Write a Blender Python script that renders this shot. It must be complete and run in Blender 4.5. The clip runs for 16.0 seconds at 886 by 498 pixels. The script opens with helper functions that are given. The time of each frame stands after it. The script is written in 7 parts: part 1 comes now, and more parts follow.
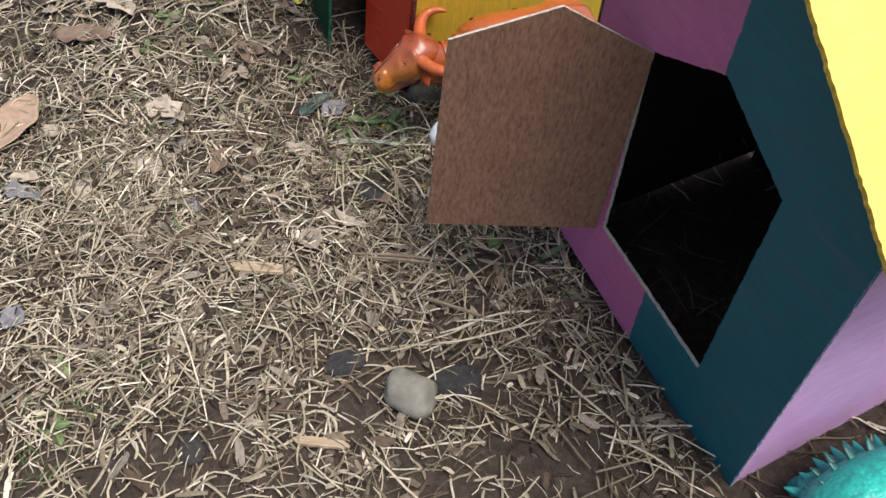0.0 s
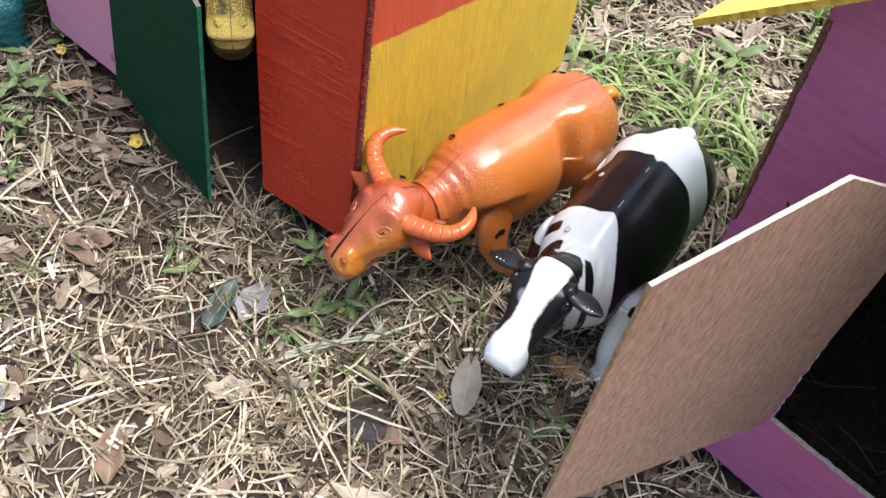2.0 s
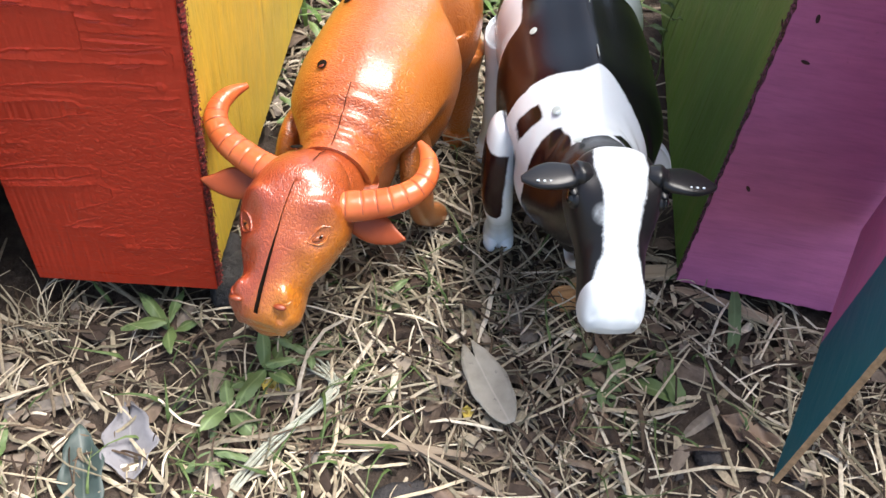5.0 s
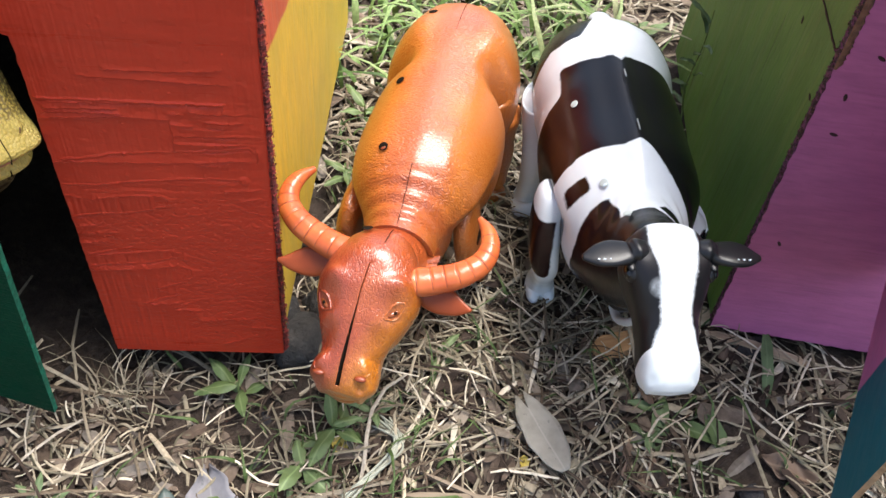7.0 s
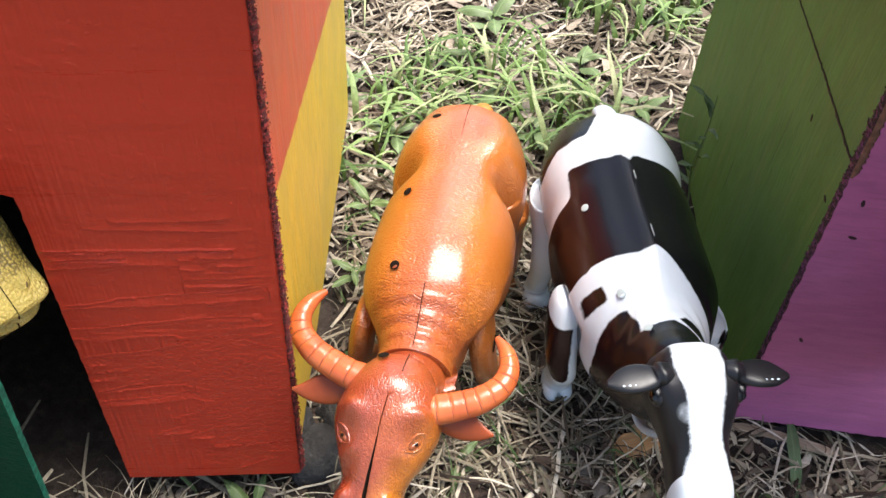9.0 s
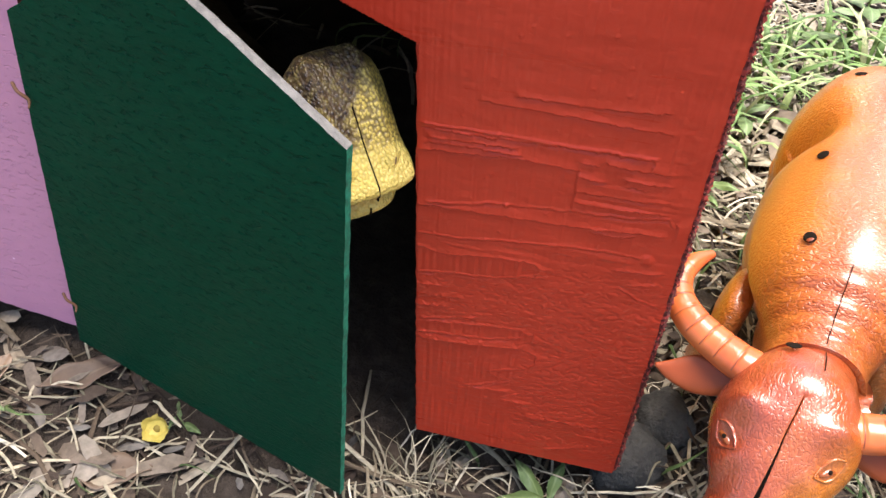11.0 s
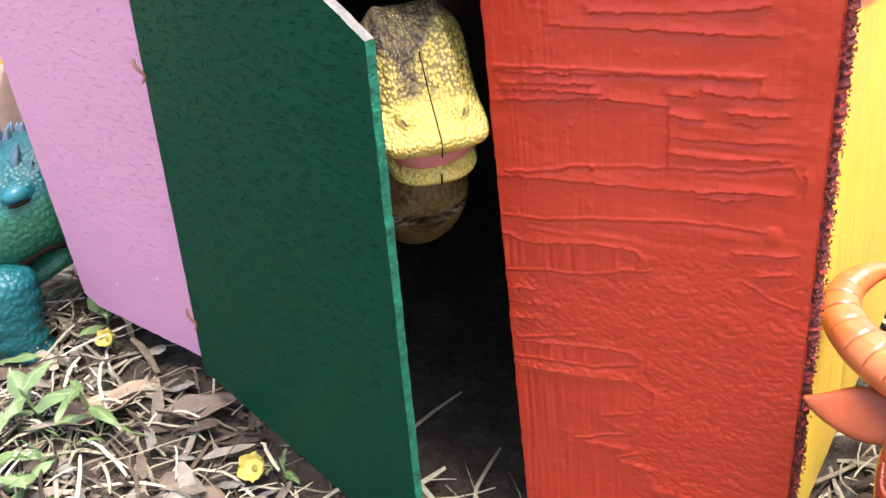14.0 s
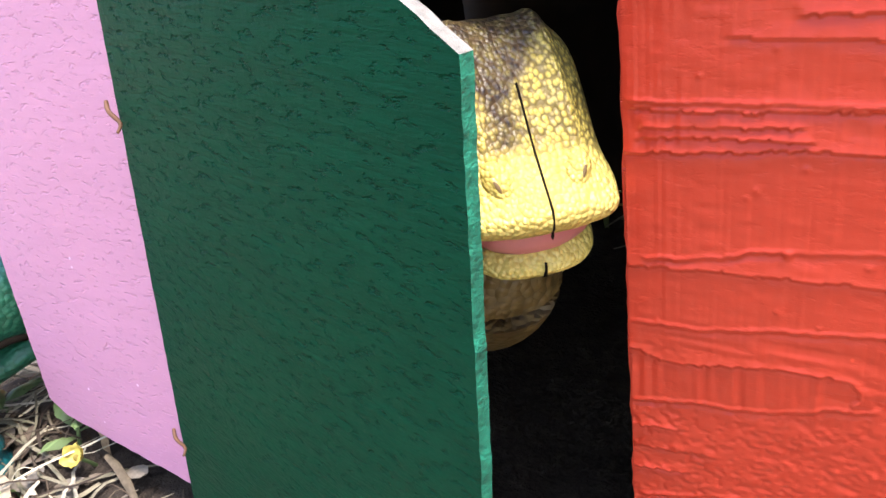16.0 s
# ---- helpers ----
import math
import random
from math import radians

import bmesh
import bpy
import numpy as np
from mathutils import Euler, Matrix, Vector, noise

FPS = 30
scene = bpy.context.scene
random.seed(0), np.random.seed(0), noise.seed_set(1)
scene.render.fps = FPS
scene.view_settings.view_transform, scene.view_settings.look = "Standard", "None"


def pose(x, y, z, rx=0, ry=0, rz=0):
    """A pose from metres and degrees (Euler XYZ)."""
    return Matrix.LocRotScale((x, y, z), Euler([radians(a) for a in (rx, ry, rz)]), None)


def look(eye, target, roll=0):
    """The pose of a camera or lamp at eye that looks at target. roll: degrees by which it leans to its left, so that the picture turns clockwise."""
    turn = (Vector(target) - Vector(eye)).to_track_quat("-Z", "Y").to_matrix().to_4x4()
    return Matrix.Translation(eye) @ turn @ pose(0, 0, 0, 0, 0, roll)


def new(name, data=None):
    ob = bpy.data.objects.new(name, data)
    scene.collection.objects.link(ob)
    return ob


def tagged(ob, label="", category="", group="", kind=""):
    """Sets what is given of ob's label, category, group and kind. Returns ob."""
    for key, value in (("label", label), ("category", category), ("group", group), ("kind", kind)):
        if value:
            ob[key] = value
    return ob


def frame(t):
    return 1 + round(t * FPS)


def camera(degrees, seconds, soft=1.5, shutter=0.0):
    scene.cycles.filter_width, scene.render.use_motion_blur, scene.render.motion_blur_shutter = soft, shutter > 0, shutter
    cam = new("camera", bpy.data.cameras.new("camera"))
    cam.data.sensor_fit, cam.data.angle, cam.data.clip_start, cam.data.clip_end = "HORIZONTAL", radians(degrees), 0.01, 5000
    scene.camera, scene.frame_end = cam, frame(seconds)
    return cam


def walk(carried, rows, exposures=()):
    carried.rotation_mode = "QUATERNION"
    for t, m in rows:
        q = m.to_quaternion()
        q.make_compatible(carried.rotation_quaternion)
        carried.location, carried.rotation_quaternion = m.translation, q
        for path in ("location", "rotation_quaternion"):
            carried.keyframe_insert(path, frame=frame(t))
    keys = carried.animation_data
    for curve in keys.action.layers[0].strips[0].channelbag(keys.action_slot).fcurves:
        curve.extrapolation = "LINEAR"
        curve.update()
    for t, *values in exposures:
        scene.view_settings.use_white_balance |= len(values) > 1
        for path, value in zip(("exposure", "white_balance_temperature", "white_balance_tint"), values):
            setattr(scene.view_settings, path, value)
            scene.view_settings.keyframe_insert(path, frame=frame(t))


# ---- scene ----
cam = camera(56.1, 16.0)
PATH = [
    (0, (0.6694, -0.4176, 0.6985), (0.1660, -0.0476, -0.0823), 2.81),
    (0.5, (0.5552, -0.4077, 0.6852), (0.0805, 0.0084, -0.0904), 2.10),
    (1, (0.4718, -0.3902, 0.6611), (0.0285, 0.0611, -0.1134), 1.98),
    (1.5, (0.3638, -0.3584, 0.6108), (-0.0158, 0.1480, -0.1634), 4.44),
    (2, (0.2808, -0.3254, 0.5598), (-0.0346, 0.2162, -0.2194), 5.97),
    (2.5, (0.2395, -0.3071, 0.5306), (-0.0214, 0.2510, -0.2571), 5.21),
    (3, (0.1772, -0.2866, 0.4926), (0.0771, 0.3106, -0.3032), 9.12),
    (3.2, (0.1567, -0.2822, 0.4701), (0.1205, 0.3215, -0.3263), 10.04),
    (5.3, (0.0873, -0.2560, 0.4006), (0.1542, 0.3596, -0.3846), 6.77),
    (5.5, (0.0801, -0.2568, 0.4013), (0.1548, 0.3567, -0.3849), 7.05),
    (6, (0.0730, -0.2577, 0.4185), (0.1356, 0.3621, -0.3637), 5.99),
    (6.5, (0.0696, -0.2564, 0.4220), (0.1306, 0.3633, -0.3605), 4.98),
    (7, (0.0608, -0.2517, 0.4402), (0.1226, 0.3726, -0.3385), 4.83),
    (7.5, (0.0640, -0.2408, 0.4494), (0.1247, 0.3852, -0.3281), 4.60),
    (8, (0.0702, -0.2292, 0.4548), (0.1307, 0.4051, -0.3159), 3.49),
    (8.5, (0.0700, -0.2253, 0.4583), (0.1388, 0.4193, -0.3032), 2.66),
    (9, (0.0543, -0.2148, 0.4604), (0.1175, 0.4425, -0.2906), 2.10),
    (9.5, (0.0169, -0.2019, 0.4520), (0.0370, 0.4632, -0.2945), 0.58),
    (9.7, (-0.0023, -0.1954, 0.4449), (-0.0121, 0.4635, -0.3073), -0.25),
    (10, (-0.0225, -0.1899, 0.4296), (-0.0772, 0.4688, -0.3208), -0.35),
    (10.2, (-0.0312, -0.1878, 0.4176), (-0.1000, 0.4667, -0.3353), -0.05),
    (12.3, (0.0024, -0.2063, 0.3255), (-0.3933, 0.4520, -0.3149), -8.27),
    (12.5, (0.0073, -0.2072, 0.3194), (-0.4097, 0.4510, -0.3075), -9.21),
    (13, (0.0126, -0.2045, 0.3052), (-0.4589, 0.4587, -0.2761), -11.07),
    (13.5, (0.0283, -0.1976, 0.2850), (-0.4785, 0.4830, -0.2441), -11.79),
    (14, (0.0350, -0.1881, 0.2825), (-0.4844, 0.5068, -0.2149), -11.85),
    (14.5, (0.0328, -0.1884, 0.2701), (-0.4902, 0.5227, -0.1997), -11.70),
    (15, (0.0255, -0.1857, 0.2634), (-0.5016, 0.5374, -0.1830), -11.56),
    (15.5, (-0.0070, -0.1608, 0.2586), (-0.5328, 0.5773, -0.1642), -11.10),
    (16, (-0.0280, -0.1343, 0.2553), (-0.5594, 0.5959, -0.1741), -11.38),
]

walk(cam, [(t, look(eye, target, roll)) for t, eye, target, roll in PATH],
     exposures=[(0.0, 0.24), (0.5, 0.40), (1.5, 0.86), (3.0, 1.00), (5.5, 1.26), (7.0, 1.12), (9.0, 1.20), (10.2, 1.28), (12.5, 2.00), (14.0, 2.18), (16.0, 2.46)])

# ---------------------------------------------------------------- light
world = bpy.data.worlds.new("sky")
scene.world = world
world.use_nodes = True
wn = world.node_tree
sky = wn.nodes.new("ShaderNodeTexSky")
sky.sky_type = "NISHITA"
sky.sun_disc = False
sky.sun_elevation = radians(71)
sky.sun_rotation = radians(58)
sky.air_density = 1.0
sky.dust_density = 4.0
wn.links.new(sky.outputs[0], wn.nodes["Background"].inputs[0])
wn.nodes["Background"].inputs[1].default_value = 0.15

SUN_DIR = Vector((0.27, 0.14, 0.953))
sun = new("sun", bpy.data.lights.new("sun", "SUN"))
sun.data.energy = 3.2
sun.data.angle = radians(36)
sun.data.color = (1.0, 0.98, 0.96)
sun.matrix_world = look(SUN_DIR * 5, (0, 0, 0))


# ---------------------------------------------------------------- materials
class Nodes:
    """A small node builder for one material."""

    def __init__(self, name):
        self.mat = bpy.data.materials.new(name)
        self.mat.use_nodes = True
        self.tree = self.mat.node_tree
        self.bsdf = self.tree.nodes["Principled BSDF"]
        self.tc = self.tree.nodes.new("ShaderNodeTexCoord")

    def put(self, socket, value):
        if isinstance(value, bpy.types.NodeSocket):
            self.tree.links.new(value, socket)
        elif isinstance(value, (tuple, list)) and len(value) == 3 and socket.type == "RGBA":
            socket.default_value = (*value, 1)
        else:
            socket.default_value = value

    def coords(self, scale=(1, 1, 1), offset=(0, 0, 0), turn=(0, 0, 0)):
        m = self.tree.nodes.new("ShaderNodeMapping")
        self.put(m.inputs[0], self.tc.outputs["Object"])
        m.inputs["Location"].default_value = offset
        m.inputs["Rotation"].default_value = [radians(a) for a in turn]
        m.inputs["Scale"].default_value = scale
        return m.outputs[0]

    def noise(self, scale, detail=4, rough=0.55, vec=None, distortion=0.0):
        n = self.tree.nodes.new("ShaderNodeTexNoise")
        if vec is not None:
            self.put(n.inputs["Vector"], vec)
        else:
            self.put(n.inputs["Vector"], self.tc.outputs["Object"])
        n.inputs["Scale"].default_value = scale
        n.inputs["Detail"].default_value = detail
        n.inputs["Roughness"].default_value = rough
        n.inputs["Distortion"].default_value = distortion
        return n.outputs["Fac"]

    def voronoi(self, scale, feature="F1", vec=None):
        n = self.tree.nodes.new("ShaderNodeTexVoronoi")
        n.feature = feature
        self.put(n.inputs["Vector"], vec if vec is not None else self.tc.outputs["Object"])
        n.inputs["Scale"].default_value = scale
        return n.outputs["Distance"]

    def ramp(self, fac, stops):
        n = self.tree.nodes.new("ShaderNodeValToRGB")
        self.put(n.inputs[0], fac)
        els = n.color_ramp.elements
        while len(els) < len(stops):
            els.new(0.5)
        for e, (p, col) in zip(els, stops):
            e.position = p
            e.color = (*col, 1) if not isinstance(col, (int, float)) else (col, col, col, 1)
        return n.outputs[0]

    def mix(self, fac, a, b, mode="MIX"):
        n = self.tree.nodes.new("ShaderNodeMix")
        n.data_type = "RGBA"
        n.blend_type = mode
        self.put(n.inputs["Factor"], fac)
        self.put(n.inputs[6], a)
        self.put(n.inputs[7], b)
        return n.outputs[2]

    def math(self, op, a, b=0.0, c=0.0):
        n = self.tree.nodes.new("ShaderNodeMath")
        n.operation = op
        self.put(n.inputs[0], a)
        self.put(n.inputs[1], b)
        self.put(n.inputs[2], c)
        return n.outputs[0]

    def axis(self, vec, k):
        n = self.tree.nodes.new("ShaderNodeSeparateXYZ")
        self.put(n.inputs[0], vec)
        return n.outputs[k]

    def bump(self, height, strength=0.3, distance=0.001, normal=None):
        n = self.tree.nodes.new("ShaderNodeBump")
        n.inputs["Strength"].default_value = strength
        n.inputs["Distance"].default_value = distance
        self.put(n.inputs["Height"], height)
        if normal is not None:
            self.put(n.inputs["Normal"], normal)
        return n.outputs[0]

    def island(self):
        g = self.tree.nodes.new("ShaderNodeNewGeometry")
        return g.outputs["Random Per Island"]

    def object_random(self):
        g = self.tree.nodes.new("ShaderNodeObjectInfo")
        return g.outputs["Random"]

    def done(self, color, rough=0.5, normal=None, metal=0.0, spec=0.5, coat=0.0, transl=None):
        self.put(self.bsdf.inputs["Base Color"], color)
        self.put(self.bsdf.inputs["Roughness"], rough)
        self.put(self.bsdf.inputs["Metallic"], metal)
        self.put(self.bsdf.inputs["Specular IOR Level"], spec)
        self.put(self.bsdf.inputs["Coat Weight"], coat)
        self.put(self.bsdf.inputs["Coat Roughness"], 0.22)
        if normal is not None:
            self.put(self.bsdf.inputs["Normal"], normal)
        return self.mat


def shade(col, k):
    return tuple(min(1.0, v * k) for v in col)


def paint(name, col, col2=None, line=None, grain=(1, 1, 14), strength=0.35, wear=0.15, rough=0.42, under=(0.20, 0.13, 0.08), spec=0.22, pits=0.0, even=False, cracks=0.0, mottle=None):
    """Brushed house paint on plywood, in object space (x along, z up). line: (x, z, dx, dz), the edge between two colours."""
    n = Nodes(name)
    base = col
    if col2 is not None:
        x0, z0, dx, dz = line
        v = n.tc.outputs["Object"]
        d = n.math("ADD", n.math("MULTIPLY", n.math("SUBTRACT", n.axis(v, 0), x0), -dz),
                   n.math("MULTIPLY", n.math("SUBTRACT", n.axis(v, 2), z0), dx))
        wob = n.math("MULTIPLY", n.math("SUBTRACT", n.noise(60, 2), 0.5), 0.006)
        side = n.math("ADD", n.math("MULTIPLY", n.math("ADD", d, wob), 500.0), 0.5)
        side = n.math("MINIMUM", n.math("MAXIMUM", side, 0.0), 1.0)
        base = n.mix(side, col, col2)
    streak = n.noise(90, 5, 0.6, n.coords((grain[2] / 14 * 0.35, 1, 1.6)) if grain[0] else n.coords((1.6, 1, 0.12)))
    blot = n.noise(9, 3, 0.5)
    tone = n.ramp(streak, [(0.25, 0.93), (0.75, 1.03)] if even else [(0.25, 0.80), (0.75, 1.12)])
    grainy = n.noise(520, 4, 0.7, n.coords((0.12, 1, 1)) if grain[0] else n.coords((1, 1, 0.10)))
    c1 = n.mix(1.0, n.mix(1.0, base, tone, "MULTIPLY"), n.ramp(grainy, [(0.30, 0.97), (0.70, 1.01)] if even else [(0.30, 0.88), (0.50, 1.0), (0.70, 1.04)] if grain[0] else [(0.30, 0.72), (0.50, 1.0), (0.70, 1.16)]), "MULTIPLY")
    c2 = n.mix(n.math("MULTIPLY", n.ramp(blot, [(0.35, 0.0), (0.7, 1.0)]), 0.25), c1, n.mix(1.0, base, (0.72, 0.70, 0.70), "MULTIPLY"))
    if mottle is not None:
        # the coat thins out in cloudy patches and long rubs
        cloud = n.ramp(n.noise(34, 6, 0.68, n.coords((1, 1, 0.55), turn=(0, 14, 0))), [(0.40, 0.0), (0.66, 1.0)])
        rubs = n.ramp(n.noise(120, 5, 0.7, n.coords((1, 1, 0.16), turn=(0, 6, 0))), [(0.46, 0.0), (0.70, 1.0)])
        c2 = n.mix(n.math("MULTIPLY", n.math("MAXIMUM", n.math("MULTIPLY", cloud, 0.75), n.math("MULTIPLY", rubs, 0.60)), 0.85), c2, n.mix(1.0, base, mottle, "MULTIPLY"))
    chips = n.ramp(n.noise(140, 3, 0.7), [(0.72 - wear * 0.4, 0.0), (0.76 - wear * 0.3, 1.0)])
    c3 = n.mix(n.math("MULTIPLY", chips, min(1.0, wear * 2.5)), c2, under)
    fine = n.noise(420, 4, 0.6)
    bumps = n.math("ADD", n.math("MULTIPLY", streak, 0.22 if pits else 0.8), n.math("ADD", n.math("MULTIPLY", fine, 0.25), n.math("MULTIPLY", grainy, 0.10 if even else 0.45)))
    if pits:
        dents = n.noise(520, 3, 0.6, n.coords((0.38, 1, 1.0), turn=(0, -32, 0)))
        bumps = n.math("ADD", bumps, n.math("MULTIPLY", n.ramp(dents, [(0.34, 0.0), (0.44, 1.0)]), pits))
        dots = n.ramp(n.voronoi(75), [(0.035, 1.0), (0.06, 0.0)])
        c3 = n.mix(n.math("MULTIPLY", dots, 0.5), c3, shade(base if isinstance(base, tuple) else col, 3.0))
    if cracks:
        # long dark checks in the veneer, paler rubbed streaks and a few dark flecks
        sc = (0.05, 1, 1) if grain[0] else (1, 1, 0.035)
        check = n.ramp(n.noise(150, 3, 0.6, n.coords(sc)), [(0.30, 1.0), (0.37, 0.0)])
        rub = n.ramp(n.noise(75, 4, 0.7, n.coords((0.10, 1, 1) if grain[0] else (1, 1, 0.08))), [(0.52, 0.0), (0.72, 1.0)])
        fleck = n.ramp(n.noise(210, 3, 0.7), [(0.27, 1.0), (0.32, 0.0)])
        c3 = n.mix(n.math("MULTIPLY", rub, 0.30 * cracks), c3, shade(under, 2.6))
        c3 = n.mix(n.math("MULTIPLY", check, 0.60 * cracks), c3, shade(under, 0.35))
        c3 = n.mix(n.math("MULTIPLY", fleck, 0.70 * cracks), c3, shade(under, 0.3))
        bumps = n.math("SUBTRACT", bumps, n.math("MULTIPLY", n.math("ADD", check, fleck), 0.8 * cracks))
    nor = n.bump(bumps, strength, 0.0016)
    r = n.ramp(streak, [(0.2, rough - 0.08), (0.8, rough + 0.12)])
    return n.done(c3, r, nor, spec=spec)


def raw_wood(name, dark, light, along="z", rough=0.75, fine=120, blotch=0.0):
    n = Nodes(name)
    sc = {"z": (1, 1, 0.07), "x": (0.07, 1, 1)}[along]
    g = n.noise(fine * 2.2, 5, 0.65, n.coords(sc))
    g2 = n.noise(fine * 0.4, 3, 0.5, n.coords(sc))
    c = n.ramp(g, [(0.28, dark), (0.55, shade(light, 0.8)), (0.8, light)])
    c = n.mix(n.math("MULTIPLY", g2, 0.5), c, shade(dark, 1.3))
    dash = n.ramp(n.noise(fine * 5, 2, 0.5, n.coords((1, 1, 0.10) if along == "z" else (0.1, 1, 1))), [(0.62, 0.0), (0.70, 1.0)])
    c = n.mix(n.math("MULTIPLY", dash, 0.55), c, shade(light, 1.7))
    h = g
    if blotch:
        # a fuzzy face: short broken flecks over cloudy stains
        fleck = n.noise(fine * 3.0, 4, 0.65, n.coords((1, 1, 0.34)))
        stain = n.noise(fine * 0.22, 4, 0.6)
        soft = n.mix(n.ramp(stain, [(0.35, 0.0), (0.65, 1.0)]), n.ramp(fleck, [(0.30, shade(dark, 0.8)), (0.52, shade(light, 0.75)), (0.75, shade(light, 1.25))]), n.ramp(fleck, [(0.30, dark), (0.52, light), (0.75, shade(light, 1.5))]))
        c = n.mix(blotch, c, soft)
        h = n.math("ADD", n.math("MULTIPLY", g, 0.5), n.math("MULTIPLY", fleck, 1.2))
    n.put(n.bsdf.inputs["Sheen Weight"], 0.24)
    n.put(n.bsdf.inputs["Sheen Roughness"], 0.45)
    n.put(n.bsdf.inputs["Sheen Tint"], (0.95, 0.80, 0.70))
    return n.done(c, rough, n.bump(h, 0.45, 0.0010), spec=0.3)


def plain(name, col, rough=0.6, var=0.25, scale=60, bump=0.15, dist=0.0008, spec=0.4):
    n = Nodes(name)
    a = n.noise(scale, 5, 0.6)
    c = n.ramp(a, [(0.25, shade(col, 1 - var)), (0.75, shade(col, 1 + var))])
    return n.done(c, rough, n.bump(n.noise(scale * 3, 4), bump, dist), spec=spec)


def litter(name, cols, rough=0.7, fine=400):
    """Many small dry pieces: a colour for each one, with streaks."""
    n = Nodes(name)
    k = len(cols)
    stops = [(i / (k - 1), c) for i, c in enumerate(cols)]
    c = n.ramp(n.island(), stops)
    s = n.noise(fine, 3)
    c = n.mix(1.0, c, n.ramp(s, [(0.3, 0.7), (0.7, 1.15)]), "MULTIPLY")
    return n.done(c, rough, n.bump(s, 0.2, 0.0004), spec=0.25)


PURPLE = (0.48, 0.140, 0.290)
TEAL = (0.007, 0.110, 0.140)
PINK = (0.54, 0.245, 0.37)
GREEN_DOOR = (0.0008, 0.041, 0.020)
OLIVE = (0.125, 0.225, 0.050)
RED = (0.46, 0.038, 0.017)
YELLOW = (0.74, 0.49, 0.040)
SALMON = (0.62, 0.075, 0.030)
ROOF_YELLOW = (0.84, 0.62, 0.14)

m_edge = plain("raw plywood edge", (0.34, 0.22, 0.12), 0.85, 0.5, 220, 0.8, 0.0012)
m_edge_red = plain("red splintered edge", (0.16, 0.03, 0.018), 0.8, 0.7, 300, 0.9, 0.0015)
m_edge_white = plain("pale sawn edge", (0.50, 0.45, 0.385), 0.85, 0.35, 340, 0.7, 0.001)
m_edge_grey = plain("worn grey edge", (0.17, 0.16, 0.148), 0.85, 0.45, 260, 0.7, 0.001)
m_edge_yellow = plain("yellow painted edge", (0.55, 0.36, 0.05), 0.75, 0.4, 240, 0.7, 0.001)
m_edge_dark = plain("dark painted edge", (0.05, 0.02, 0.03), 0.75, 0.6, 240, 0.8, 0.001)
# inner faces near black: the shade indoors is put into their colour
m_inside_shade = plain("dark inside of plywood", (0.016, 0.010, 0.007), 0.85, 0.5, 80, 0.4)


# ---------------------------------------------------------------- helpers
def part(name, bm, material, parent=None, label="", smooth=False):
    me = bpy.data.meshes.new(name)
    bm.to_mesh(me)
    bm.free()
    for m in material if isinstance(material, (list, tuple)) else (material,):
        me.materials.append(m)
    if smooth:
        for p in me.polygons:
            p.use_smooth = True
    ob = new(name, me)
    if parent is not None:
        ob.parent = parent
    return tagged(ob, label)


def smoothstep(a, b, x):
    k = min(1.0, max(0.0, (x - a) / (b - a)))
    return k * k * (3 - 2 * k)


def ground_z(x, y):
    z = 0.052 * smoothstep(-0.06, -0.36, x) * smoothstep(-0.45, -0.05, y)
    z += 0.030 * smoothstep(0.34, 0.60, x) * smoothstep(-0.35, 0.0, y)
    near = max(0.0, 1 - (x * x + y * y) / 9)
    z += near * (0.006 * noise.noise((x * 9, y * 9, 0.3)) + 0.0035 * noise.noise((x * 31, y * 31, 1.7)) + 0.0015 * noise.noise((x * 90, y * 90, 4.1)))
    return z


def ragged(points, step=0.0032, amount=0.0006, seed=1):
    """The outline with its sides broken into short, slightly uneven pieces."""
    rng = random.Random(seed)
    out = []
    for i, a in enumerate(points):
        b = points[(i + 1) % len(points)]
        d = (b[0] - a[0], b[1] - a[1])
        length = math.hypot(*d)
        k = max(1, int(length / step))
        nx, ny = -d[1] / length, d[0] / length
        for j in range(k):
            f = j / k
            w = 0.0 if j == 0 else rng.uniform(-amount, amount)
            out.append((a[0] + d[0] * f + nx * w, a[1] + d[1] * f + ny * w))
    return out


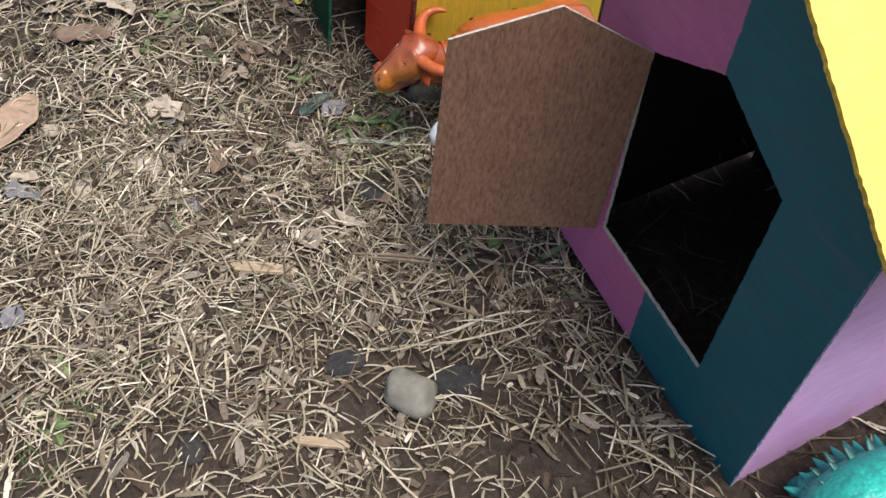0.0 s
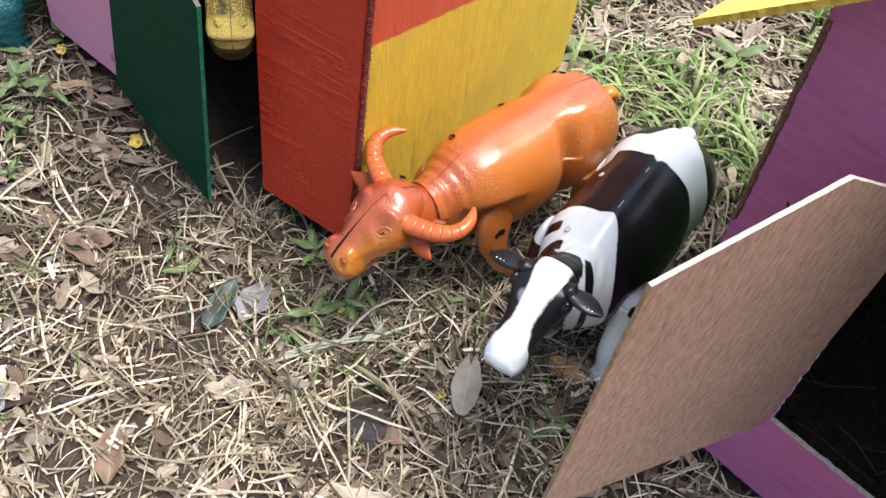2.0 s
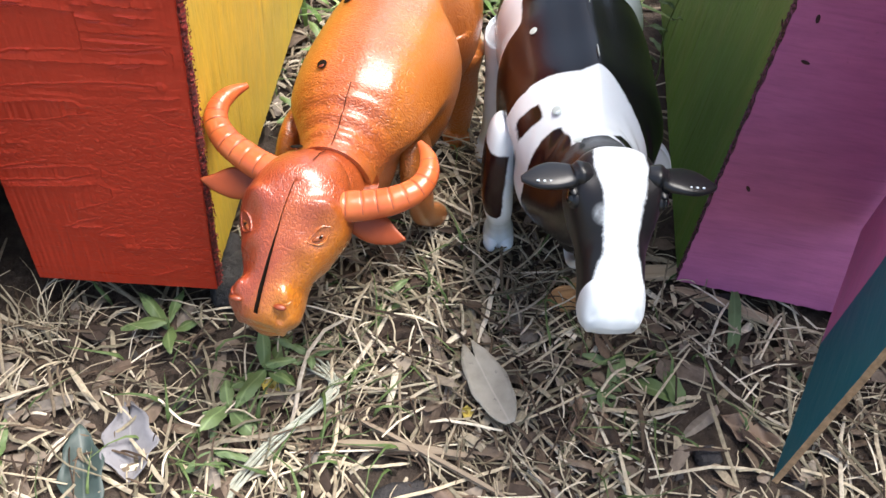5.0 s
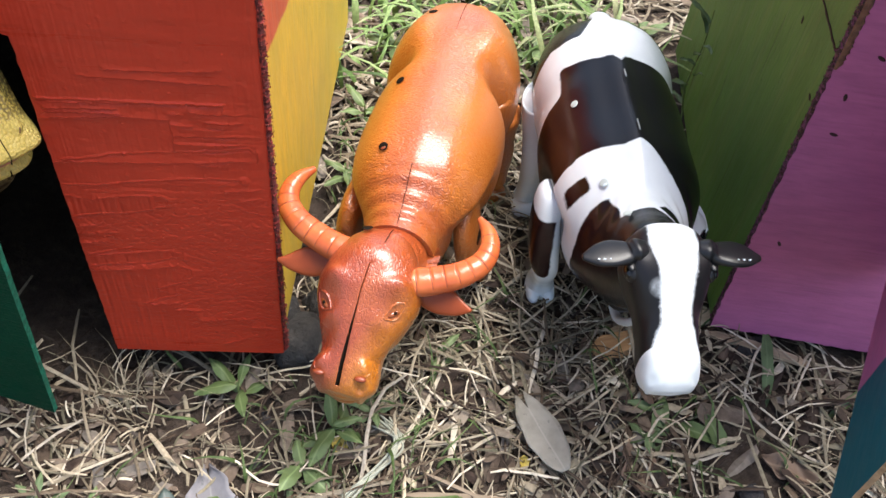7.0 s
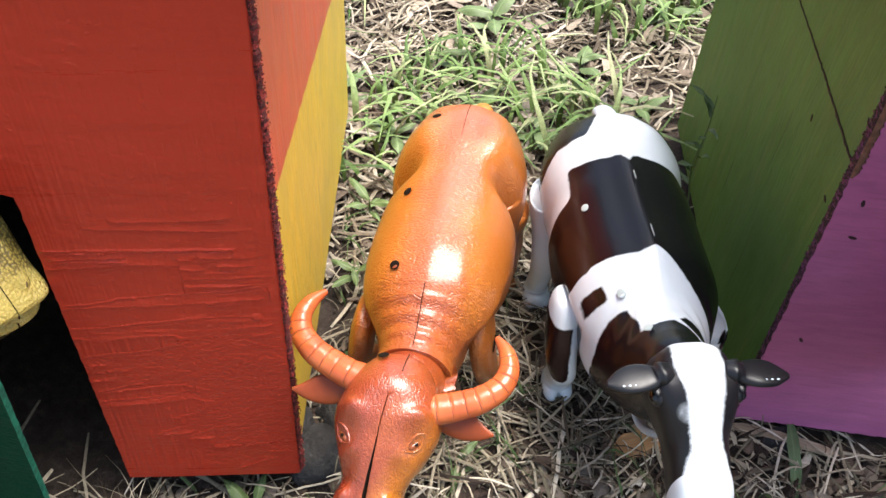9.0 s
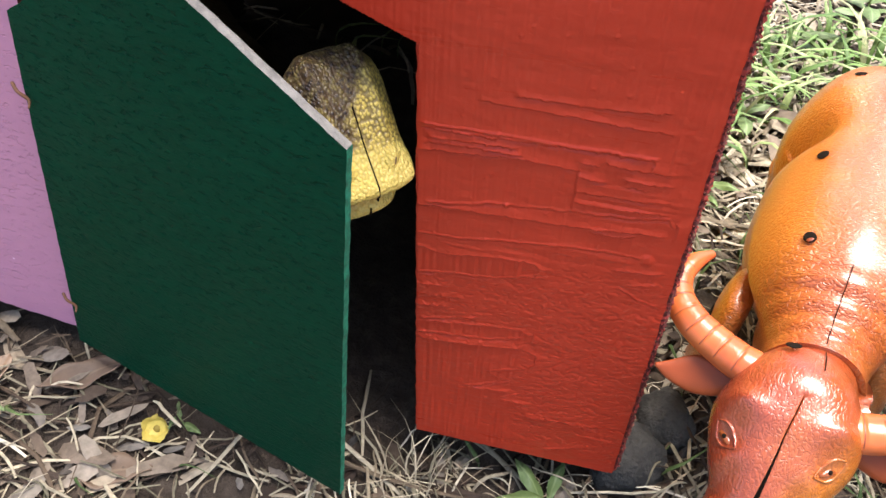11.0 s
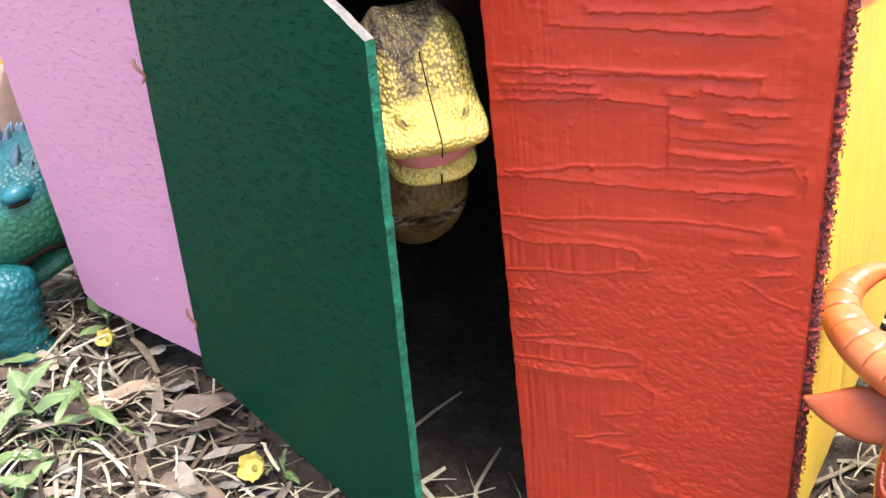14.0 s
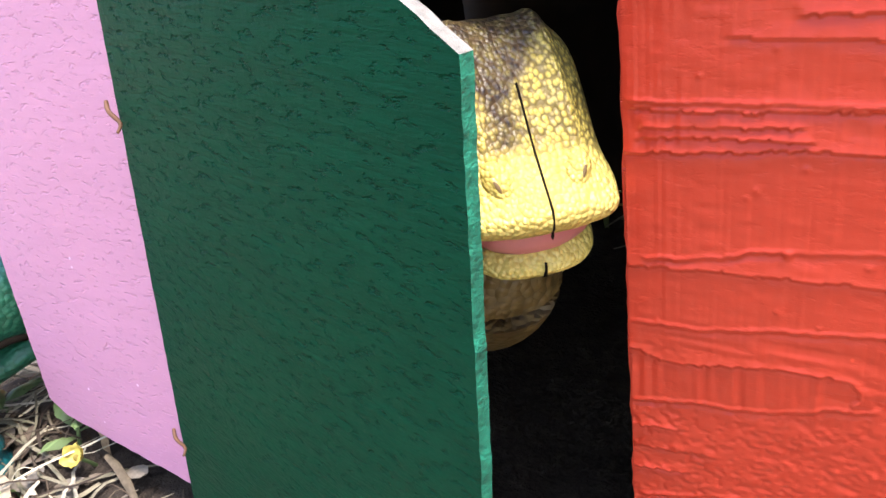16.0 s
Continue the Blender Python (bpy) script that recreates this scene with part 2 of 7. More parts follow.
def panel(name, outline, holes, thick, mats, parent, label="", seed=1, amount=0.0006, top=None):
    """A sawn sheet in the x-z plane; its face is at y=0 and it is thick towards +y. mats: face, back, edge."""
    from mathutils.geometry import tessellate_polygon
    loops = [ragged(outline, seed=seed, amount=amount)] + [ragged(h, seed=seed + 7, amount=amount) for h in holes]
    flat = [Vector((x, z, 0)) for loop in loops for x, z in loop]
    tris = tessellate_polygon([[Vector((x, z, 0)) for x, z in loop] for loop in loops])
    bm = bmesh.new()
    front = [bm.verts.new((p.x, 0, p.y)) for p in flat]
    back = [bm.verts.new((p.x, thick, p.y)) for p in flat]
    for t in tris:
        a, b, c = (flat[i] for i in t)
        up = (b - a).cross(c - a).z > 0
        order = t if up else t[::-1]
        try:
            bm.faces.new([front[i] for i in order]).material_index = 0
            bm.faces.new([back[i] for i in order[::-1]]).material_index = 1
        except ValueError:
            pass
    at = 0
    for n, loop in enumerate(loops):
        k = len(loop)
        for i in range(k):
            j = (i + 1) % k
            bm.faces.new((front[at + i], front[at + j], back[at + j], back[at + i])).material_index = 3 if n and len(mats) > 3 else 2
            if top is not None and loop[j][0] < loop[i][0] and abs(loop[j][0] - loop[i][0]) > 0.35 * abs(loop[j][1] - loop[i][1]):
                bm.faces.ensure_lookup_table()
                bm.faces[-1].material_index = top
        at += k
    bmesh.ops.recalc_face_normals(bm, faces=bm.faces)
    return part(name, bm, mats, parent, label)


def empty(name, label, category, group="", kind=""):
    ob = new(name)
    return tagged(ob, label, category, group, kind)


def axes(origin, x, z):
    """A pose with its x along x and its z as near to z as may be."""
    x = Vector(x).normalized()
    y = Vector(z).cross(x).normalized()
    zz = x.cross(y)
    return Matrix(((x.x, y.x, zz.x, origin[0]), (x.y, y.y, zz.y, origin[1]), (x.z, y.z, zz.z, origin[2]), (0, 0, 0, 1)))


def spline(points, n):
    """n+1 points on a smooth line through the given ones."""
    pts = [Vector(p) for p in points]
    out = []
    for i in range(n + 1):
        f = i / n * (len(pts) - 1)
        k = min(int(f), len(pts) - 2)
        f -= k
        p0, p1, p2, p3 = pts[max(k - 1, 0)], pts[k], pts[k + 1], pts[min(k + 2, len(pts) - 1)]
        out.append(0.5 * (2 * p1 + (p2 - p0) * f + (2 * p0 - 5 * p1 + 4 * p2 - p3) * f * f + (3 * p1 - p0 - 3 * p2 + p3) * f ** 3))
    return out


def loft(bm, rings, segs=28, n=40, mat=0, flat=2.0, shift=None, up=(0, 0, 1), cap=True):
    """A smooth body through rings of (centre, half width, half height). flat: 2 round, more: squarer. shift: moves each point."""
    ctr = spline([r[0] for r in rings], n)
    size = spline([(r[1], r[2], r[3] if len(r) > 3 else flat) for r in rings], n)
    made = []
    for i in range(n + 1):
        t = (ctr[min(i + 1, n)] - ctr[max(i - 1, 0)]).normalized()
        side = Vector(up).cross(t)
        side = side.normalized() if side.length > 1e-6 else Vector((0, 1, 0))
        top = t.cross(side)
        ring = []
        for j in range(segs):
            a = 2 * math.pi * j / segs
            ca, sa = math.cos(a), math.sin(a)
            e = 2.0 / max(size[i].z, 1.2)
            p = ctr[i] + side * max(size[i].x, 1e-4) * math.copysign(abs(ca) ** e, ca) + top * max(size[i].y, 1e-4) * math.copysign(abs(sa) ** e, sa)
            if shift is not None:
                p = shift(p, i / n, a)
            ring.append(bm.verts.new(p))
        made.append(ring)
    for a, b in zip(made, made[1:]):
        for j in range(segs):
            k = (j + 1) % segs
            f = bm.faces.new((a[j], a[k], b[k], b[j]))
            f.material_index, f.smooth = mat, True
    if cap:
        for ring, order in ((made[0], -1), (made[-1], 1)):
            f = bm.faces.new(ring[::order])
            f.material_index, f.smooth = mat, True
    return made


def blob(bm, centre, size, mat=0, segs=20, turn=None, shift=None):
    made = bmesh.ops.create_uvsphere(bm, u_segments=segs, v_segments=max(8, segs // 2), radius=1.0)
    m = Matrix.Translation(centre) @ (turn or Matrix.Identity(4)) @ Matrix.Diagonal((*size, 1))
    for v in made["verts"]:
        v.co = m @ v.co
        if shift is not None:
            v.co = shift(v.co)
    for v in made["verts"]:
        for f in v.link_faces:
            f.material_index, f.smooth = mat, True


# ---------------------------------------------------------------- ground
def soil_material():
    n = Nodes("dark moist soil")
    a = n.noise(14, 5, 0.6)
    b = n.noise(120, 5, 0.65)
    c = n.ramp(b, [(0.25, (0.018, 0.012, 0.008)), (0.55, (0.056, 0.040, 0.029)), (0.85, (0.125, 0.096, 0.074))])
    c = n.mix(n.math("MULTIPLY", a, 0.5), c, (0.046, 0.037, 0.031))
    # away from the houses a paler straw and dry grass colour is added over the soil, to bounce light onto the walls
    v = n.tc.outputs["Object"]
    far = n.math("SQRT", n.math("ADD", n.math("POWER", n.math("SUBTRACT", n.axis(v, 0), 0.1), 2.0), n.math("POWER", n.axis(v, 1), 2.0)))
    bounce_cover = n.math("MINIMUM", n.math("MAXIMUM", n.math("MULTIPLY", n.math("SUBTRACT", n.math("ADD", far, n.math("MULTIPLY", n.math("SUBTRACT", n.noise(3, 4), 0.5), 0.8)), 0.95), 2.0), 0.0), 1.0)
    straw = n.ramp(n.noise(70, 6, 0.75, n.coords((1, 2.2, 1), turn=(0, 0, 35))), [(0.30, (0.07, 0.060, 0.040)), (0.50, (0.23, 0.195, 0.135)), (0.68, (0.42, 0.36, 0.26))])
    straw = n.mix(n.ramp(n.noise(2.2, 4), [(0.45, 0.0), (0.62, 0.6)]), straw, (0.13, 0.17, 0.055))
    c = n.mix(bounce_cover, c, straw)
    nor = n.bump(n.math("ADD", b, n.math("MULTIPLY", n.noise(600, 4), 0.4)), 0.9, 0.004)
    return n.done(c, 0.9, nor, spec=0.25)


def build_ground():
    k = 210
    line = [math.copysign(abs(s) * 1.1 + 120 * abs(s) ** 9, s) for s in (2 * i / k - 1 for i in range(k + 1))]
    verts = [(x + 0.1, y + 0.05, ground_z(x + 0.1, y + 0.05)) for y in line for x in line]
    faces = [(j * (k + 1) + i, j * (k + 1) + i + 1, (j + 1) * (k + 1) + i + 1, (j + 1) * (k + 1) + i) for j in range(k) for i in range(k)]
    me = bpy.data.meshes.new("ground")
    me.from_pydata(verts, [], faces)
    for p in me.polygons:
        p.use_smooth = True
    me.materials.append(soil_material())
    return tagged(new("ground", me), "dark moist garden soil under dry straw and leaves", "ground", kind="structure")


ground = build_ground()

# ---------------------------------------------------------------- houses
T = 0.0065  # plywood


def purple_house():
    base = axes((0.262, 0.033, 0.010), (0.974, -0.226, 0.026), (0.0, 0.017, 1))
    inv = base.inverted()
    house = empty("toy_house", "purple, teal and green plywood toy house with yellow roof", "toy house", "painted toy houses")
    house.matrix_basis = base
    m_front = paint("purple and teal paint", PURPLE, TEAL, (0.161, 0.0, 0.0, -1.0), strength=0.35, wear=0.06, rough=0.42, under=(0.14, 0.03, 0.07), spec=0.35, cracks=0.30)
    m_green = paint("thin olive green paint", OLIVE, strength=0.5, wear=0.14, rough=0.5, grain=(0, 1, 14), under=(0.10, 0.085, 0.03), cracks=0.85, mottle=(0.62, 0.60, 0.52))
    m_pink = paint("pale lilac paint", (0.72, 0.42, 0.72), strength=0.25, wear=0.05, rough=0.5)
    m_roof = paint("bright yellow paint", ROOF_YELLOW, strength=0.25, wear=0.03, rough=0.5)
    opening = [(0.079, 0.076), (0.249, 0.076), (0.249, 0.282), (0.164, 0.321), (0.079, 0.282)]
    outline = [(0, 0), (0.33, 0), (0.33, 0.343), (0.165, 0.470), (0, 0.343)]
    part_ = panel("front_wall", outline, [opening], 0.0036, (m_front, m_inside_shade, m_edge_dark, m_edge_white), house, "wall painted half purple, half teal", 3)
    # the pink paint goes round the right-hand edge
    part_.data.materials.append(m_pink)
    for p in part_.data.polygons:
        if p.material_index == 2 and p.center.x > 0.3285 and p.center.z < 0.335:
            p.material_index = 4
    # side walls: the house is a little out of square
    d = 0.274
    left = panel("side_wall", [(0, 0), (d - 0.0050, 0), (d - 0.0082, 0.332), (0, 0.332)], [], T, (m_green, m_inside_shade, m_edge_dark), house, "olive green side wall", 11)
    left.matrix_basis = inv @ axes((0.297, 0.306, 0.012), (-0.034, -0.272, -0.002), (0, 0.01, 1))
    right = panel("side_wall", [(-0.0040, 0), (d, 0), (d, 0.332), (0.0024, 0.332)], [], T, (m_pink, m_inside_shade, m_edge_dark), house, "pale lilac side wall", 12)
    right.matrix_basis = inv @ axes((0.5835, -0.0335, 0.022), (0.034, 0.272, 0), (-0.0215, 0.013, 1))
    back = panel("rear_wall", [(-0.003, -0.03), (0.321, -0.03), (0.321, 0.338), (0.159, 0.462), (-0.003, 0.338)], [], T, (m_green, m_inside_shade, m_edge_dark), house, "", 13)
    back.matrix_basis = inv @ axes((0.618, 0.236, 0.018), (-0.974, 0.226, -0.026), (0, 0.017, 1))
    c, s = math.cos(radians(36.3)), math.sin(radians(36.3))
    wide, long = 0.264, 0.348
    roof_l = panel("roof_panel", [(0, 0), (long, 0), (long, wide), (0, wide)], [], 0.0036, (m_roof, m_inside_shade, m_edge_yellow), house, "bright yellow roof panel", 14)
    roof_l.matrix_basis = axes((-0.047, long - 0.033, 0.3215), (0, -1, 0), (c, 0, s))
    roof_r = panel("roof_panel", [(0, 0), (long, 0), (long, wide), (0, wide)], [], 0.0036, (m_roof, m_inside_shade, m_edge_yellow), house, "bright yellow roof panel", 15)
    roof_r.matrix_basis = axes((0.379, -0.033, 0.3215), (0, 1, 0), (-c, 0, s))
    m_out = paint("purple and teal paint on the door", PURPLE, TEAL, (0.088, 0.0, 0.0, -1.0), strength=0.22, wear=0.02, rough=0.5)
    m_brown = raw_wood("bare brown plywood", (0.110, 0.047, 0.029), (0.30, 0.158, 0.098), "z", blotch=0.62)
    door = panel("door", [(0.003, 0), (0.168, 0), (0.168, 0.210), (0.086, 0.245), (0.006, 0.207)], [], 0.0024, (m_out, m_brown, m_edge, m_edge_white), house, "open gabled door of bare brown plywood", 16, 0.0002, 3)
    door.matrix_basis = inv @ axes((0.3335, 0.0148, 0.087), (-0.088, -0.143, 0.011), (-0.008, 0.010, 1))
    return house


def red_house():
    base = axes((-0.345, 0.005, 0.040), (1, -0.006, -0.040), (0.032, 0.07, 1))
    inv = base.inverted()
    house = empty("toy_house", "red, pink and yellow plywood toy house with green door", "toy house", "painted toy houses")
    house.matrix_basis = base
    m_front = paint("pink and red paint", PINK, RED, (0.170, 0.0, 0.0, -1.0), strength=0.55, wear=0.0, rough=0.42, pits=0.6, even=True)
    m_yel = paint("salmon and worn yellow paint", YELLOW, SALMON, (0.0, 0.186, 1.0, -0.18), strength=0.5, wear=0.20, rough=0.40, grain=(0, 1, 14), under=(0.26, 0.15, 0.022), cracks=0.55, spec=0.9, mottle=(0.66, 0.72, 1.1))
    m_plain = paint("dull red paint", shade(RED, 0.8), strength=0.3)
    outline = [(-0.003, 0.040), (0.006, 0.034), (0.094, 0.0195), (0.113, 0.212), (0.169, 0.239), (0.250, 0.205), (0.252, 0.004), (0.345, 0.0),
               (0.345, 0.343), (0.1725, 0.470), (0, 0.343)]
    panel("front_wall", outline, [], T, (m_front, m_inside_shade, m_edge_red), house, "wall painted half pink, half red", 21, 0.0003)
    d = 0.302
    side = panel("side_wall", [(0, 0), (d, 0), (d, 0.34), (0.021, 0.34)], [], T, (m_yel, m_inside_shade, m_edge), house, "worn yellow and salmon side wall", 22)
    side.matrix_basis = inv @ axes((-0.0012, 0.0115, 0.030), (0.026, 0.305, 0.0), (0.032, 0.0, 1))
    other = panel("side_wall", [(0, 0), (d - 0.006, 0), (d - 0.032, 0.34), (0, 0.34)], [], T, (m_plain, m_inside_shade, m_edge), house, "", 23)
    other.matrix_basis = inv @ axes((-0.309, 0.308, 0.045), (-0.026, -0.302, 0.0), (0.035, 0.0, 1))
    back = panel("rear_wall", [(0, -0.04), (0.335, -0.04), (0.335, 0.343), (0.167, 0.470), (0, 0.343)], [], T, (m_plain, m_inside_shade, m_edge), house, "", 24)
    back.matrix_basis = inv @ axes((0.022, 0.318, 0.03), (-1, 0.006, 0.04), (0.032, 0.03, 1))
    # unseen roof in a chosen colour, added to keep daylight out of the house
    c, s = math.cos(radians(36.4)), math.sin(radians(36.4))
    wide, long = 0.250, 0.345
    m_roof = paint("dull red roof paint", shade(RED, 0.9), strength=0.3)
    for o, x, z, seed in (((-0.026, long - 0.012, 0.332), (0, -1, 0), (c, 0, s), 25), ((0.371, -0.012, 0.332), (0, 1, 0), (-c, 0, s), 26)):
        r = panel("roof_panel", [(0, 0), (long, 0), (long, wide), (0, wide)], [], T, (m_roof, m_inside_shade, m_edge), house, "", seed)
        r.matrix_basis = axes(o, x, z)
    m_green = paint("dark green paint", GREEN_DOOR, strength=0.70, wear=0.0, rough=0.42, under=(0.01, 0.10, 0.055), spec=0.05, pits=0.9)
    m_gedge = plain("chipped green edge", (0.010, 0.15, 0.090), 0.6, 0.7, 260, 0.8, 0.001)
    door = panel("door", [(-0.012, 0.021), (0.1322, 0.002), (0.1366, 0.2005), (0.068, 0.2415), (0.013, 0.203)], [], 0.0032, (m_green, m_inside_shade, m_gedge, m_edge_grey), house, "dark green gabled door ajar", 27, 0.00018, 3)
    door.matrix_basis = inv @ axes((-0.246, -0.006, 0.038), (0.126, -0.030, -0.010), (0.085, 0.05, 1))
    return house



# brushed laps on the red half of the wall, in millimetres along and up: thin rims, edges that stand out over the wall below them, and upright ends
RIMS = (
    ((253, 175.9), (294, 176.2), (328, 176.8)), ((255, 142.5), (271, 144.7), (276, 146.8), (307, 149.9), (324, 151), (337, 153.9), (340, 149.2)), ((252, 127.2), (267, 127.9), (284, 130.8), (307, 133.9), (320, 134.4), (331, 134.1)),
    ((252, 107), (266, 109.6), (275, 110), (284, 111.7), (292, 114.7), (300, 116)), ((327, 118.2), (334, 113.9), (343, 111.6)), ((254, 80.9), (276, 86.8)), ((253, 72.5), (264, 74.1), (283, 76.1), (296, 80.6)), ((283, 55.9), (299, 61.9)), ((274, 42.6), (286, 48.5), (295, 51.6)), ((290, 39.7), (298, 44.4)),
)
EDGES = (
    ((253, 174.3), (269, 174), (300, 175.3), (326, 175.6)), ((254, 170.5), (269, 171.2), (285, 171.4)), ((254, 168.3), (269, 169.1), (286, 169.1)), ((252, 165), (269, 166.1), (285, 167.7), (305, 167)), ((305, 170.4), (311, 170.3)), ((313, 171.7), (329, 171), (335, 171.3)), ((321, 166.7), (336, 166.6)),
    ((305, 165), (314, 164.2)), ((322, 164), (329, 163.8)), ((305, 158.8), (314, 158.3), (327, 158.7), (336, 159.7)), ((306, 153.8), (317, 153.1), (327, 154.4), (336, 154.8)), ((250, 140.1), (267, 141.2), (284, 142.2), (300, 142.4), (314, 143.2), (328, 145.2), (338, 145.6)), ((314, 141.7), (321, 141.3), (328, 143.5)),
)
EDGES_BELOW = (
    ((251, 120.2), (259, 118.4), (266, 118.9), (284, 121.8), (295, 121.7)), ((331, 120.2), (339, 122.4)), ((254, 78.9), (283, 83.4), (295, 83.9), (298, 82.4)), ((253, 68), (283, 71.5), (295, 73.4)), ((284, 53.5), (294, 51.6)), ((278, 42.5), (294, 43.7)), ((270, 187.5), (297, 186.9), (318, 186.8), (332, 186.4)),
    ((290, 37.8), (301, 37.2)), ((302, 29.1), (332, 31.3)), ((329, 24), (341, 23.6)), ((313, 8), (330, 16)), ((282, 191), (307, 191.4), (329, 193.5)), ((253, 100), (262, 101)), ((253, 94), (270, 96)), ((253, 88), (264, 89.5)), ((324, 126), (340, 128)),
)
ENDS = (((305.3, 150), (305.4, 167)), ((296, 116), (297.4, 119), (295.6, 122)), ((340.6, 145), (340.3, 153)), ((327.9, 172), (327.8, 176.8)), ((299, 62), (301.6, 66), (301.8, 71), (296, 73.4)), ((299.5, 77), (299, 83)))


def paint_layer(house):
    """The thick brushed coat on the red half: laps that end in small rims and drops over a pebbled or combed skin."""
    step = 0.00042
    xs = np.arange(0.1712, 0.3448, step)
    zs = np.arange(0.001, 0.300, step)
    X, Z = np.meshgrid(xs, zs)
    rnd = np.random.default_rng(12)

    def soft(nx, nz):
        """Smooth random field over the wall, between -1 and 1."""
        g = rnd.uniform(-1, 1, (nz + 2, nx + 2))
        u, v = (X - xs[0]) / (xs[-1] - xs[0] + 1e-9) * nx, (Z - zs[0]) / (zs[-1] - zs[0] + 1e-9) * nz
        i, j = u.astype(int), v.astype(int)
        fu, fv = u - i, v - j
        fu, fv = fu * fu * (3 - 2 * fu), fv * fv * (3 - 2 * fv)
        return (g[j, i] * (1 - fu) + g[j, i + 1] * fu) * (1 - fv) + (g[j + 1, i] * (1 - fu) + g[j + 1, i + 1] * fu) * fv

    def gate(v, a, b, w):
        """1 where v lies between a and b, with soft ends."""
        return 1 / (1 + np.exp(-np.clip((v - a) / w, -40, 40))) / (1 + np.exp(np.clip((v - b) / w, -40, 40)))

    H = 0.00005 * soft(9, 90) + 0.00004 * soft(60, 200) + 0.00010 * soft(5, 30)
    wob = 0.00030 * soft(40, 40) + 0.00022 * soft(150, 60)
    frayed = 0.0012 * soft(20, 160)
    for kind, lines in (("rim", RIMS), ("edge", EDGES), ("edge", EDGES_BELOW)):
        for line in lines:
            px, pz = np.array([p[0] for p in line]) / 1000, np.array([p[1] for p in line]) / 1000
            d = Z - np.interp(X, px, pz) + wob
            ends = gate(X + frayed, px[0], px[-1], 0.0004)
            k = rnd.uniform(0.75, 1.25) * (0.85 + 0.35 * soft(18, 6))
            if kind == "rim":
                H += k * ends * (0.00025 * np.exp(-(d / 0.00036) ** 2) - 0.00016 * np.exp(-((d + 0.0010) / 0.0006) ** 2))
            else:
                H += k * ends * np.where(d > 0, 0.00042 * np.exp(-np.maximum(d, 0) / rnd.uniform(0.0011, 0.0024)), -0.00026 * np.exp(np.minimum(d, 0) / 0.0006))
    for line in ENDS:
        pz, px = np.array([p[1] for p in line]) / 1000, np.array([p[0] for p in line]) / 1000
        d = np.interp(Z, pz, px) - X + wob + 0.5 * frayed
        ends = gate(Z, pz[0], pz[-1], 0.0004)
        H += ends * np.where(d > 0, -0.00010 * np.exp(-np.maximum(d, 0) / 0.0008), 0.00030 * np.exp(np.minimum(d, 0) / 0.0022))
    # upright grain of the bare strips, pebbled skin low on the wall, dragged streaks near the corner
    combed = np.maximum(np.maximum(gate(Z - 0.10 * (X - 0.25), 0.1075, 0.1185, 0.0006) * gate(X + frayed, 0.25, 0.2965, 0.0006), gate(Z - 0.14 * (X - 0.25), 0.0725, 0.0785, 0.0006) * gate(X + frayed, 0.25, 0.298, 0.0006)),
                        gate(Z - 0.12 * (X - 0.25), 0.000, 0.0675, 0.0008) * gate(X + 2 * frayed + 0.006 * soft(3, 12), 0.25, 0.2985, 0.0008))
    low = (1 - gate(Z + 0.006 * soft(6, 8), 0.1215, 1.0, 0.0025)) * (1 - combed) * gate(Z + 0.010 * soft(7, 5), 0.012, 1.0, 0.004)
    dash = soft(130, 380) + 0.6 * soft(220, 420)
    H -= 0.00013 * low * np.clip((dash - 0.10) * 2.2, 0, 1)
    H += combed * (0.00011 * soft(120, 16) + 0.00007 * np.sin(X * 2700 + 5 * soft(24, 6)) * (0.5 + 0.5 * soft(60, 9)))
    H += 0.00005 * (1 - low) * (1 - combed) * soft(230, 12)
    H += 0.00015 * gate(X, 0.306, 0.338, 0.003) * gate(Z, 0.147, 0.173, 0.003) * soft(7, 220)
    H += 0.00012 * gate(X, 0.252, 0.33, 0.003) * gate(Z - 0.08 * (X - 0.25), 0.121, 0.127, 0.001) * soft(9, 260)
    # specks and drops
    for _ in range(120):
        cx, cz, r = rnd.uniform(0.175, 0.342), rnd.uniform(0.005, 0.29), rnd.uniform(0.0004, 0.0007)
        H += 0.00018 * np.exp(-((X - cx) ** 2 + (Z - cz) ** 2) / r ** 2)
    for cx, cz, r in ((0.3338, 0.1338, 0.0023), (0.283, 0.147, 0.0009)):
        H += 0.00038 * np.exp(-((X - cx) ** 2 + (Z - cz) ** 2) ** 2 / r ** 4)
    Y = -0.0009 - 1.75 * H
    # the doorway's sloping head and upright side
    left = np.where(Z < 0.204, 0.2522 - 0.002 * Z / 0.204, np.where(Z < 0.240, 0.2502 - (Z - 0.204) * (0.081 / 0.034), 0.1700))
    keep = (X > left + 0.0004)
    verts = np.stack([X, Y, Z], -1).reshape(-1, 3)
    nx = len(xs)
    ok = keep[:-1, :-1] & keep[1:, :-1] & keep[:-1, 1:] & keep[1:, 1:]
    j, i = np.nonzero(ok)
    q = j * nx + i
    quads = np.stack([q, q + 1, q + nx + 1, q + nx], -1)
    used, quads = np.unique(quads, return_inverse=True)
    me = bpy.data.meshes.new("paint_layer")
    me.from_pydata(verts[used].tolist(), [], quads.reshape(-1, 4).tolist())
    me.polygons.foreach_set("use_smooth", [True] * len(me.polygons))
    me.materials.append(paint("thick red paint", RED, strength=0.16, wear=0.0, rough=0.30, grain=(1, 1, 4), pits=0.14, spec=0.26, even=True))
    ob = new("paint_layer", me)
    ob.parent = house
    return tagged(ob, "thick red paint with raised brush strokes")


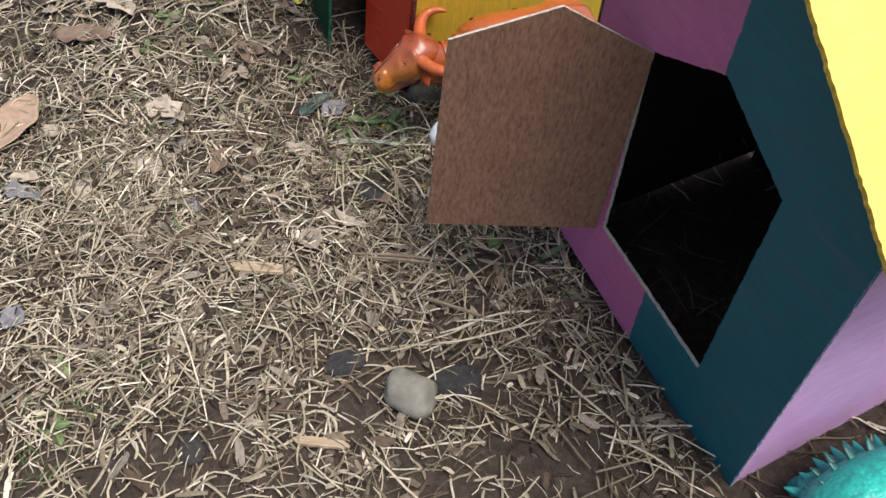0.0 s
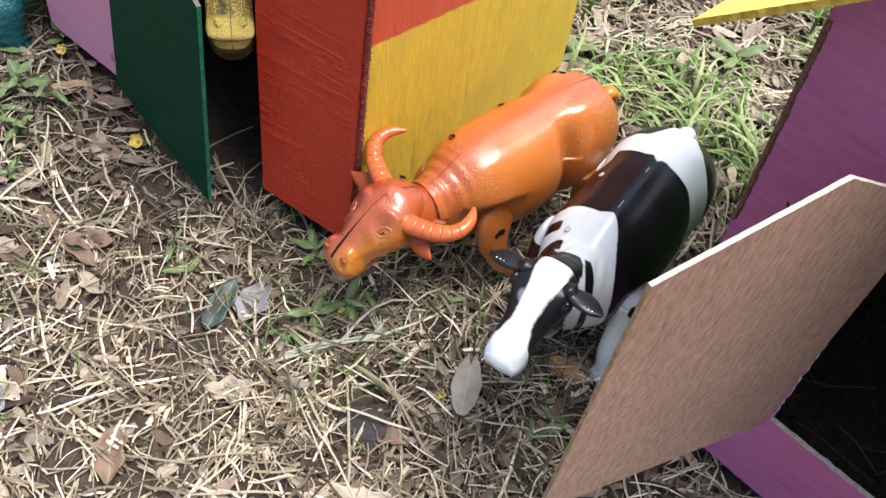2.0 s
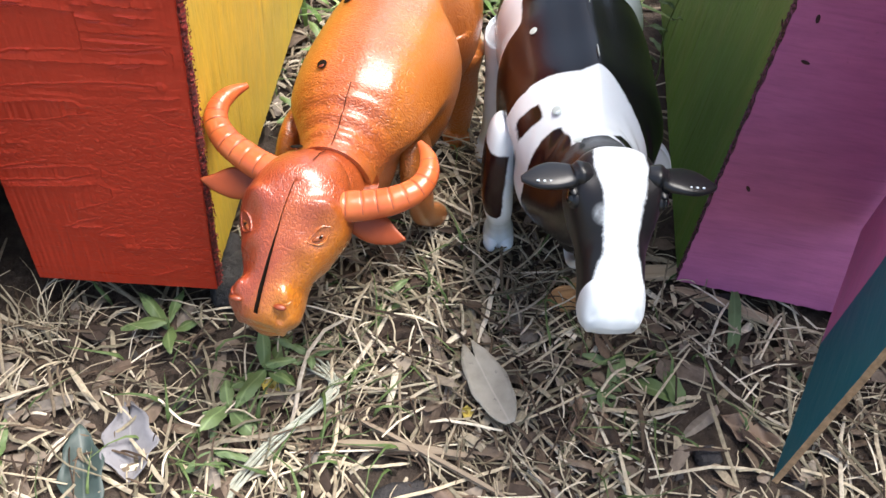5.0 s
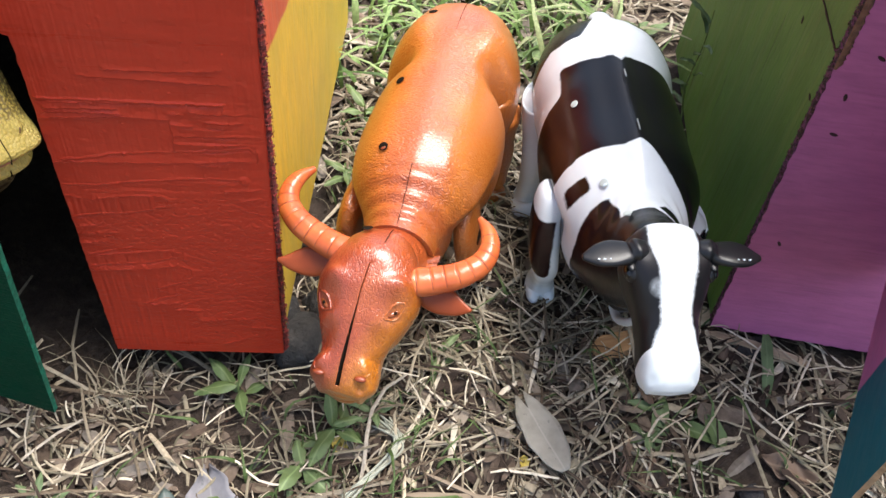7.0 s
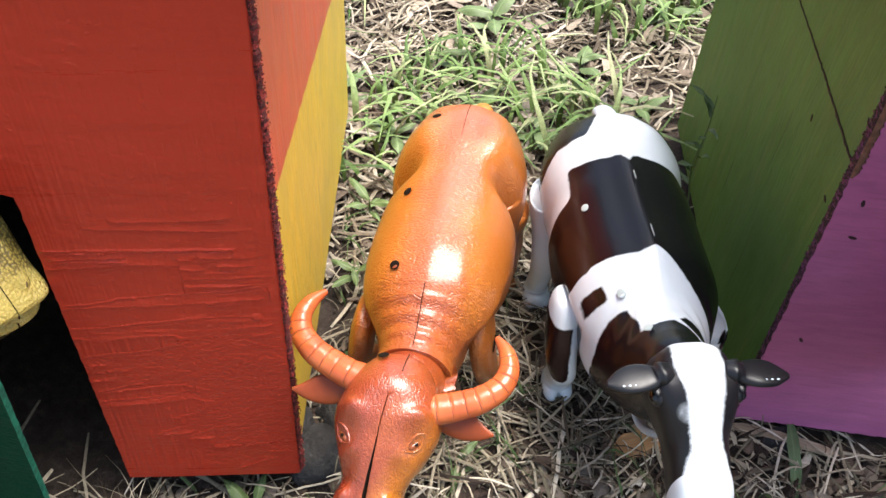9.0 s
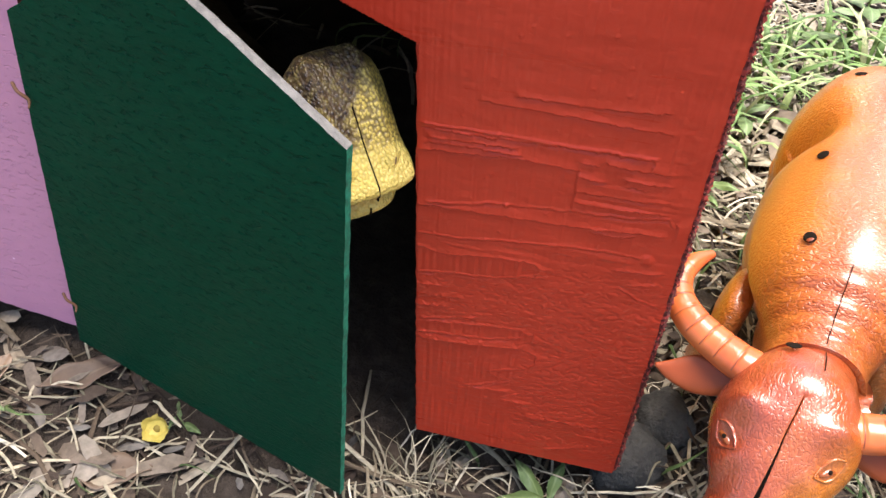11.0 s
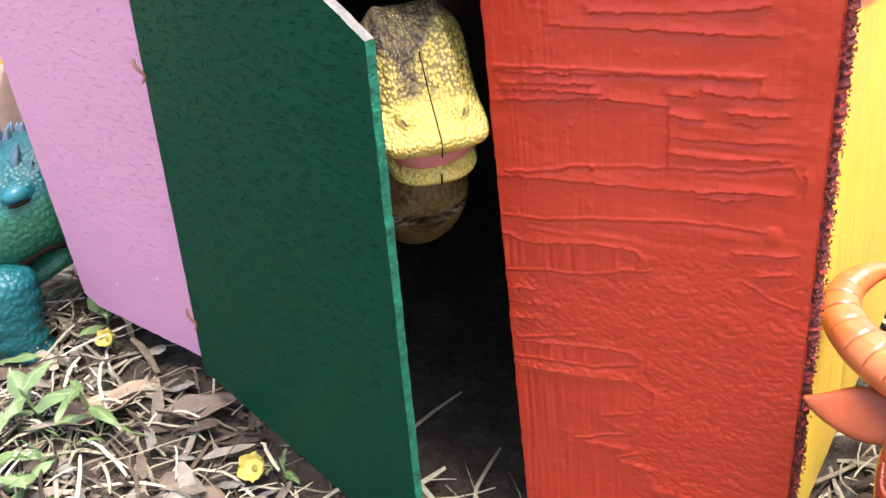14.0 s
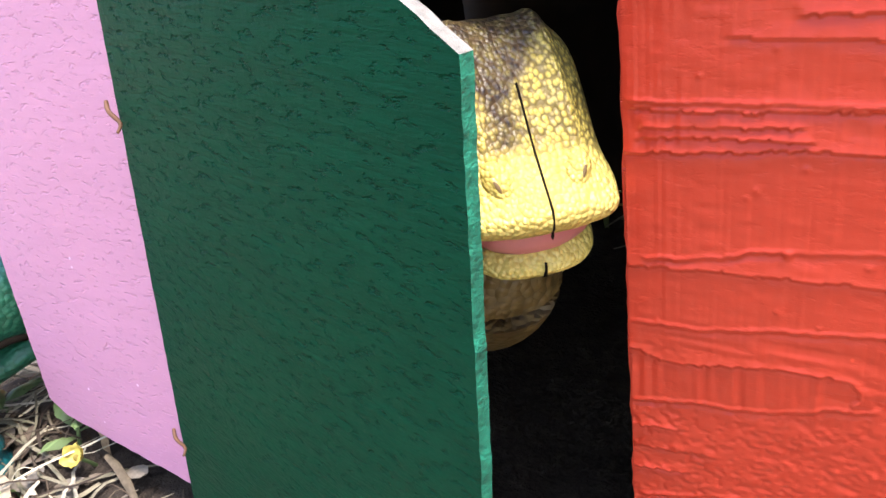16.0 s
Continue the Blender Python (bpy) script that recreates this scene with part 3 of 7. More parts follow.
def splintered_edge(house, x, z0, z1, mats, seed, out, deep=0.0060, side=1):
    """The frayed sawn edge of a plywood sheet: a ragged core with many small splinters and crumbs of paint."""
    bm = bmesh.new()
    rng = random.Random(seed)
    n = int((z1 - z0) / 0.0009)
    rows = []
    for i in range(n + 1):
        z = z0 + (z1 - z0) * i / n
        w = out * rng.uniform(0.45, 0.8)
        rows.append([bm.verts.new((x - 0.0006 * side, 0.0006, z)), bm.verts.new((x + side * w * 0.5, 0.0004 + rng.uniform(-0.0003, 0.0004), z)), bm.verts.new((x + side * w, deep * rng.uniform(0.3, 0.5), z)), bm.verts.new((x + side * w * 0.6, deep, z))])
    for a, b in zip(rows, rows[1:]):
        for j in range(3):
            bm.faces.new((a[j], a[j + 1], b[j + 1], b[j])).material_index = rng.choice((0, 0, 1))
    k = int((z1 - z0) / 0.00016)
    for i in range(k):
        z = z0 + (z1 - z0) * (i + rng.random()) / k
        f = rng.random()
        c = Vector((x + side * out * rng.uniform(0.0, 0.8) * (0.4 + 0.6 * min(1, f * 3)), deep * f, z))
        d = Vector((rng.uniform(-0.2, 0.9) * side, rng.uniform(-0.8, 0.4), rng.uniform(-1, 1))).normalized() * rng.uniform(0.0003, 0.0009)
        w = rng.uniform(0.00022, 0.0005)
        side_v = d.cross(Vector((0.3, 0.5, 0.7))).normalized() * w
        up_v = d.cross(side_v).normalized() * w
        ring = [bm.verts.new(c - d * 0.6 + side_v), bm.verts.new(c - d * 0.6 + up_v), bm.verts.new(c - d * 0.5 - side_v), bm.verts.new(c - d * 0.6 - up_v)]
        tip = bm.verts.new(c + d)
        m = rng.choice((0, 0, 1, 1, 1, 2))
        for j in range(4):
            bm.faces.new((ring[j], ring[(j + 1) % 4], tip)).material_index = m
    bmesh.ops.recalc_face_normals(bm, faces=bm.faces)
    return part("splintered_edge", bm, mats, house, "rough splintered plywood edge")


purple = purple_house()
E_DARK = plain("dark splinters", (0.040, 0.016, 0.014), 0.85, 0.6, 300, 0.8, 0.001)
E_WOOD = plain("brown splinters", (0.17, 0.085, 0.050), 0.85, 0.5, 300, 0.8, 0.001)
splintered_edge(purple, 0.0002, 0.002, 0.335, (E_DARK, plain("purple splinters", (0.15, 0.040, 0.09), 0.8, 0.5, 300), E_WOOD), 61, 0.0014, 0.0060, -1)
splintered_edge(purple, 0.3298, 0.002, 0.335, (plain("dark teal splinters", (0.012, 0.075, 0.095), 0.8, 0.6, 300), plain("pale blue splinters", (0.12, 0.30, 0.38), 0.8, 0.6, 300), plain("pink splinters", PINK, 0.8, 0.4, 300)), 62, 0.0007, 0.0020)
def worn_marks(house):
    """A split in the olive wall, chips of paint, and the bare strip where the purple front has split along its edge."""
    olive = next(o for o in house.children if "olive" in str(o.get("label", "")))
    rng = random.Random(71)
    bm = bmesh.new()
    rows = []
    for i in range(61):
        f = i / 60
        x, z = 0.110 + 0.152 * f, 0.2065 - 0.010 * f ** 1.6 + rng.gauss(0, 0.00022)
        w = (0.0002 + 0.0006 * f) * rng.uniform(0.6, 1.3)
        rows.append([bm.verts.new((x, y, z + k * w)) for k, y in ((1, -0.0002), (1, -0.0005), (-1, -0.0005), (-1, -0.0002))])
    for a, b in zip(rows, rows[1:]):
        for j in range(3):
            bm.faces.new((a[j], a[j + 1], b[j + 1], b[j]))
    bmesh.ops.recalc_face_normals(bm, faces=bm.faces)
    part("split", bm, E_DARK, olive, "dark split in the veneer")
    for host, spots in ((olive, ((0.205, 0.180, 70), (0.251, 0.168, 20), (0.253, 0.218, 40))), (next(o for o in house.children if o.name.startswith("front_wall")), ((0.0136, 0.164, 15), (0.015, 0.0835, 60), (0.017, 0.209, 30), (0.0105, 0.186, 80), (0.024, 0.232, 65)))):
        for x, z, a in spots:
            bm = bmesh.new()
            blob(bm, (x, -0.0001, z), (0.0022, 0.0004, 0.0009), 0, 12, pose(0, 0, 0, 0, a, 0))
            part("paint_chip", bm, E_DARK, host, "dark chip in the paint", True)
    bm = bmesh.new()
    rows = []
    for i in range(121):
        z = 0.2005 + 0.134 * i / 120
        w = 0.0027 + 0.0014 * noise.noise((z * 60, 0, 2)) + rng.uniform(-0.0005, 0.0005)
        w *= smoothstep(0.1995, 0.204, z) * 0.8 + 0.2
        rows.append([bm.verts.new(p) for p in ((-0.0004, -0.0002, z), (0.0002, -0.0006, z), (w * 0.55, -0.0008, z), (w, -0.0005, z), (w + 0.0004, 0.0, z))])
    for a, b in zip(rows, rows[1:]):
        for j in range(4):
            bm.faces.new((a[j], a[j + 1], b[j + 1], b[j])).material_index = 1 if j == 3 else 0
    bmesh.ops.recalc_face_normals(bm, faces=bm.faces)
    part("bare_strip", bm, (E_WOOD, E_DARK), house, "bare brown wood where the paint has split off")


worn_marks(purple)
red = red_house()
paint_layer(red)
splintered_edge(red, 0.3449, 0.002, 0.34, (plain("dark red splinters", (0.085, 0.014, 0.012), 0.85, 0.6, 300), plain("red splinters", (0.24, 0.026, 0.020), 0.7, 0.5, 300), E_WOOD), 63, 0.0036)

# ---------------------------------------------------------------- toy animals
def orange_plastic(name="orange moulded plastic", amount=1.0, face=True):
    """Glossy orange plastic with leathery wrinkles; redder on the right side of the face, golden on the left."""
    n = Nodes(name)
    v = n.tc.outputs["Object"]
    lines = n.math("ABSOLUTE", n.math("SUBTRACT", n.noise(520 if face else 620, 1, 0.5, n.coords((0.7, 1.3, 1.0) if face else (1.25, 0.55, 0.55)), 0.5), 0.5))
    creases = n.ramp(lines, [(0.0, 0.0), (0.07, 0.7), (0.16, 1.0)])
    tone = n.noise(22, 4, 0.55)
    c = n.ramp(tone, [(0.30, (0.21, 0.032, 0.011)), (0.50, (0.31, 0.058, 0.013)), (0.70, (0.38, 0.086, 0.016))] if face else [(0.30, (0.30, 0.056, 0.014)), (0.50, (0.43, 0.102, 0.017)), (0.70, (0.48, 0.140, 0.021))])
    if not face:
        # sprayed red brown along the spine and neck, golden on the flanks
        off = n.math("ABSOLUTE", n.math("ADD", n.math("ADD", n.axis(v, 1), 0.003), n.math("MULTIPLY", n.math("SUBTRACT", n.noise(26, 3), 0.5), 0.018)))
        c = n.mix(n.ramp(n.math("MULTIPLY", off, 40.0), [(0.15, 0.60), (0.55, 0.0)]), c, (0.40, 0.085, 0.026))
        c = n.mix(n.ramp(n.math("MULTIPLY", off, 40.0), [(0.45, 0.0), (0.95, 0.65)]), c, (0.48, 0.150, 0.017))
        front = n.ramp(n.math("MULTIPLY", n.axis(v, 0), 10.0), [(0.35, 0.0), (0.62, 0.65)])
        c = n.mix(n.math("MULTIPLY", front, n.ramp(n.noise(70, 4), [(0.35, 0.2), (0.6, 1.0)])), c, (0.33, 0.065, 0.016))
    if face:
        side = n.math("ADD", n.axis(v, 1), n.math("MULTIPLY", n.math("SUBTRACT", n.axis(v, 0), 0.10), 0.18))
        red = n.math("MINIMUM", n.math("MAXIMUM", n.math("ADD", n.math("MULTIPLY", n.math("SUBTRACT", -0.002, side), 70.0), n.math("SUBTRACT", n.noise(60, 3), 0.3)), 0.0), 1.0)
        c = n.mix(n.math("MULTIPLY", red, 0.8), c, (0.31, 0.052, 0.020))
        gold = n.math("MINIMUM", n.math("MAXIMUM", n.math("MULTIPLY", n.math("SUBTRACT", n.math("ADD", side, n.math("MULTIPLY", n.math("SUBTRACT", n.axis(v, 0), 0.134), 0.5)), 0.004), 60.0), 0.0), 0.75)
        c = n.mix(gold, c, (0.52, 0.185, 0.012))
    c = n.mix(n.math("MULTIPLY", n.math("SUBTRACT", 1.0, creases), 0.40 if face else 0.07), c, (0.20, 0.030, 0.007))
    h = n.math("ADD", creases, n.math("MULTIPLY", n.noise(900, 2), 0.15 if face else 0.04))
    if not face:
        # the skin is wrinkled over shoulders and hips, smoother along the flank
        far = n.math("ABSOLUTE", n.math("ADD", n.axis(v, 0), 0.012))
        h = n.math("MULTIPLY", h, n.ramp(far, [(0.012, 0.45), (0.050, 1.0)]))
    return n.done(c, n.ramp(tone, [(0.3, 0.24), (0.7, 0.34)] if face else [(0.3, 0.30), (0.7, 0.38)]), n.bump(h, 0.60 * amount, 0.0008), spec=0.6, coat=0.8 if face else 0.7)


def solid(name, col, rough=0.3, spec=0.5):
    n = Nodes(name)
    c = n.ramp(n.noise(90, 3), [(0.3, shade(col, 0.88)), (0.7, shade(col, 1.08))])
    return n.done(c, rough, n.bump(n.noise(240, 3), 0.08, 0.0006), spec=spec)


m_dark = solid("dark gap", (0.010, 0.007, 0.005), 0.9, 0.05)


def toy(name, bm, mats, cuts, label, group, place, patch=None):
    """A toy from one bmesh, cut into parts. cuts: (key, number of faces made so far, part's name, label); rows of one key make one part."""
    thing = empty(name, label, "toy animal", group)
    thing.matrix_basis = place
    bm.faces.ensure_lookup_table()
    found, at = {}, 0
    for key, end, part_name, part_label in cuts:
        found.setdefault(key, (part_name, part_label, []))[2].extend(bm.faces[at:end])
        at = end
    for part_name, part_label, faces in found.values():
        index, verts, polys, slots, used = {}, [], [], [], []
        for f in faces:
            row = []
            for v in f.verts:
                if v not in index:
                    index[v] = len(verts)
                    verts.append(v.co.copy())
                row.append(index[v])
            polys.append(row)
            if f.material_index not in used:
                used.append(f.material_index)
            slots.append(used.index(f.material_index))
        me = bpy.data.meshes.new(part_name)
        me.from_pydata(verts, [], polys)
        for k in used:
            me.materials.append(mats[k])
        me.polygons.foreach_set("material_index", slots)
        me.polygons.foreach_set("use_smooth", [True] * len(polys))
        if patch is not None:
            layer = me.attributes.new("patch", "FLOAT", "POINT")
            layer.data.foreach_set("value", [patch(part_name, v) for v in verts])
        ob = new(part_name, me)
        ob.parent = thing
        tagged(ob, part_label)
    bm.free()
    return thing


def hole(bm, x, y, size, dark, rim):
    """A round hole drawn on the upper skin at x, y: a flat disc for its shaded mouth, a small blob for its lit far
    wall.
    """
    bm.normal_update()
    f = max((f for f in bm.faces if abs(f.calc_center_median().x - x) < 0.003 and abs(f.calc_center_median().y - y) < 0.003), key=lambda f: f.calc_center_median().z)
    up = f.normal if f.normal.z > 0 else -f.normal
    turn = up.to_track_quat("Z", "Y").to_matrix().to_4x4()
    c = Vector((x, y, f.calc_center_median().z))
    blob(bm, c - up * 0.0002, (size, size * 0.92, 0.0004), dark, 18, turn)
    blob(bm, c + Vector((0.50, 0.1, 0)) * size - up * 0.0001, (size * 0.30, size * 0.55, 0.0004), rim, 10, turn)


def leg(bm, top, knee, foot, r0, r1, r2, mat=0, hoof=None, hoof_mat=None):
    top, knee, foot = Vector(top), Vector(knee), Vector(foot)
    rings = [(top + Vector((0, 0, r0 * 0.9)), r0 * 0.35, r0 * 0.45), (top + Vector((0, 0, r0 * 0.4)), r0 * 0.85, r0 * 1.1), (top, r0, r0 * 1.35),
             ((top + knee) / 2, r0 * 0.8, r0 * 1.0), (knee, r1, r1 * 1.15), ((knee * 0.5 + foot * 0.5), r1 * 0.85, r1 * 0.95), (foot + Vector((0, 0, 0.010)), r2 * 0.9, r2), (foot + Vector((0.002, 0, 0.004)), r2 * 1.15, r2 * 1.3), (foot + Vector((0.002, 0, 0.0)), r2 * 1.1, r2 * 1.25)]
    loft(bm, rings, 18, 34, mat, up=(1, 0, 0))


def toy_buffalo():
    bm = bmesh.new()
    g = lambda d, w: math.exp(-(d / w) ** 2)

    def muscle(p, f, a):
        s = abs(p.y)
        k = 1 + 0.05 * g(p.x - 0.050, 0.020) + 0.06 * g(p.x + 0.066, 0.020) - 0.25 * g(p.x + 0.038, 0.008) * smoothstep(0.015, 0.035, s)
        q = Vector((p.x, p.y * k - 0.002, p.z))
        # hollows in which the upper legs turn
        q.y -= math.copysign(min(0.014, s) * g(p.x - 0.037, 0.019) * smoothstep(0.114, 0.100, p.z) * smoothstep(0.010, 0.024, s), p.y)
        if p.z > 0.11:
            q.z += 0.0018 * g(p.y, 0.0090) * smoothstep(0.07, 0.05, p.x)
            # the back slopes in flat planes from the spine
            q.z += 0.0022 * g(s - 0.020, 0.011) * smoothstep(0.060, 0.035, p.x)
            # hip bones and withers
            q.z += 0.0035 * g(p.x + 0.062, 0.014) * g(s - 0.024, 0.010)
            q.z -= 0.0055 * g(p.x + 0.040, 0.008) * smoothstep(0.014, 0.030, s)
            q.z += 0.0014 * g(p.x - 0.050, 0.014) * g(s - 0.020, 0.010)
            # folds of skin towards the collar
            q.z += 0.0007 * math.sin((p.x - 0.052) * 760 + s * 60) * smoothstep(0.046, 0.056, p.x) * smoothstep(0.0785, 0.072, p.x)
        return q

    body = [((-0.1115, 0, 0.104), 0.005, 0.008), ((-0.109, 0, 0.103), 0.020, 0.025), ((-0.098, 0, 0.101), 0.033, 0.038), ((-0.072, 0, 0.099), 0.0385, 0.0465), ((-0.034, 0, 0.098), 0.0395, 0.046),
            ((0.006, 0, 0.098), 0.0410, 0.046), ((0.026, 0, 0.0985), 0.0392, 0.0460), ((0.040, 0, 0.0990), 0.0356, 0.0432), ((0.051, 0, 0.0992), 0.0305, 0.0390), ((0.061, 0, 0.0995), 0.0240, 0.0335), ((0.070, 0, 0.0998), 0.0203, 0.0298), ((0.0770, 0, 0.1000), 0.0204, 0.0282), ((0.0795, 0, 0.1000), 0.0205, 0.0280), ((0.0799, 0, 0.1000), 0.0165, 0.0240)]
    loft(bm, body, 112, 150, 5, 2.1, muscle)
    cuts = [("body", len(bm.faces), "body", "")]
    # neck turning in the collar
    loft(bm, [((0.0780, -0.002, 0.1000), 0.0166, 0.0238), ((0.0830, -0.002, 0.1000), 0.0166, 0.0238)], 40, 3, 1)
    neck = [((0.0822, -0.002, 0.1000), 0.0172, 0.0240), ((0.0832, -0.002, 0.1000), 0.0186, 0.0258), ((0.091, -0.003, 0.1030), 0.0192, 0.0262), ((0.100, -0.0045, 0.1075), 0.0195, 0.0255), ((0.108, -0.006, 0.108), 0.018, 0.020)]
    loft(bm, neck, 40, 24, 0)
    cuts.append(("neck", len(bm.faces), "neck", ""))

    mid = lambda x: -0.0062 - 0.09 * max(0.0, x - 0.11)

    def face(p, f, a):
        q = p.copy()
        o = p.y - mid(p.x)
        s = abs(o)
        if math.sin(a) > -0.25:
            q.z += 0.0022 * g(p.x - 0.106, 0.009) * g(s, 0.014)
            # brow and socket
            q.z += 0.0034 * g(p.x - 0.1175 + 0.35 * (s - 0.016), 0.0036) * g(s - 0.0165, 0.008)
            q.z -= 0.0032 * g(p.x - 0.1262, 0.0048) * g(s - 0.0165, 0.0062)
            q.z += 0.0016 * g(p.x - 0.1330, 0.0030) * g(s - 0.0130, 0.0060)
            # hollow cheeks, nasal bone, lips of the nostrils
            q.z -= 0.0036 * g(p.x - 0.1380, 0.0060) * g(s - 0.0135, 0.0055)
            q.z += 0.0014 * g(s, 0.006) * smoothstep(0.123, 0.135, p.x) * smoothstep(0.152, 0.144, p.x)
            q.z += 0.0034 * g(p.x - 0.1490, 0.0044) * g(s - 0.0110, 0.0038)
            q.z -= 0.0044 * g(p.x - 0.1548, 0.0018) * g(s - 0.0105, 0.0024)
        return q

    head = [((0.0890, -0.0050, 0.1110), 0.012, 0.014), ((0.0955, -0.0055, 0.1145), 0.0190, 0.0205), ((0.1020, -0.0060, 0.1155), 0.0226, 0.0232), ((0.1095, -0.0062, 0.1145), 0.0250, 0.0226), ((0.1180, -0.0070, 0.1105), 0.0244, 0.0200), ((0.1278, -0.0078, 0.1050), 0.0196, 0.0168),
            ((0.1365, -0.0086, 0.0988), 0.0152, 0.0148), ((0.1440, -0.0093, 0.0940), 0.0164, 0.0138), ((0.1505, -0.0098, 0.0905), 0.0162, 0.0112), ((0.1550, -0.0102, 0.0885), 0.0104, 0.0072), ((0.1568, -0.0103, 0.0880), 0.003, 0.002)]
    made = loft(bm, head, 120, 130, 0, 2.25, face)
    # the gap between the two halves of the mould, opening towards the muzzle
    for r0, r1 in zip(made, made[1:]):
        x = r0[30].co.x
        if not 0.112 < x < 0.1562:
            continue
        w = 0.00016 + 0.0008 * smoothstep(0.121, 0.152, x)
        y0 = r0[30].co.y
        for d, k in ((1, w), (2, w + 0.0005), (3, w + 0.0022)):
            r0[30 + d].co.y, r0[30 - d].co.y = y0 - k, y0 + k
        for d in (-1, 0, 1):
            r0[30 + d].co.z -= 0.0055 if d == 0 else 0.0002
        for d in (-1, 0):
            for f in set(r0[30 + d].link_faces) & set(r0[31 + d].link_faces) & set(r1[30 + d].link_faces):
                f.material_index = 1
    skin = [v.co.copy() for r0 in made for v in r0[4:57]]

    def on_face(x, y, up=0.0):
        """The point of the face above x, y."""
        q = sorted(skin, key=lambda p: (p.x - x) ** 2 + (p.y - y) ** 2)[:4]
        return Vector((x, y, sum(p.z for p in q) / 4 + up))

    cuts.append(("head", len(bm.faces), "head", "head with a long moulding gap"))
    # lower jaw
    loft(bm, [((0.106, -0.006, 0.096), 0.013, 0.010), ((0.124, -0.0085, 0.088), 0.0130, 0.009), ((0.141, -0.0095, 0.0815), 0.0120, 0.007), ((0.150, -0.0100, 0.0785), 0.009, 0.0045), ((0.153, -0.0102, 0.078), 0.003, 0.002)], 24, 24, 0)
    cuts.append(("jaw", len(bm.faces), "lower_jaw", ""))
    for sgn in (-1, 1):
        nx, ny = 0.1520, mid(0.152) + sgn * 0.0100
        p = on_face(nx, ny)
        blob(bm, p + Vector((-0.0030, sgn * 0.0010, -0.0004)), (0.0030, 0.0030, 0.0006), 0, 16)
        blob(bm, p + Vector((0.0012, 0, -0.0007)), (0.0016, 0.0030, 0.0012), 7, 12)
        # eye between two lids
        cx, cy = 0.1258, mid(0.126) + sgn * 0.0168
        along, across = Vector((-0.0044, sgn * 0.0040, 0)), Vector((0.0014, sgn * 0.0014, 0))
        e = on_face(cx, cy, -0.0006)
        nrm = Vector((0.25, sgn * 0.55, 0.8)).normalized()
        turn = Matrix((tuple(along.normalized()), tuple(nrm.cross(along).normalized()), tuple(nrm))).transposed().to_4x4()
        cuts.append((("nostril", sgn), len(bm.faces), "nostril", ""))
        blob(bm, e, (0.0038, 0.0014, 0.0010), 2, 16, turn)
        blob(bm, e + nrm * 0.0007, (0.0010, 0.0008, 0.0007), 1, 12, turn)
        cuts.append((("eye", sgn), len(bm.faces), "eye", "dark brown painted eye"))
        for lid, size in ((-1.1, 0.0005), (1.1, 0.0004)):
            arc = []
            for i in range(7):
                f = i / 3 - 1
                q = Vector((cx, cy, 0)) + along * f * (1.0 if abs(lid) < 2 else 1.25) + across * lid * (1 - f * f) * 0.85
                arc.append((on_face(q.x, q.y, 0.0003), size * (1.15 - abs(f)) + 0.0002, size * (1.1 - abs(f)) + 0.0002))
            loft(bm, arc, 8, 20, 0)
            cuts.append((("eyelid", sgn, lid), len(bm.faces), "eyelid", ""))
        # thin pointed ear below the horn
        e0 = Vector((0.1035 + sgn * 0.003, -0.0065 + sgn * 0.018, 0.115))
        ear = lambda p, f, a: p - Vector((0.0030 * math.sin(math.pi * f) * max(0.0, math.sin(a)), 0, 0))
        loft(bm, [(e0, 0.0030, 0.0030), (e0 + Vector((0.000, sgn * 0.008, 0.000)), 0.0066, 0.0020), (e0 + Vector((0.001, sgn * 0.017, -0.001)), 0.0074, 0.0016), (e0 + Vector((0.003, sgn * 0.025, -0.001)), 0.0044, 0.0012), (e0 + Vector((0.004, sgn * 0.0315, 0.000)), 0.0006, 0.0008)], 16, 24, 6, up=(0.75, 0, 0.65))
        cuts.append((("ear", sgn), len(bm.faces), "ear", "red brown pointed ear"))
        # ridged horn sweeping out and back
        o, h = -0.0066, sgn * 0.0055
        pts = [(0.1035 + h, o + sgn * 0.010, 0.1235), (0.1028 + h, o + sgn * 0.0205, 0.1245), (0.0988 + h, o + sgn * 0.0320, 0.1255), (0.0944 + h, o + sgn * 0.0418, 0.1275), (0.0873 + h, o + sgn * 0.0495, 0.1295), (0.0788 + h, o + sgn * 0.0520, 0.1315), (0.0706 + h, o + sgn * 0.0497, 0.133), (0.0630 + h, o + sgn * 0.0440, 0.1335)]
        rad = [0.0076, 0.0074, 0.0070, 0.0065, 0.0058, 0.0050, 0.0039, 0.0015]

        def ridges(p, f, a):
            k = max(0.0, math.cos(f * 78)) ** 14 * smoothstep(0.95, 0.5, f) * max(0.0, math.sin(a)) ** 0.5
            return p - Vector((0, 0, 0.0006 * k))

        horn_made = loft(bm, [(p, r, r * 0.92) for p, r in zip(pts, rad)], 20, 190, 3, 2.0, ridges)
        for i, (r0, r1) in enumerate(zip(horn_made, horn_made[1:])):
            if math.cos((i + 0.5) / 190 * 78) > 0.975 and i < 165:
                for j in range(1, 9):
                    for f in set(r0[j].link_faces) & set(r0[j + 1].link_faces) & set(r1[j].link_faces):
                        f.material_index = 7
        cuts.append((("horn", sgn), len(bm.faces), "horn", "curved ridged horn"))
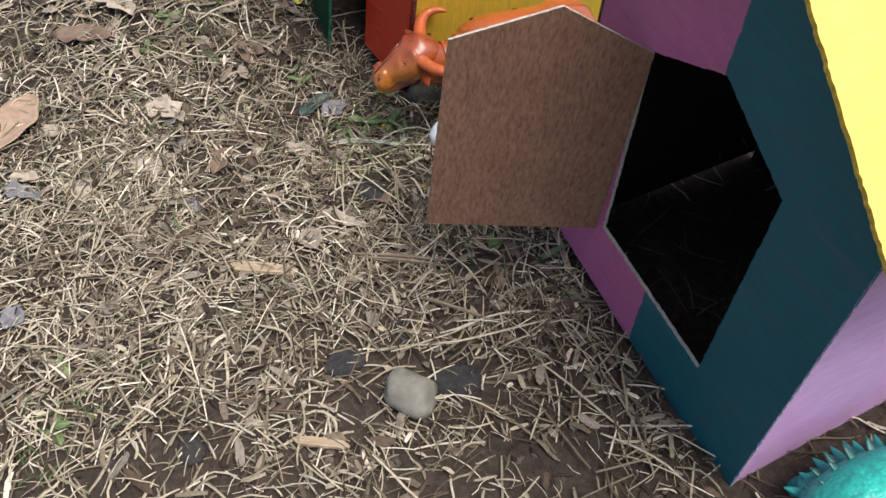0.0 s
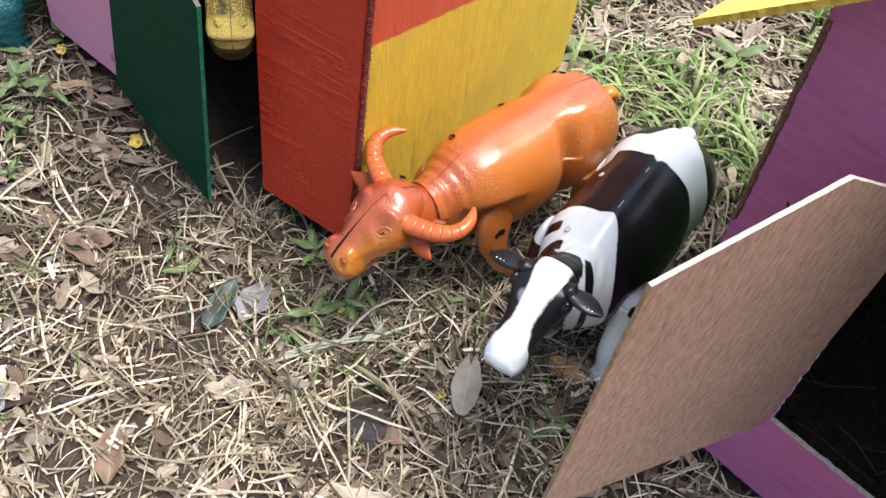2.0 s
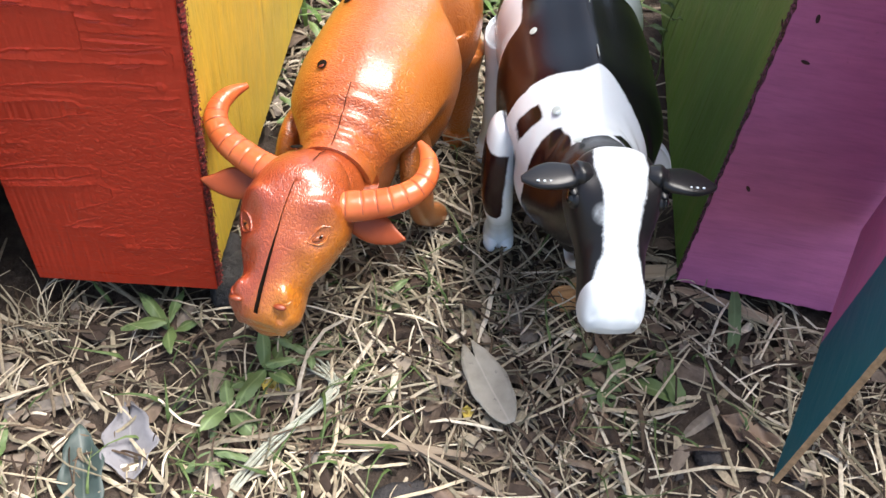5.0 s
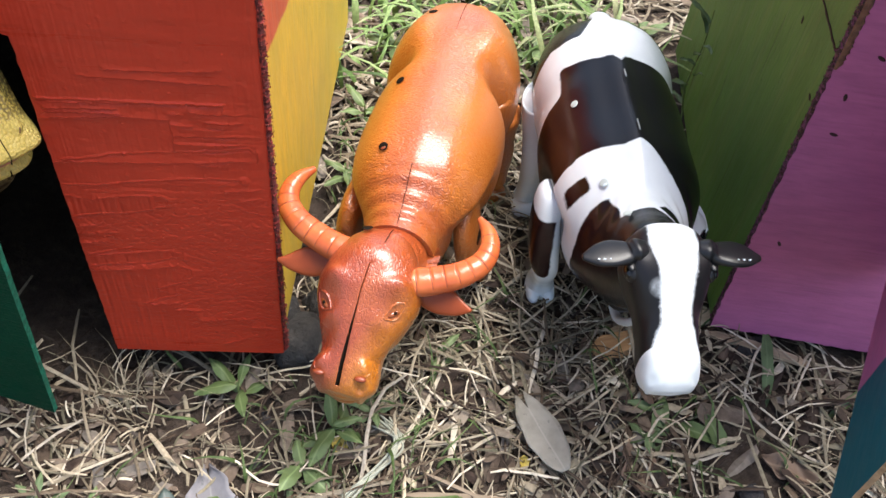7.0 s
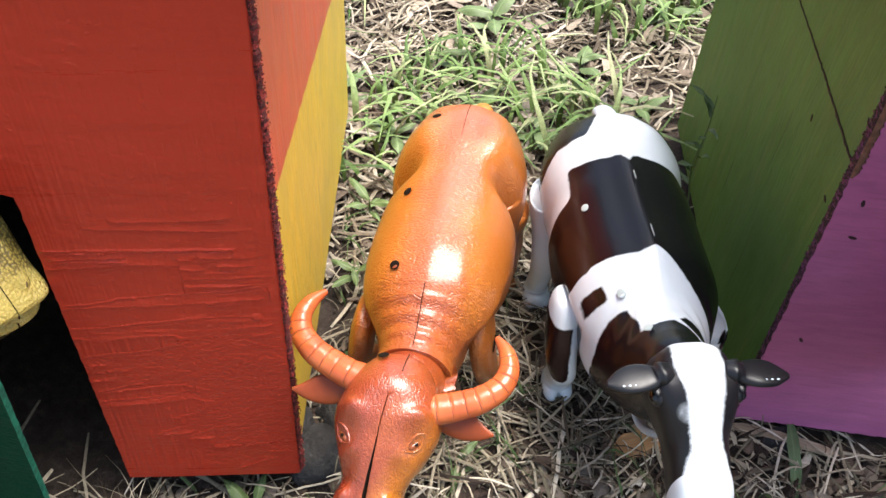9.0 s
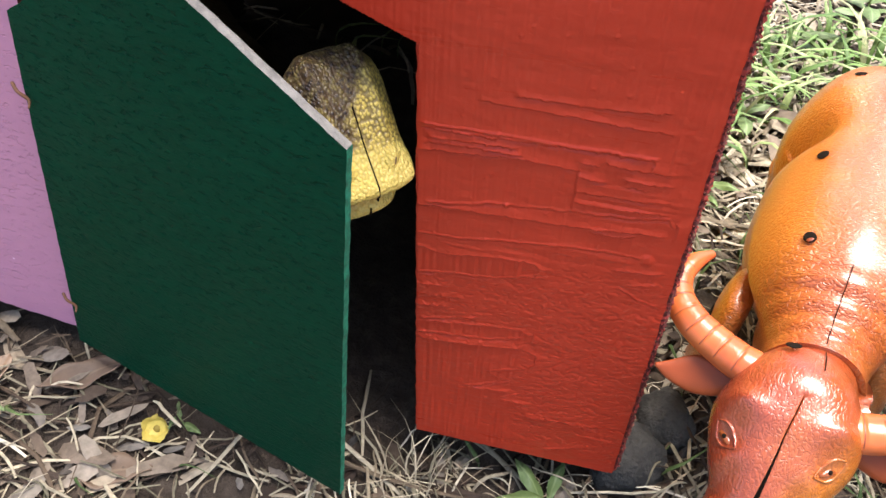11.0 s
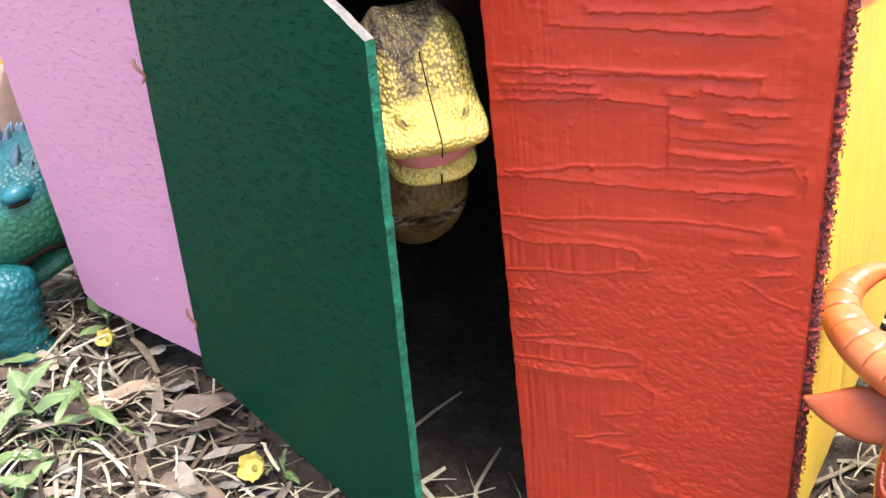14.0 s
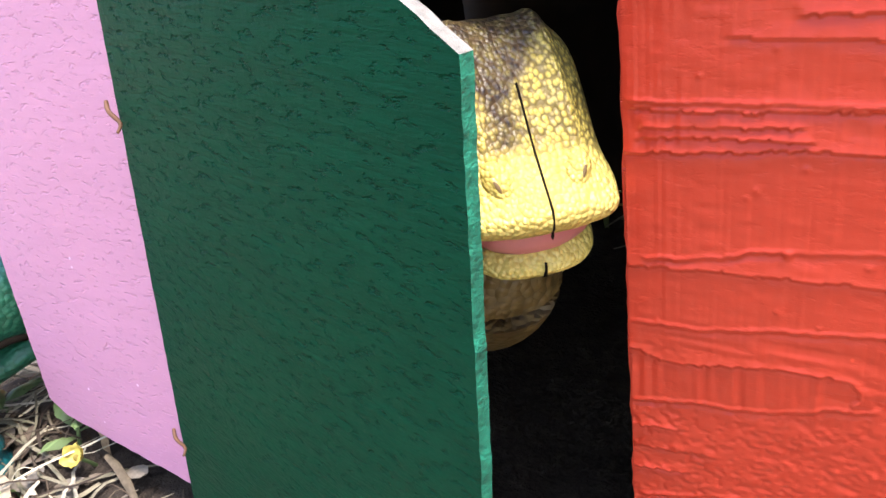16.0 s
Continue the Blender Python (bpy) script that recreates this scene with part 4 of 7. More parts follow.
    # seam along the spine
    for x0, x1 in ((-0.106, -0.058), (0.048, 0.078), (0.085, 0.100)):
        pts = []
        for i in range(9):
            x = x0 + (x1 - x0) * i / 8
            top = max((v.co.z for v in bm.verts if abs(v.co.x - x) < 0.0016 and abs(v.co.y + 0.002) < 0.004), default=0.13)
            pts.append(((x, -0.0022, top - 0.0001), 0.0002, 0.0002))
        loft(bm, pts, 6, 24, 1)
    # screw holes on the flank
    for x, y in ((0.040, -0.0195), (-0.014, -0.0245), (-0.076, -0.0200), (0.0905, -0.0135)):
        hole(bm, x, y, 0.0028, 1, 7)
    cuts.append(("body", len(bm.faces), "body", ""))
    # walking legs on pivots
    for i, (x, y, dx) in enumerate(((-0.068, 0.031, -0.006), (-0.072, -0.033, 0.008))):
        leg(bm, (x, y, 0.080), (x + dx * 0.6, y * 1.02, 0.045), (x + dx, y * 1.0, 0.002), 0.0115, 0.0095, 0.0085, 5)
        cuts.append((("leg", i), len(bm.faces), "leg", ""))
    for sgn in (-1, 1):
        o = Vector((0.006, 0.0052, 0.0)) if sgn < 0 else Vector((-0.004, -0.0030, -0.005))
        at = lambda x, y, z: (x + o.x, sgn * (y + o.y) - 0.001, z + o.z)
        loft(bm, [(at(0.033, 0.0275, 0.1045), 0.0030, 0.0060), (at(0.033, 0.029, 0.1005), 0.0056, 0.0130), (at(0.0345, 0.031, 0.088), 0.0068, 0.0170), (at(0.036, 0.033, 0.072), 0.0066, 0.0150), (at(0.034, 0.035, 0.056), 0.0066, 0.0105), (at(0.028, 0.036, 0.038), 0.0062, 0.0078),
                  (at(0.014, 0.037, 0.022), 0.0068, 0.0078), (at(0.004, 0.038, 0.008), 0.0085, 0.0090), (at(0.002, 0.038, 0.002), 0.0085, 0.0090)], 26, 46, 5, 2.5, up=(1, 0, 0))
        # pivot hole drawn on the leg: dark disc as its shade, blob as wall
        blob(bm, at(0.0356, 0.0386, 0.0805), (0.0056, 0.0010, 0.0046), 1, 18)
        blob(bm, at(0.0370, 0.0393, 0.0785), (0.0030, 0.0005, 0.0022), 7, 12)
        cuts.append((("leg", sgn + 10), len(bm.faces), "leg", "foreleg turning on a pivot"))
    # tail stub
    loft(bm, [((-0.104, 0.002, 0.114), 0.005, 0.005), ((-0.1130, 0.003, 0.1200), 0.0064, 0.0050), ((-0.1185, 0.004, 0.115), 0.0054, 0.0048), ((-0.1175, 0.005, 0.098), 0.003, 0.003), ((-0.116, 0.005, 0.083), 0.004, 0.004)], 14, 24, 4)
    cuts.append(("tail", len(bm.faces), "tail", ""))
    horn = Nodes("orange horn plastic")
    hc = horn.ramp(horn.noise(60, 3), [(0.3, (0.40, 0.074, 0.024)), (0.7, (0.52, 0.128, 0.036))])
    m_horn = horn.done(hc, 0.24, horn.bump(horn.noise(160, 3), 0.25, 0.0008), spec=0.5)
    # the ears' red brown is darkened, with their shade put into the colour
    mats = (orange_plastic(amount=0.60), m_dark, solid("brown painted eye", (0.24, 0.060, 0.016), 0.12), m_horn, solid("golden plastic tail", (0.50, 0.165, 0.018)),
            orange_plastic("orange body plastic", 1.0, False), solid("red brown plastic", (0.28, 0.055, 0.016), 0.35, 0.3), solid("shaded horn groove", (0.20, 0.035, 0.008), 0.4))
    return toy("toy_buffalo", bm, mats, cuts, "glossy orange plastic toy water buffalo with curved ridged horns", "farm animal toys",
               axes((0.085, 0.090, ground_z(0.085, 0.09) - 0.001), (-0.25, -0.97, 0), (0, 0, 1)))


def cow_hide():
    """White plastic with sprayed black patches; the mesh carries how far each point lies inside a patch."""
    n = Nodes("black and white plastic")
    att = n.tree.nodes.new("ShaderNodeAttribute")
    att.attribute_name = "patch"
    wob = n.math("MULTIPLY", n.math("SUBTRACT", n.noise(110, 3), 0.5), 0.0030)
    soft = n.math("MULTIPLY", n.math("SUBTRACT", n.noise(1400, 2), 0.5), 0.0012)
    d = n.math("ADD", att.outputs["Fac"], n.math("ADD", wob, soft))
    black = n.math("MINIMUM", n.math("MAXIMUM", n.math("ADD", n.math("MULTIPLY", d, 1100.0), 0.5), 0.0), 1.0)
    white = n.ramp(n.noise(60, 3), [(0.3, (0.61, 0.655, 0.675)), (0.7, (0.67, 0.71, 0.725))])
    side = n.math("ADD", n.axis(n.tc.outputs["Object"], 1), n.math("MULTIPLY", n.math("SUBTRACT", n.noise(30, 3), 0.5), 0.02))
    brown = n.math("MINIMUM", n.math("MAXIMUM", n.math("MULTIPLY", n.math("SUBTRACT", -0.018, side), 110.0), 0.0), 1.0)
    c = n.mix(black, white, n.mix(brown, (0.006, 0.006, 0.007), (0.014, 0.0036, 0.0042)))
    return n.done(c, 0.24, n.bump(n.noise(160, 3), 0.14, 0.0008), spec=n.axis(n.ramp(black, [(0.0, 0.45), (1.0, 0.30)]), 0))


def cow_face():
    """White blaze and muzzle between black cheeks, with sprayed edges."""
    n = Nodes("black and white face plastic")
    v = n.tc.outputs["Object"]
    wob = n.math("ADD", n.math("MULTIPLY", n.math("SUBTRACT", n.noise(120, 3), 0.5), 0.0040), n.math("MULTIPLY", n.math("SUBTRACT", n.noise(1400, 2), 0.5), 0.0016))
    side = n.math("ABSOLUTE", n.math("ADD", n.axis(v, 1), 0.0035))
    # half the blaze's width from the poll to the muzzle
    half = n.ramp(n.math("MULTIPLY", n.math("SUBTRACT", n.axis(v, 0), 0.10), 14.0), [(0.0, 0.0095), (0.24, 0.0100), (0.42, 0.0076), (0.56, 0.0060), (0.64, 0.0060), (0.76, 0.0100), (0.82, 0.06)])
    black = n.math("MULTIPLY", n.math("SUBTRACT", n.math("ADD", side, wob), half), 700.0)
    black = n.math("MINIMUM", n.math("MAXIMUM", black, 0.0), 1.0)
    under = n.math("MINIMUM", n.math("MAXIMUM", n.math("MULTIPLY", n.math("SUBTRACT", n.math("SUBTRACT", 0.222, n.axis(v, 2)), n.math("MULTIPLY", n.axis(v, 0), 0.70)), 400.0), 0.0), 1.0)
    under = n.math("MULTIPLY", under, n.math("MINIMUM", n.math("MAXIMUM", n.math("MULTIPLY", n.math("SUBTRACT", 0.150, n.axis(v, 0)), 400.0), 0.0), 1.0))
    black = n.math("MAXIMUM", black, under)
    fl = n.tree.nodes.new("ShaderNodeVectorMath")
    fl.operation = "DISTANCE"
    n.put(fl.inputs[0], v)
    fl.inputs[1].default_value = (0.1345, -0.0105, 0.1550)
    fleck = n.math("MINIMUM", n.math("MAXIMUM", n.math("MULTIPLY", n.math("SUBTRACT", 0.0054, fl.outputs["Value"]), 300.0), 0.0), 0.7)
    black = n.math("MULTIPLY", black, n.math("SUBTRACT", 1.0, n.math("MULTIPLY", fleck, n.noise(500, 2))))
    white = n.ramp(n.noise(60, 3), [(0.3, (0.61, 0.655, 0.675)), (0.7, (0.67, 0.71, 0.725))])
    c = n.mix(black, white, (0.012, 0.011, 0.012))
    return n.done(c, 0.34, n.bump(n.noise(160, 3), 0.10, 0.0008), spec=n.axis(n.ramp(black, [(0.0, 0.5), (1.0, 0.30)]), 0))


# the cow's black patches, seen from above: millimetres along and across
PATCHES = [
    ((-38, -29), (-36, -14), (-35, -3), (-29, 1), (-35, 7), (-32, 19), (-31, 31), (-24, 40), (-8, 60), (84, 60), (79, 34), (71, 25), (60, 18), (49, 12), (41, 7), (35, 1), (38, -10), (36, -24), (38, -34), (42, -60), (-10, -60), (-14, -40), (-18, -31)),
    ((-130, -60), (-130, -1), (-92, -1), (-78, -7), (-64, -13), (-57, -17), (-56, -26), (-58, -32), (-54, -38), (-50, -60)),
    ((-130, 60), (-130, 7), (-89, 7), (-75, 17), (-62, 27), (-52, 38), (-36, 60)),
    ((49, -36), (49, -27), (57, -26), (58, -35)),
    ((66, -26), (66, -18), (76, -15), (100, -18), (100, -60), (74, -60), (72, -32)),
    ((83, -20), (81, -12), (80, -6), (79, 0), (84, 5), (93, 9), (130, 14), (130, -28), (90, -28)),
    ((78, 3), (76, 7), (84, 15), (96, 22), (99, 17), (87, 8)),
]


def inside_by(loop, x, y):
    """How far the point lies inside the loop; negative outside."""
    best, within = 1.0, False
    for p, q in zip(loop, loop[1:] + loop[:1]):
        ex, ey = q[0] - p[0], q[1] - p[1]
        t = min(1.0, max(0.0, ((x - p[0]) * ex + (y - p[1]) * ey) / (ex * ex + ey * ey)))
        best = min(best, math.hypot(x - p[0] - t * ex, y - p[1] - t * ey))
        if (p[1] > y) != (q[1] > y) and x < ex * (y - p[1]) / ey + p[0]:
            within = not within
    return best if within else -best


def cow_patch(part_name, v):
    if part_name == "leg":
        if v.y < 0 and v.x > 0:
            return min(v.z - 0.060 + 0.3 * (v.y + 0.04), 0.098 - v.z, -0.0370 - v.y)
        if v.y > 0 and v.x > 0:
            return 0.007 - (v - Vector((0.062, 0.046, 0.098))).length
        return -0.01
    loops = [tuple((a / 1000, b / 1000) for a, b in loop) for loop in PATCHES]
    return min(max(inside_by(loop, v.x, v.y) for loop in loops), v.z - 0.064 + 0.25 * max(0.0, v.x - 0.07))


def toy_cow():
    bm = bmesh.new()
    g = lambda d, w: math.exp(-(d / w) ** 2)

    def muscle(p, f, a):
        k = 1 + 0.05 * g(p.x - 0.050, 0.02) + 0.05 * g(p.x + 0.060, 0.022) - 0.05 * g(p.x + 0.030, 0.010)
        q = Vector((p.x, p.y * k, p.z))
        s = abs(p.y)
        # hollows at the shoulders for the legs
        q.y -= math.copysign(min(0.006, s) * g(p.x - 0.045, 0.016) * smoothstep(0.116, 0.100, p.z) * smoothstep(0.010, 0.024, s), p.y)
        if p.z > 0.115:
            q.z += 0.0022 * g(p.y, 0.0065) * smoothstep(0.085, 0.04, p.x)
            q.z += 0.0030 * g(p.x + 0.058, 0.012) * g(s - 0.022, 0.009)
            q.z -= 0.0006 * g(s - 0.010, 0.005) * smoothstep(-0.05, -0.02, p.x) * smoothstep(0.05, 0.02, p.x)
            # folds of skin before the shoulder
            q.z += 0.0007 * math.sin((s - p.x * 0.55) * 700) * g(p.x - 0.074, 0.012) * smoothstep(0.004, 0.012, s)
        return q

    body = [((-0.0975, 0.003, 0.106), 0.006, 0.010), ((-0.0950, 0.003, 0.104), 0.022, 0.026), ((-0.0850, 0.003, 0.101), 0.0335, 0.036), ((-0.062, 0.003, 0.100), 0.0400, 0.0425), ((-0.028, 0.002, 0.099), 0.0412, 0.046), ((0.008, 0.001, 0.098), 0.0418, 0.047),
            ((0.040, 0, 0.101), 0.0398, 0.046), ((0.060, -0.001, 0.105), 0.0345, 0.041), ((0.078, -0.002, 0.112), 0.0262, 0.033), ((0.092, -0.003, 0.122), 0.0210, 0.0275), ((0.103, -0.004, 0.133), 0.0175, 0.022), ((0.1110, -0.004, 0.1405), 0.0150, 0.0185), ((0.1175, -0.004, 0.1465), 0.010, 0.012)]
    loft(bm, body, 100, 150, 0, 2.2, muscle)
    cuts = [("body", len(bm.faces), "body", "")]

    def face(p, f, a):
        q = p.copy()
        s = abs(p.y + 0.004)
        if math.sin(a) > -0.2:
            q.z += 0.0010 * g(s - 0.0062, 0.0024) * smoothstep(0.116, 0.130, p.x) * smoothstep(0.158, 0.148, p.x)
            q.z += 0.0018 * g(p.x - 0.1240, 0.0045) * g(s - 0.0170, 0.004)
            q.z -= 0.0026 * g(p.x - 0.1400, 0.0050) * g(s - 0.0130, 0.0045)
            q.z += 0.0020 * g(p.x - 0.1590, 0.0042) * g(s - 0.0100, 0.0036)
            q.z -= 0.0020 * g(p.x - 0.1650, 0.0016) * g(s - 0.0095, 0.0020)
            q.z -= 0.0010 * g(s, 0.0022) * smoothstep(0.154, 0.162, p.x)
        return q

    y = -0.004
    head = [((0.1025, y, 0.1570), 0.0080, 0.0060), ((0.1068, y, 0.1552), 0.0152, 0.0118), ((0.1125, y, 0.1512), 0.0182, 0.0154), ((0.1195, y, 0.1462), 0.0196, 0.0174), ((0.1280, y, 0.1404), 0.0172, 0.0164), ((0.1370, y, 0.1352), 0.0140, 0.0144),
            ((0.1456, y, 0.1300), 0.0130, 0.0134), ((0.1533, y, 0.1252), 0.0133, 0.0126), ((0.1605, y, 0.1206), 0.0128, 0.0108), ((0.1645, y, 0.1182), 0.0100, 0.0074), ((0.1660, y, 0.1174), 0.0050, 0.0040)]
    loft(bm, head, 90, 100, 5, 2.9, face)
    cuts.append(("head", len(bm.faces), "head", "black head with a white blaze and muzzle"))
    for sgn in (-1, 1):
        blob(bm, (0.1240, y + sgn * 0.0172, 0.1530), (0.0060, 0.0036, 0.0048), 1, 16)
        cuts.append(("head", len(bm.faces), "head", ""))
        blob(bm, (0.1255, y + sgn * 0.0190, 0.1538), (0.0036, 0.0020, 0.0028), 2, 14)
        cuts.append((("eye", sgn), len(bm.faces), "eye", "glossy black eye"))
        blob(bm, (0.1215, y + sgn * 0.0182, 0.1575), (0.0066, 0.0026, 0.0012), 1, 12)
        cuts.append(("head", len(bm.faces), "head", ""))
        # ear held out level, cupped, with a rim
        e0 = Vector((0.1180, y + sgn * 0.012, 0.1600))
        loft(bm, [(e0, 0.0042, 0.0042), (e0 + Vector((0.001, sgn * 0.004, 0.0002)), 0.0056, 0.0050), (e0 + Vector((0.0015, sgn * 0.006, 0.0002)), 0.0046, 0.0040), (e0 + Vector((0.0018, sgn * 0.0078, 0.000)), 0.0058, 0.0028), (e0 + Vector((0.0022, sgn * 0.0150, 0.000)), 0.0070, 0.0021), (e0 + Vector((0.0030, sgn * 0.0215, -0.0006)), 0.0056, 0.0018), (e0 + Vector((0.0036, sgn * 0.0275, -0.0012)), 0.0014, 0.0010)], 18, 40, 1, 2.4)
        for k in range(5):
            f = 0.2 + 0.17 * k
            blob(bm, (e0.x + 0.001 + 0.0050 * (1 - f * 0.3) + 0.002 * f, e0.y + sgn * (0.008 + 0.015 * f), e0.z + 0.0014), (0.0005, 0.0007, 0.0004), 3, 6)
        cuts.append((("ear", sgn), len(bm.faces), "ear", "black ear with a worn rim"))
    # dewlap and the pale fold of the chest
    loft(bm, [((0.106, y, 0.120), 0.004, 0.008), ((0.094, y, 0.098), 0.007, 0.012), ((0.074, -0.001, 0.072), 0.010, 0.011), ((0.050, 0, 0.060), 0.010, 0.008)], 20, 24, 0)
    loft(bm, [((0.120, y - 0.002, 0.112), 0.0016, 0.0016), ((0.106, y, 0.085), 0.0022, 0.0022), ((0.086, -0.002, 0.062), 0.0026, 0.0022), ((0.056, 0, 0.053), 0.0020, 0.0018)], 12, 20, 3)
    cuts.append(("body", len(bm.faces), "body", ""))
    # tail bun
    loft(bm, [((-0.080, 0.004, 0.128), 0.005, 0.005), ((-0.088, 0.004, 0.1285), 0.0066, 0.0042), ((-0.0955, 0.003, 0.126), 0.0064, 0.0046), ((-0.1005, 0.003, 0.118), 0.005, 0.005), ((-0.102, 0.002, 0.105), 0.004, 0.004), ((-0.102, 0.002, 0.088), 0.006, 0.006)], 16, 28, 3)
    cuts.append(("tail", len(bm.faces), "tail", "white tail lying on the rump"))
    for px, py in ((-0.004, -0.0265), (0.058, -0.0200), (0.0835, -0.0140)):
        hole(bm, px, py, 0.0025, 4, 3)
    # moulding seam on the spine
    for x0, x1 in ((-0.018, -0.012), (0.022, 0.030)):
        loft(bm, [((x0, 0.001, 0.1492), 0.0003, 0.0005), ((x1, 0.001, 0.1494), 0.0003, 0.0005)], 6, 4, 4)
    cuts.append(("body", len(bm.faces), "body", ""))
    # legs; the left foreleg is a flat arm turning at the shoulder
    for i, (top, knee, foot, s) in enumerate((((0.050, 0.036, 0.096), (0.062, 0.037, 0.050), (0.056, 0.038, 0.003), 1.0), ((-0.062, 0.032, 0.094), (-0.052, 0.031, 0.050), (-0.058, 0.031, 0.003), 1.1), ((-0.055, -0.034, 0.090), (-0.042, -0.033, 0.050), (-0.050, -0.033, 0.003), 1.0))):
        leg(bm, top, knee, foot, 0.0112 * s, 0.0086, 0.0086, 0)
        for sgn in (-1, 1):
            blob(bm, (foot[0] + 0.004, foot[1] + sgn * 0.0046, 0.005), (0.0096, 0.0050, 0.0066), 0, 14)
        cuts.append((("leg", i), len(bm.faces), "leg", ""))
    loft(bm, [((0.0330, -0.0370, 0.1080), 0.0046, 0.0060), ((0.0340, -0.0385, 0.1040), 0.0076, 0.0105), ((0.0390, -0.0395, 0.0910), 0.0090, 0.0130), ((0.0460, -0.0395, 0.0730), 0.0088, 0.0122), ((0.0490, -0.0375, 0.0600), 0.0078, 0.0098), ((0.0400, -0.0345, 0.0420), 0.0068, 0.0082), ((0.0290, -0.0315, 0.0220), 0.0074, 0.0080), ((0.0235, -0.0300, 0.0080), 0.0092, 0.0102), ((0.0235, -0.0300, 0.0010), 0.0092, 0.0102)], 26, 46, 0, 2.4, up=(1, 0, 0))
    for sgn in (-1, 1):
        blob(bm, (0.0280, -0.0300 + sgn * 0.0046, 0.005), (0.0096, 0.0050, 0.0066), 0, 14)
    cuts.append((("leg", 9), len(bm.faces), "leg", "white foreleg with a black patch"))
    mats = (cow_hide(), solid("black plastic", (0.010, 0.010, 0.011), 0.32, 0.35), solid("black glossy eye", (0.006, 0.006, 0.006), 0.08), solid("white plastic", (0.60, 0.66, 0.70)), solid("pale plug", (0.42, 0.47, 0.44), 0.4), cow_face())
    return toy("toy_cow", bm, mats, cuts, "black and white plastic toy dairy cow standing in straw", "farm animal toys",
               axes((0.187, 0.090, ground_z(0.187, 0.09) - 0.001), (0.0, -1, 0), (0, 0, 1)), cow_patch)


def scaly(name, base, top, pivot, rough=0.4, scale=420):
    """Scaled toy skin; the upper side darker. pivot: object-space z at which the dark back begins."""
    n = Nodes(name)
    cells = n.voronoi(scale)
    c = n.ramp(n.noise(40, 3), [(0.3, shade(base, 0.85)), (0.7, shade(base, 1.1))])
    up = n.math("MINIMUM", n.math("MAXIMUM", n.math("MULTIPLY", n.math("SUBTRACT", n.math("ADD", n.axis(n.tc.outputs["Object"], 2), n.math("MULTIPLY", n.math("SUBTRACT", n.noise(120, 3), 0.5), 0.02)), pivot), 120.0), 0.0), 1.0)
    c = n.mix(n.math("MULTIPLY", up, 0.85), c, top)
    c = n.mix(n.math("MULTIPLY", n.ramp(cells, [(0.35, 0.0), (0.75, 1.0)]), 0.35), c, shade(base, 0.35))
    low = n.bump(cells, 0.6, 0.0012)
    n.tree.nodes[-1].invert = True
    return n.done(c, rough, low, spec=0.45)


def lizard_skin():
    """Yellow scales with a dark band along the crown that fades on the snout; at the back its dark also stands for
    shade.
    """
    n = Nodes("yellow scaled plastic")
    v = n.tc.outputs["Object"]
    vec = n.coords((0.75, 1, 1))
    cells = n.voronoi(880, "F1", vec)
    c = n.ramp(n.noise(50, 3), [(0.3, (0.60, 0.43, 0.090)), (0.7, (0.72, 0.56, 0.15))])
    wob = n.math("MULTIPLY", n.math("SUBTRACT", n.noise(150, 3), 0.5), 0.007)
    side = n.math("ABSOLUTE", n.math("ADD", n.math("ADD", n.axis(v, 1), 0.0046), wob))
    # the band widens towards the crown, to paint in the shade of the house
    half = n.math("ADD", 0.0052, n.math("MULTIPLY", n.math("MAXIMUM", n.math("SUBTRACT", -0.022, n.axis(v, 0)), 0.0), 0.75))
    band = n.math("MINIMUM", n.math("MAXIMUM", n.math("MULTIPLY", n.math("SUBTRACT", half, side), 240.0), 0.0), 1.0)
    along = n.math("MINIMUM", n.math("MAXIMUM", n.math("MULTIPLY", n.math("SUBTRACT", -0.011, n.math("ADD", n.axis(v, 0), wob)), 260.0), 0.0), 1.0)
    high = n.math("MINIMUM", n.math("MAXIMUM", n.math("MULTIPLY", n.math("SUBTRACT", n.axis(v, 2), 0.008), 300.0), 0.0), 1.0)
    dark = n.math("MULTIPLY", n.math("MULTIPLY", band, along), high)
    c = n.mix(n.math("MULTIPLY", dark, n.ramp(n.noise(420, 2), [(0.35, 0.70), (0.6, 1.0)])), c, (0.030, 0.019, 0.018))
    # browner in the grooves between scales, more on the top of the head
    groove = n.ramp(cells, [(0.32, 0.0), (0.62, 1.0)])
    c = n.mix(n.math("MULTIPLY", groove, n.math("ADD", 0.16, n.math("MULTIPLY", n.math("MULTIPLY", high, along), 0.60))), c, (0.085, 0.048, 0.018))
    low = n.bump(cells, 0.7, 0.0011)
    n.tree.nodes[-1].invert = True
    return n.done(c, 0.40, low, spec=0.45)


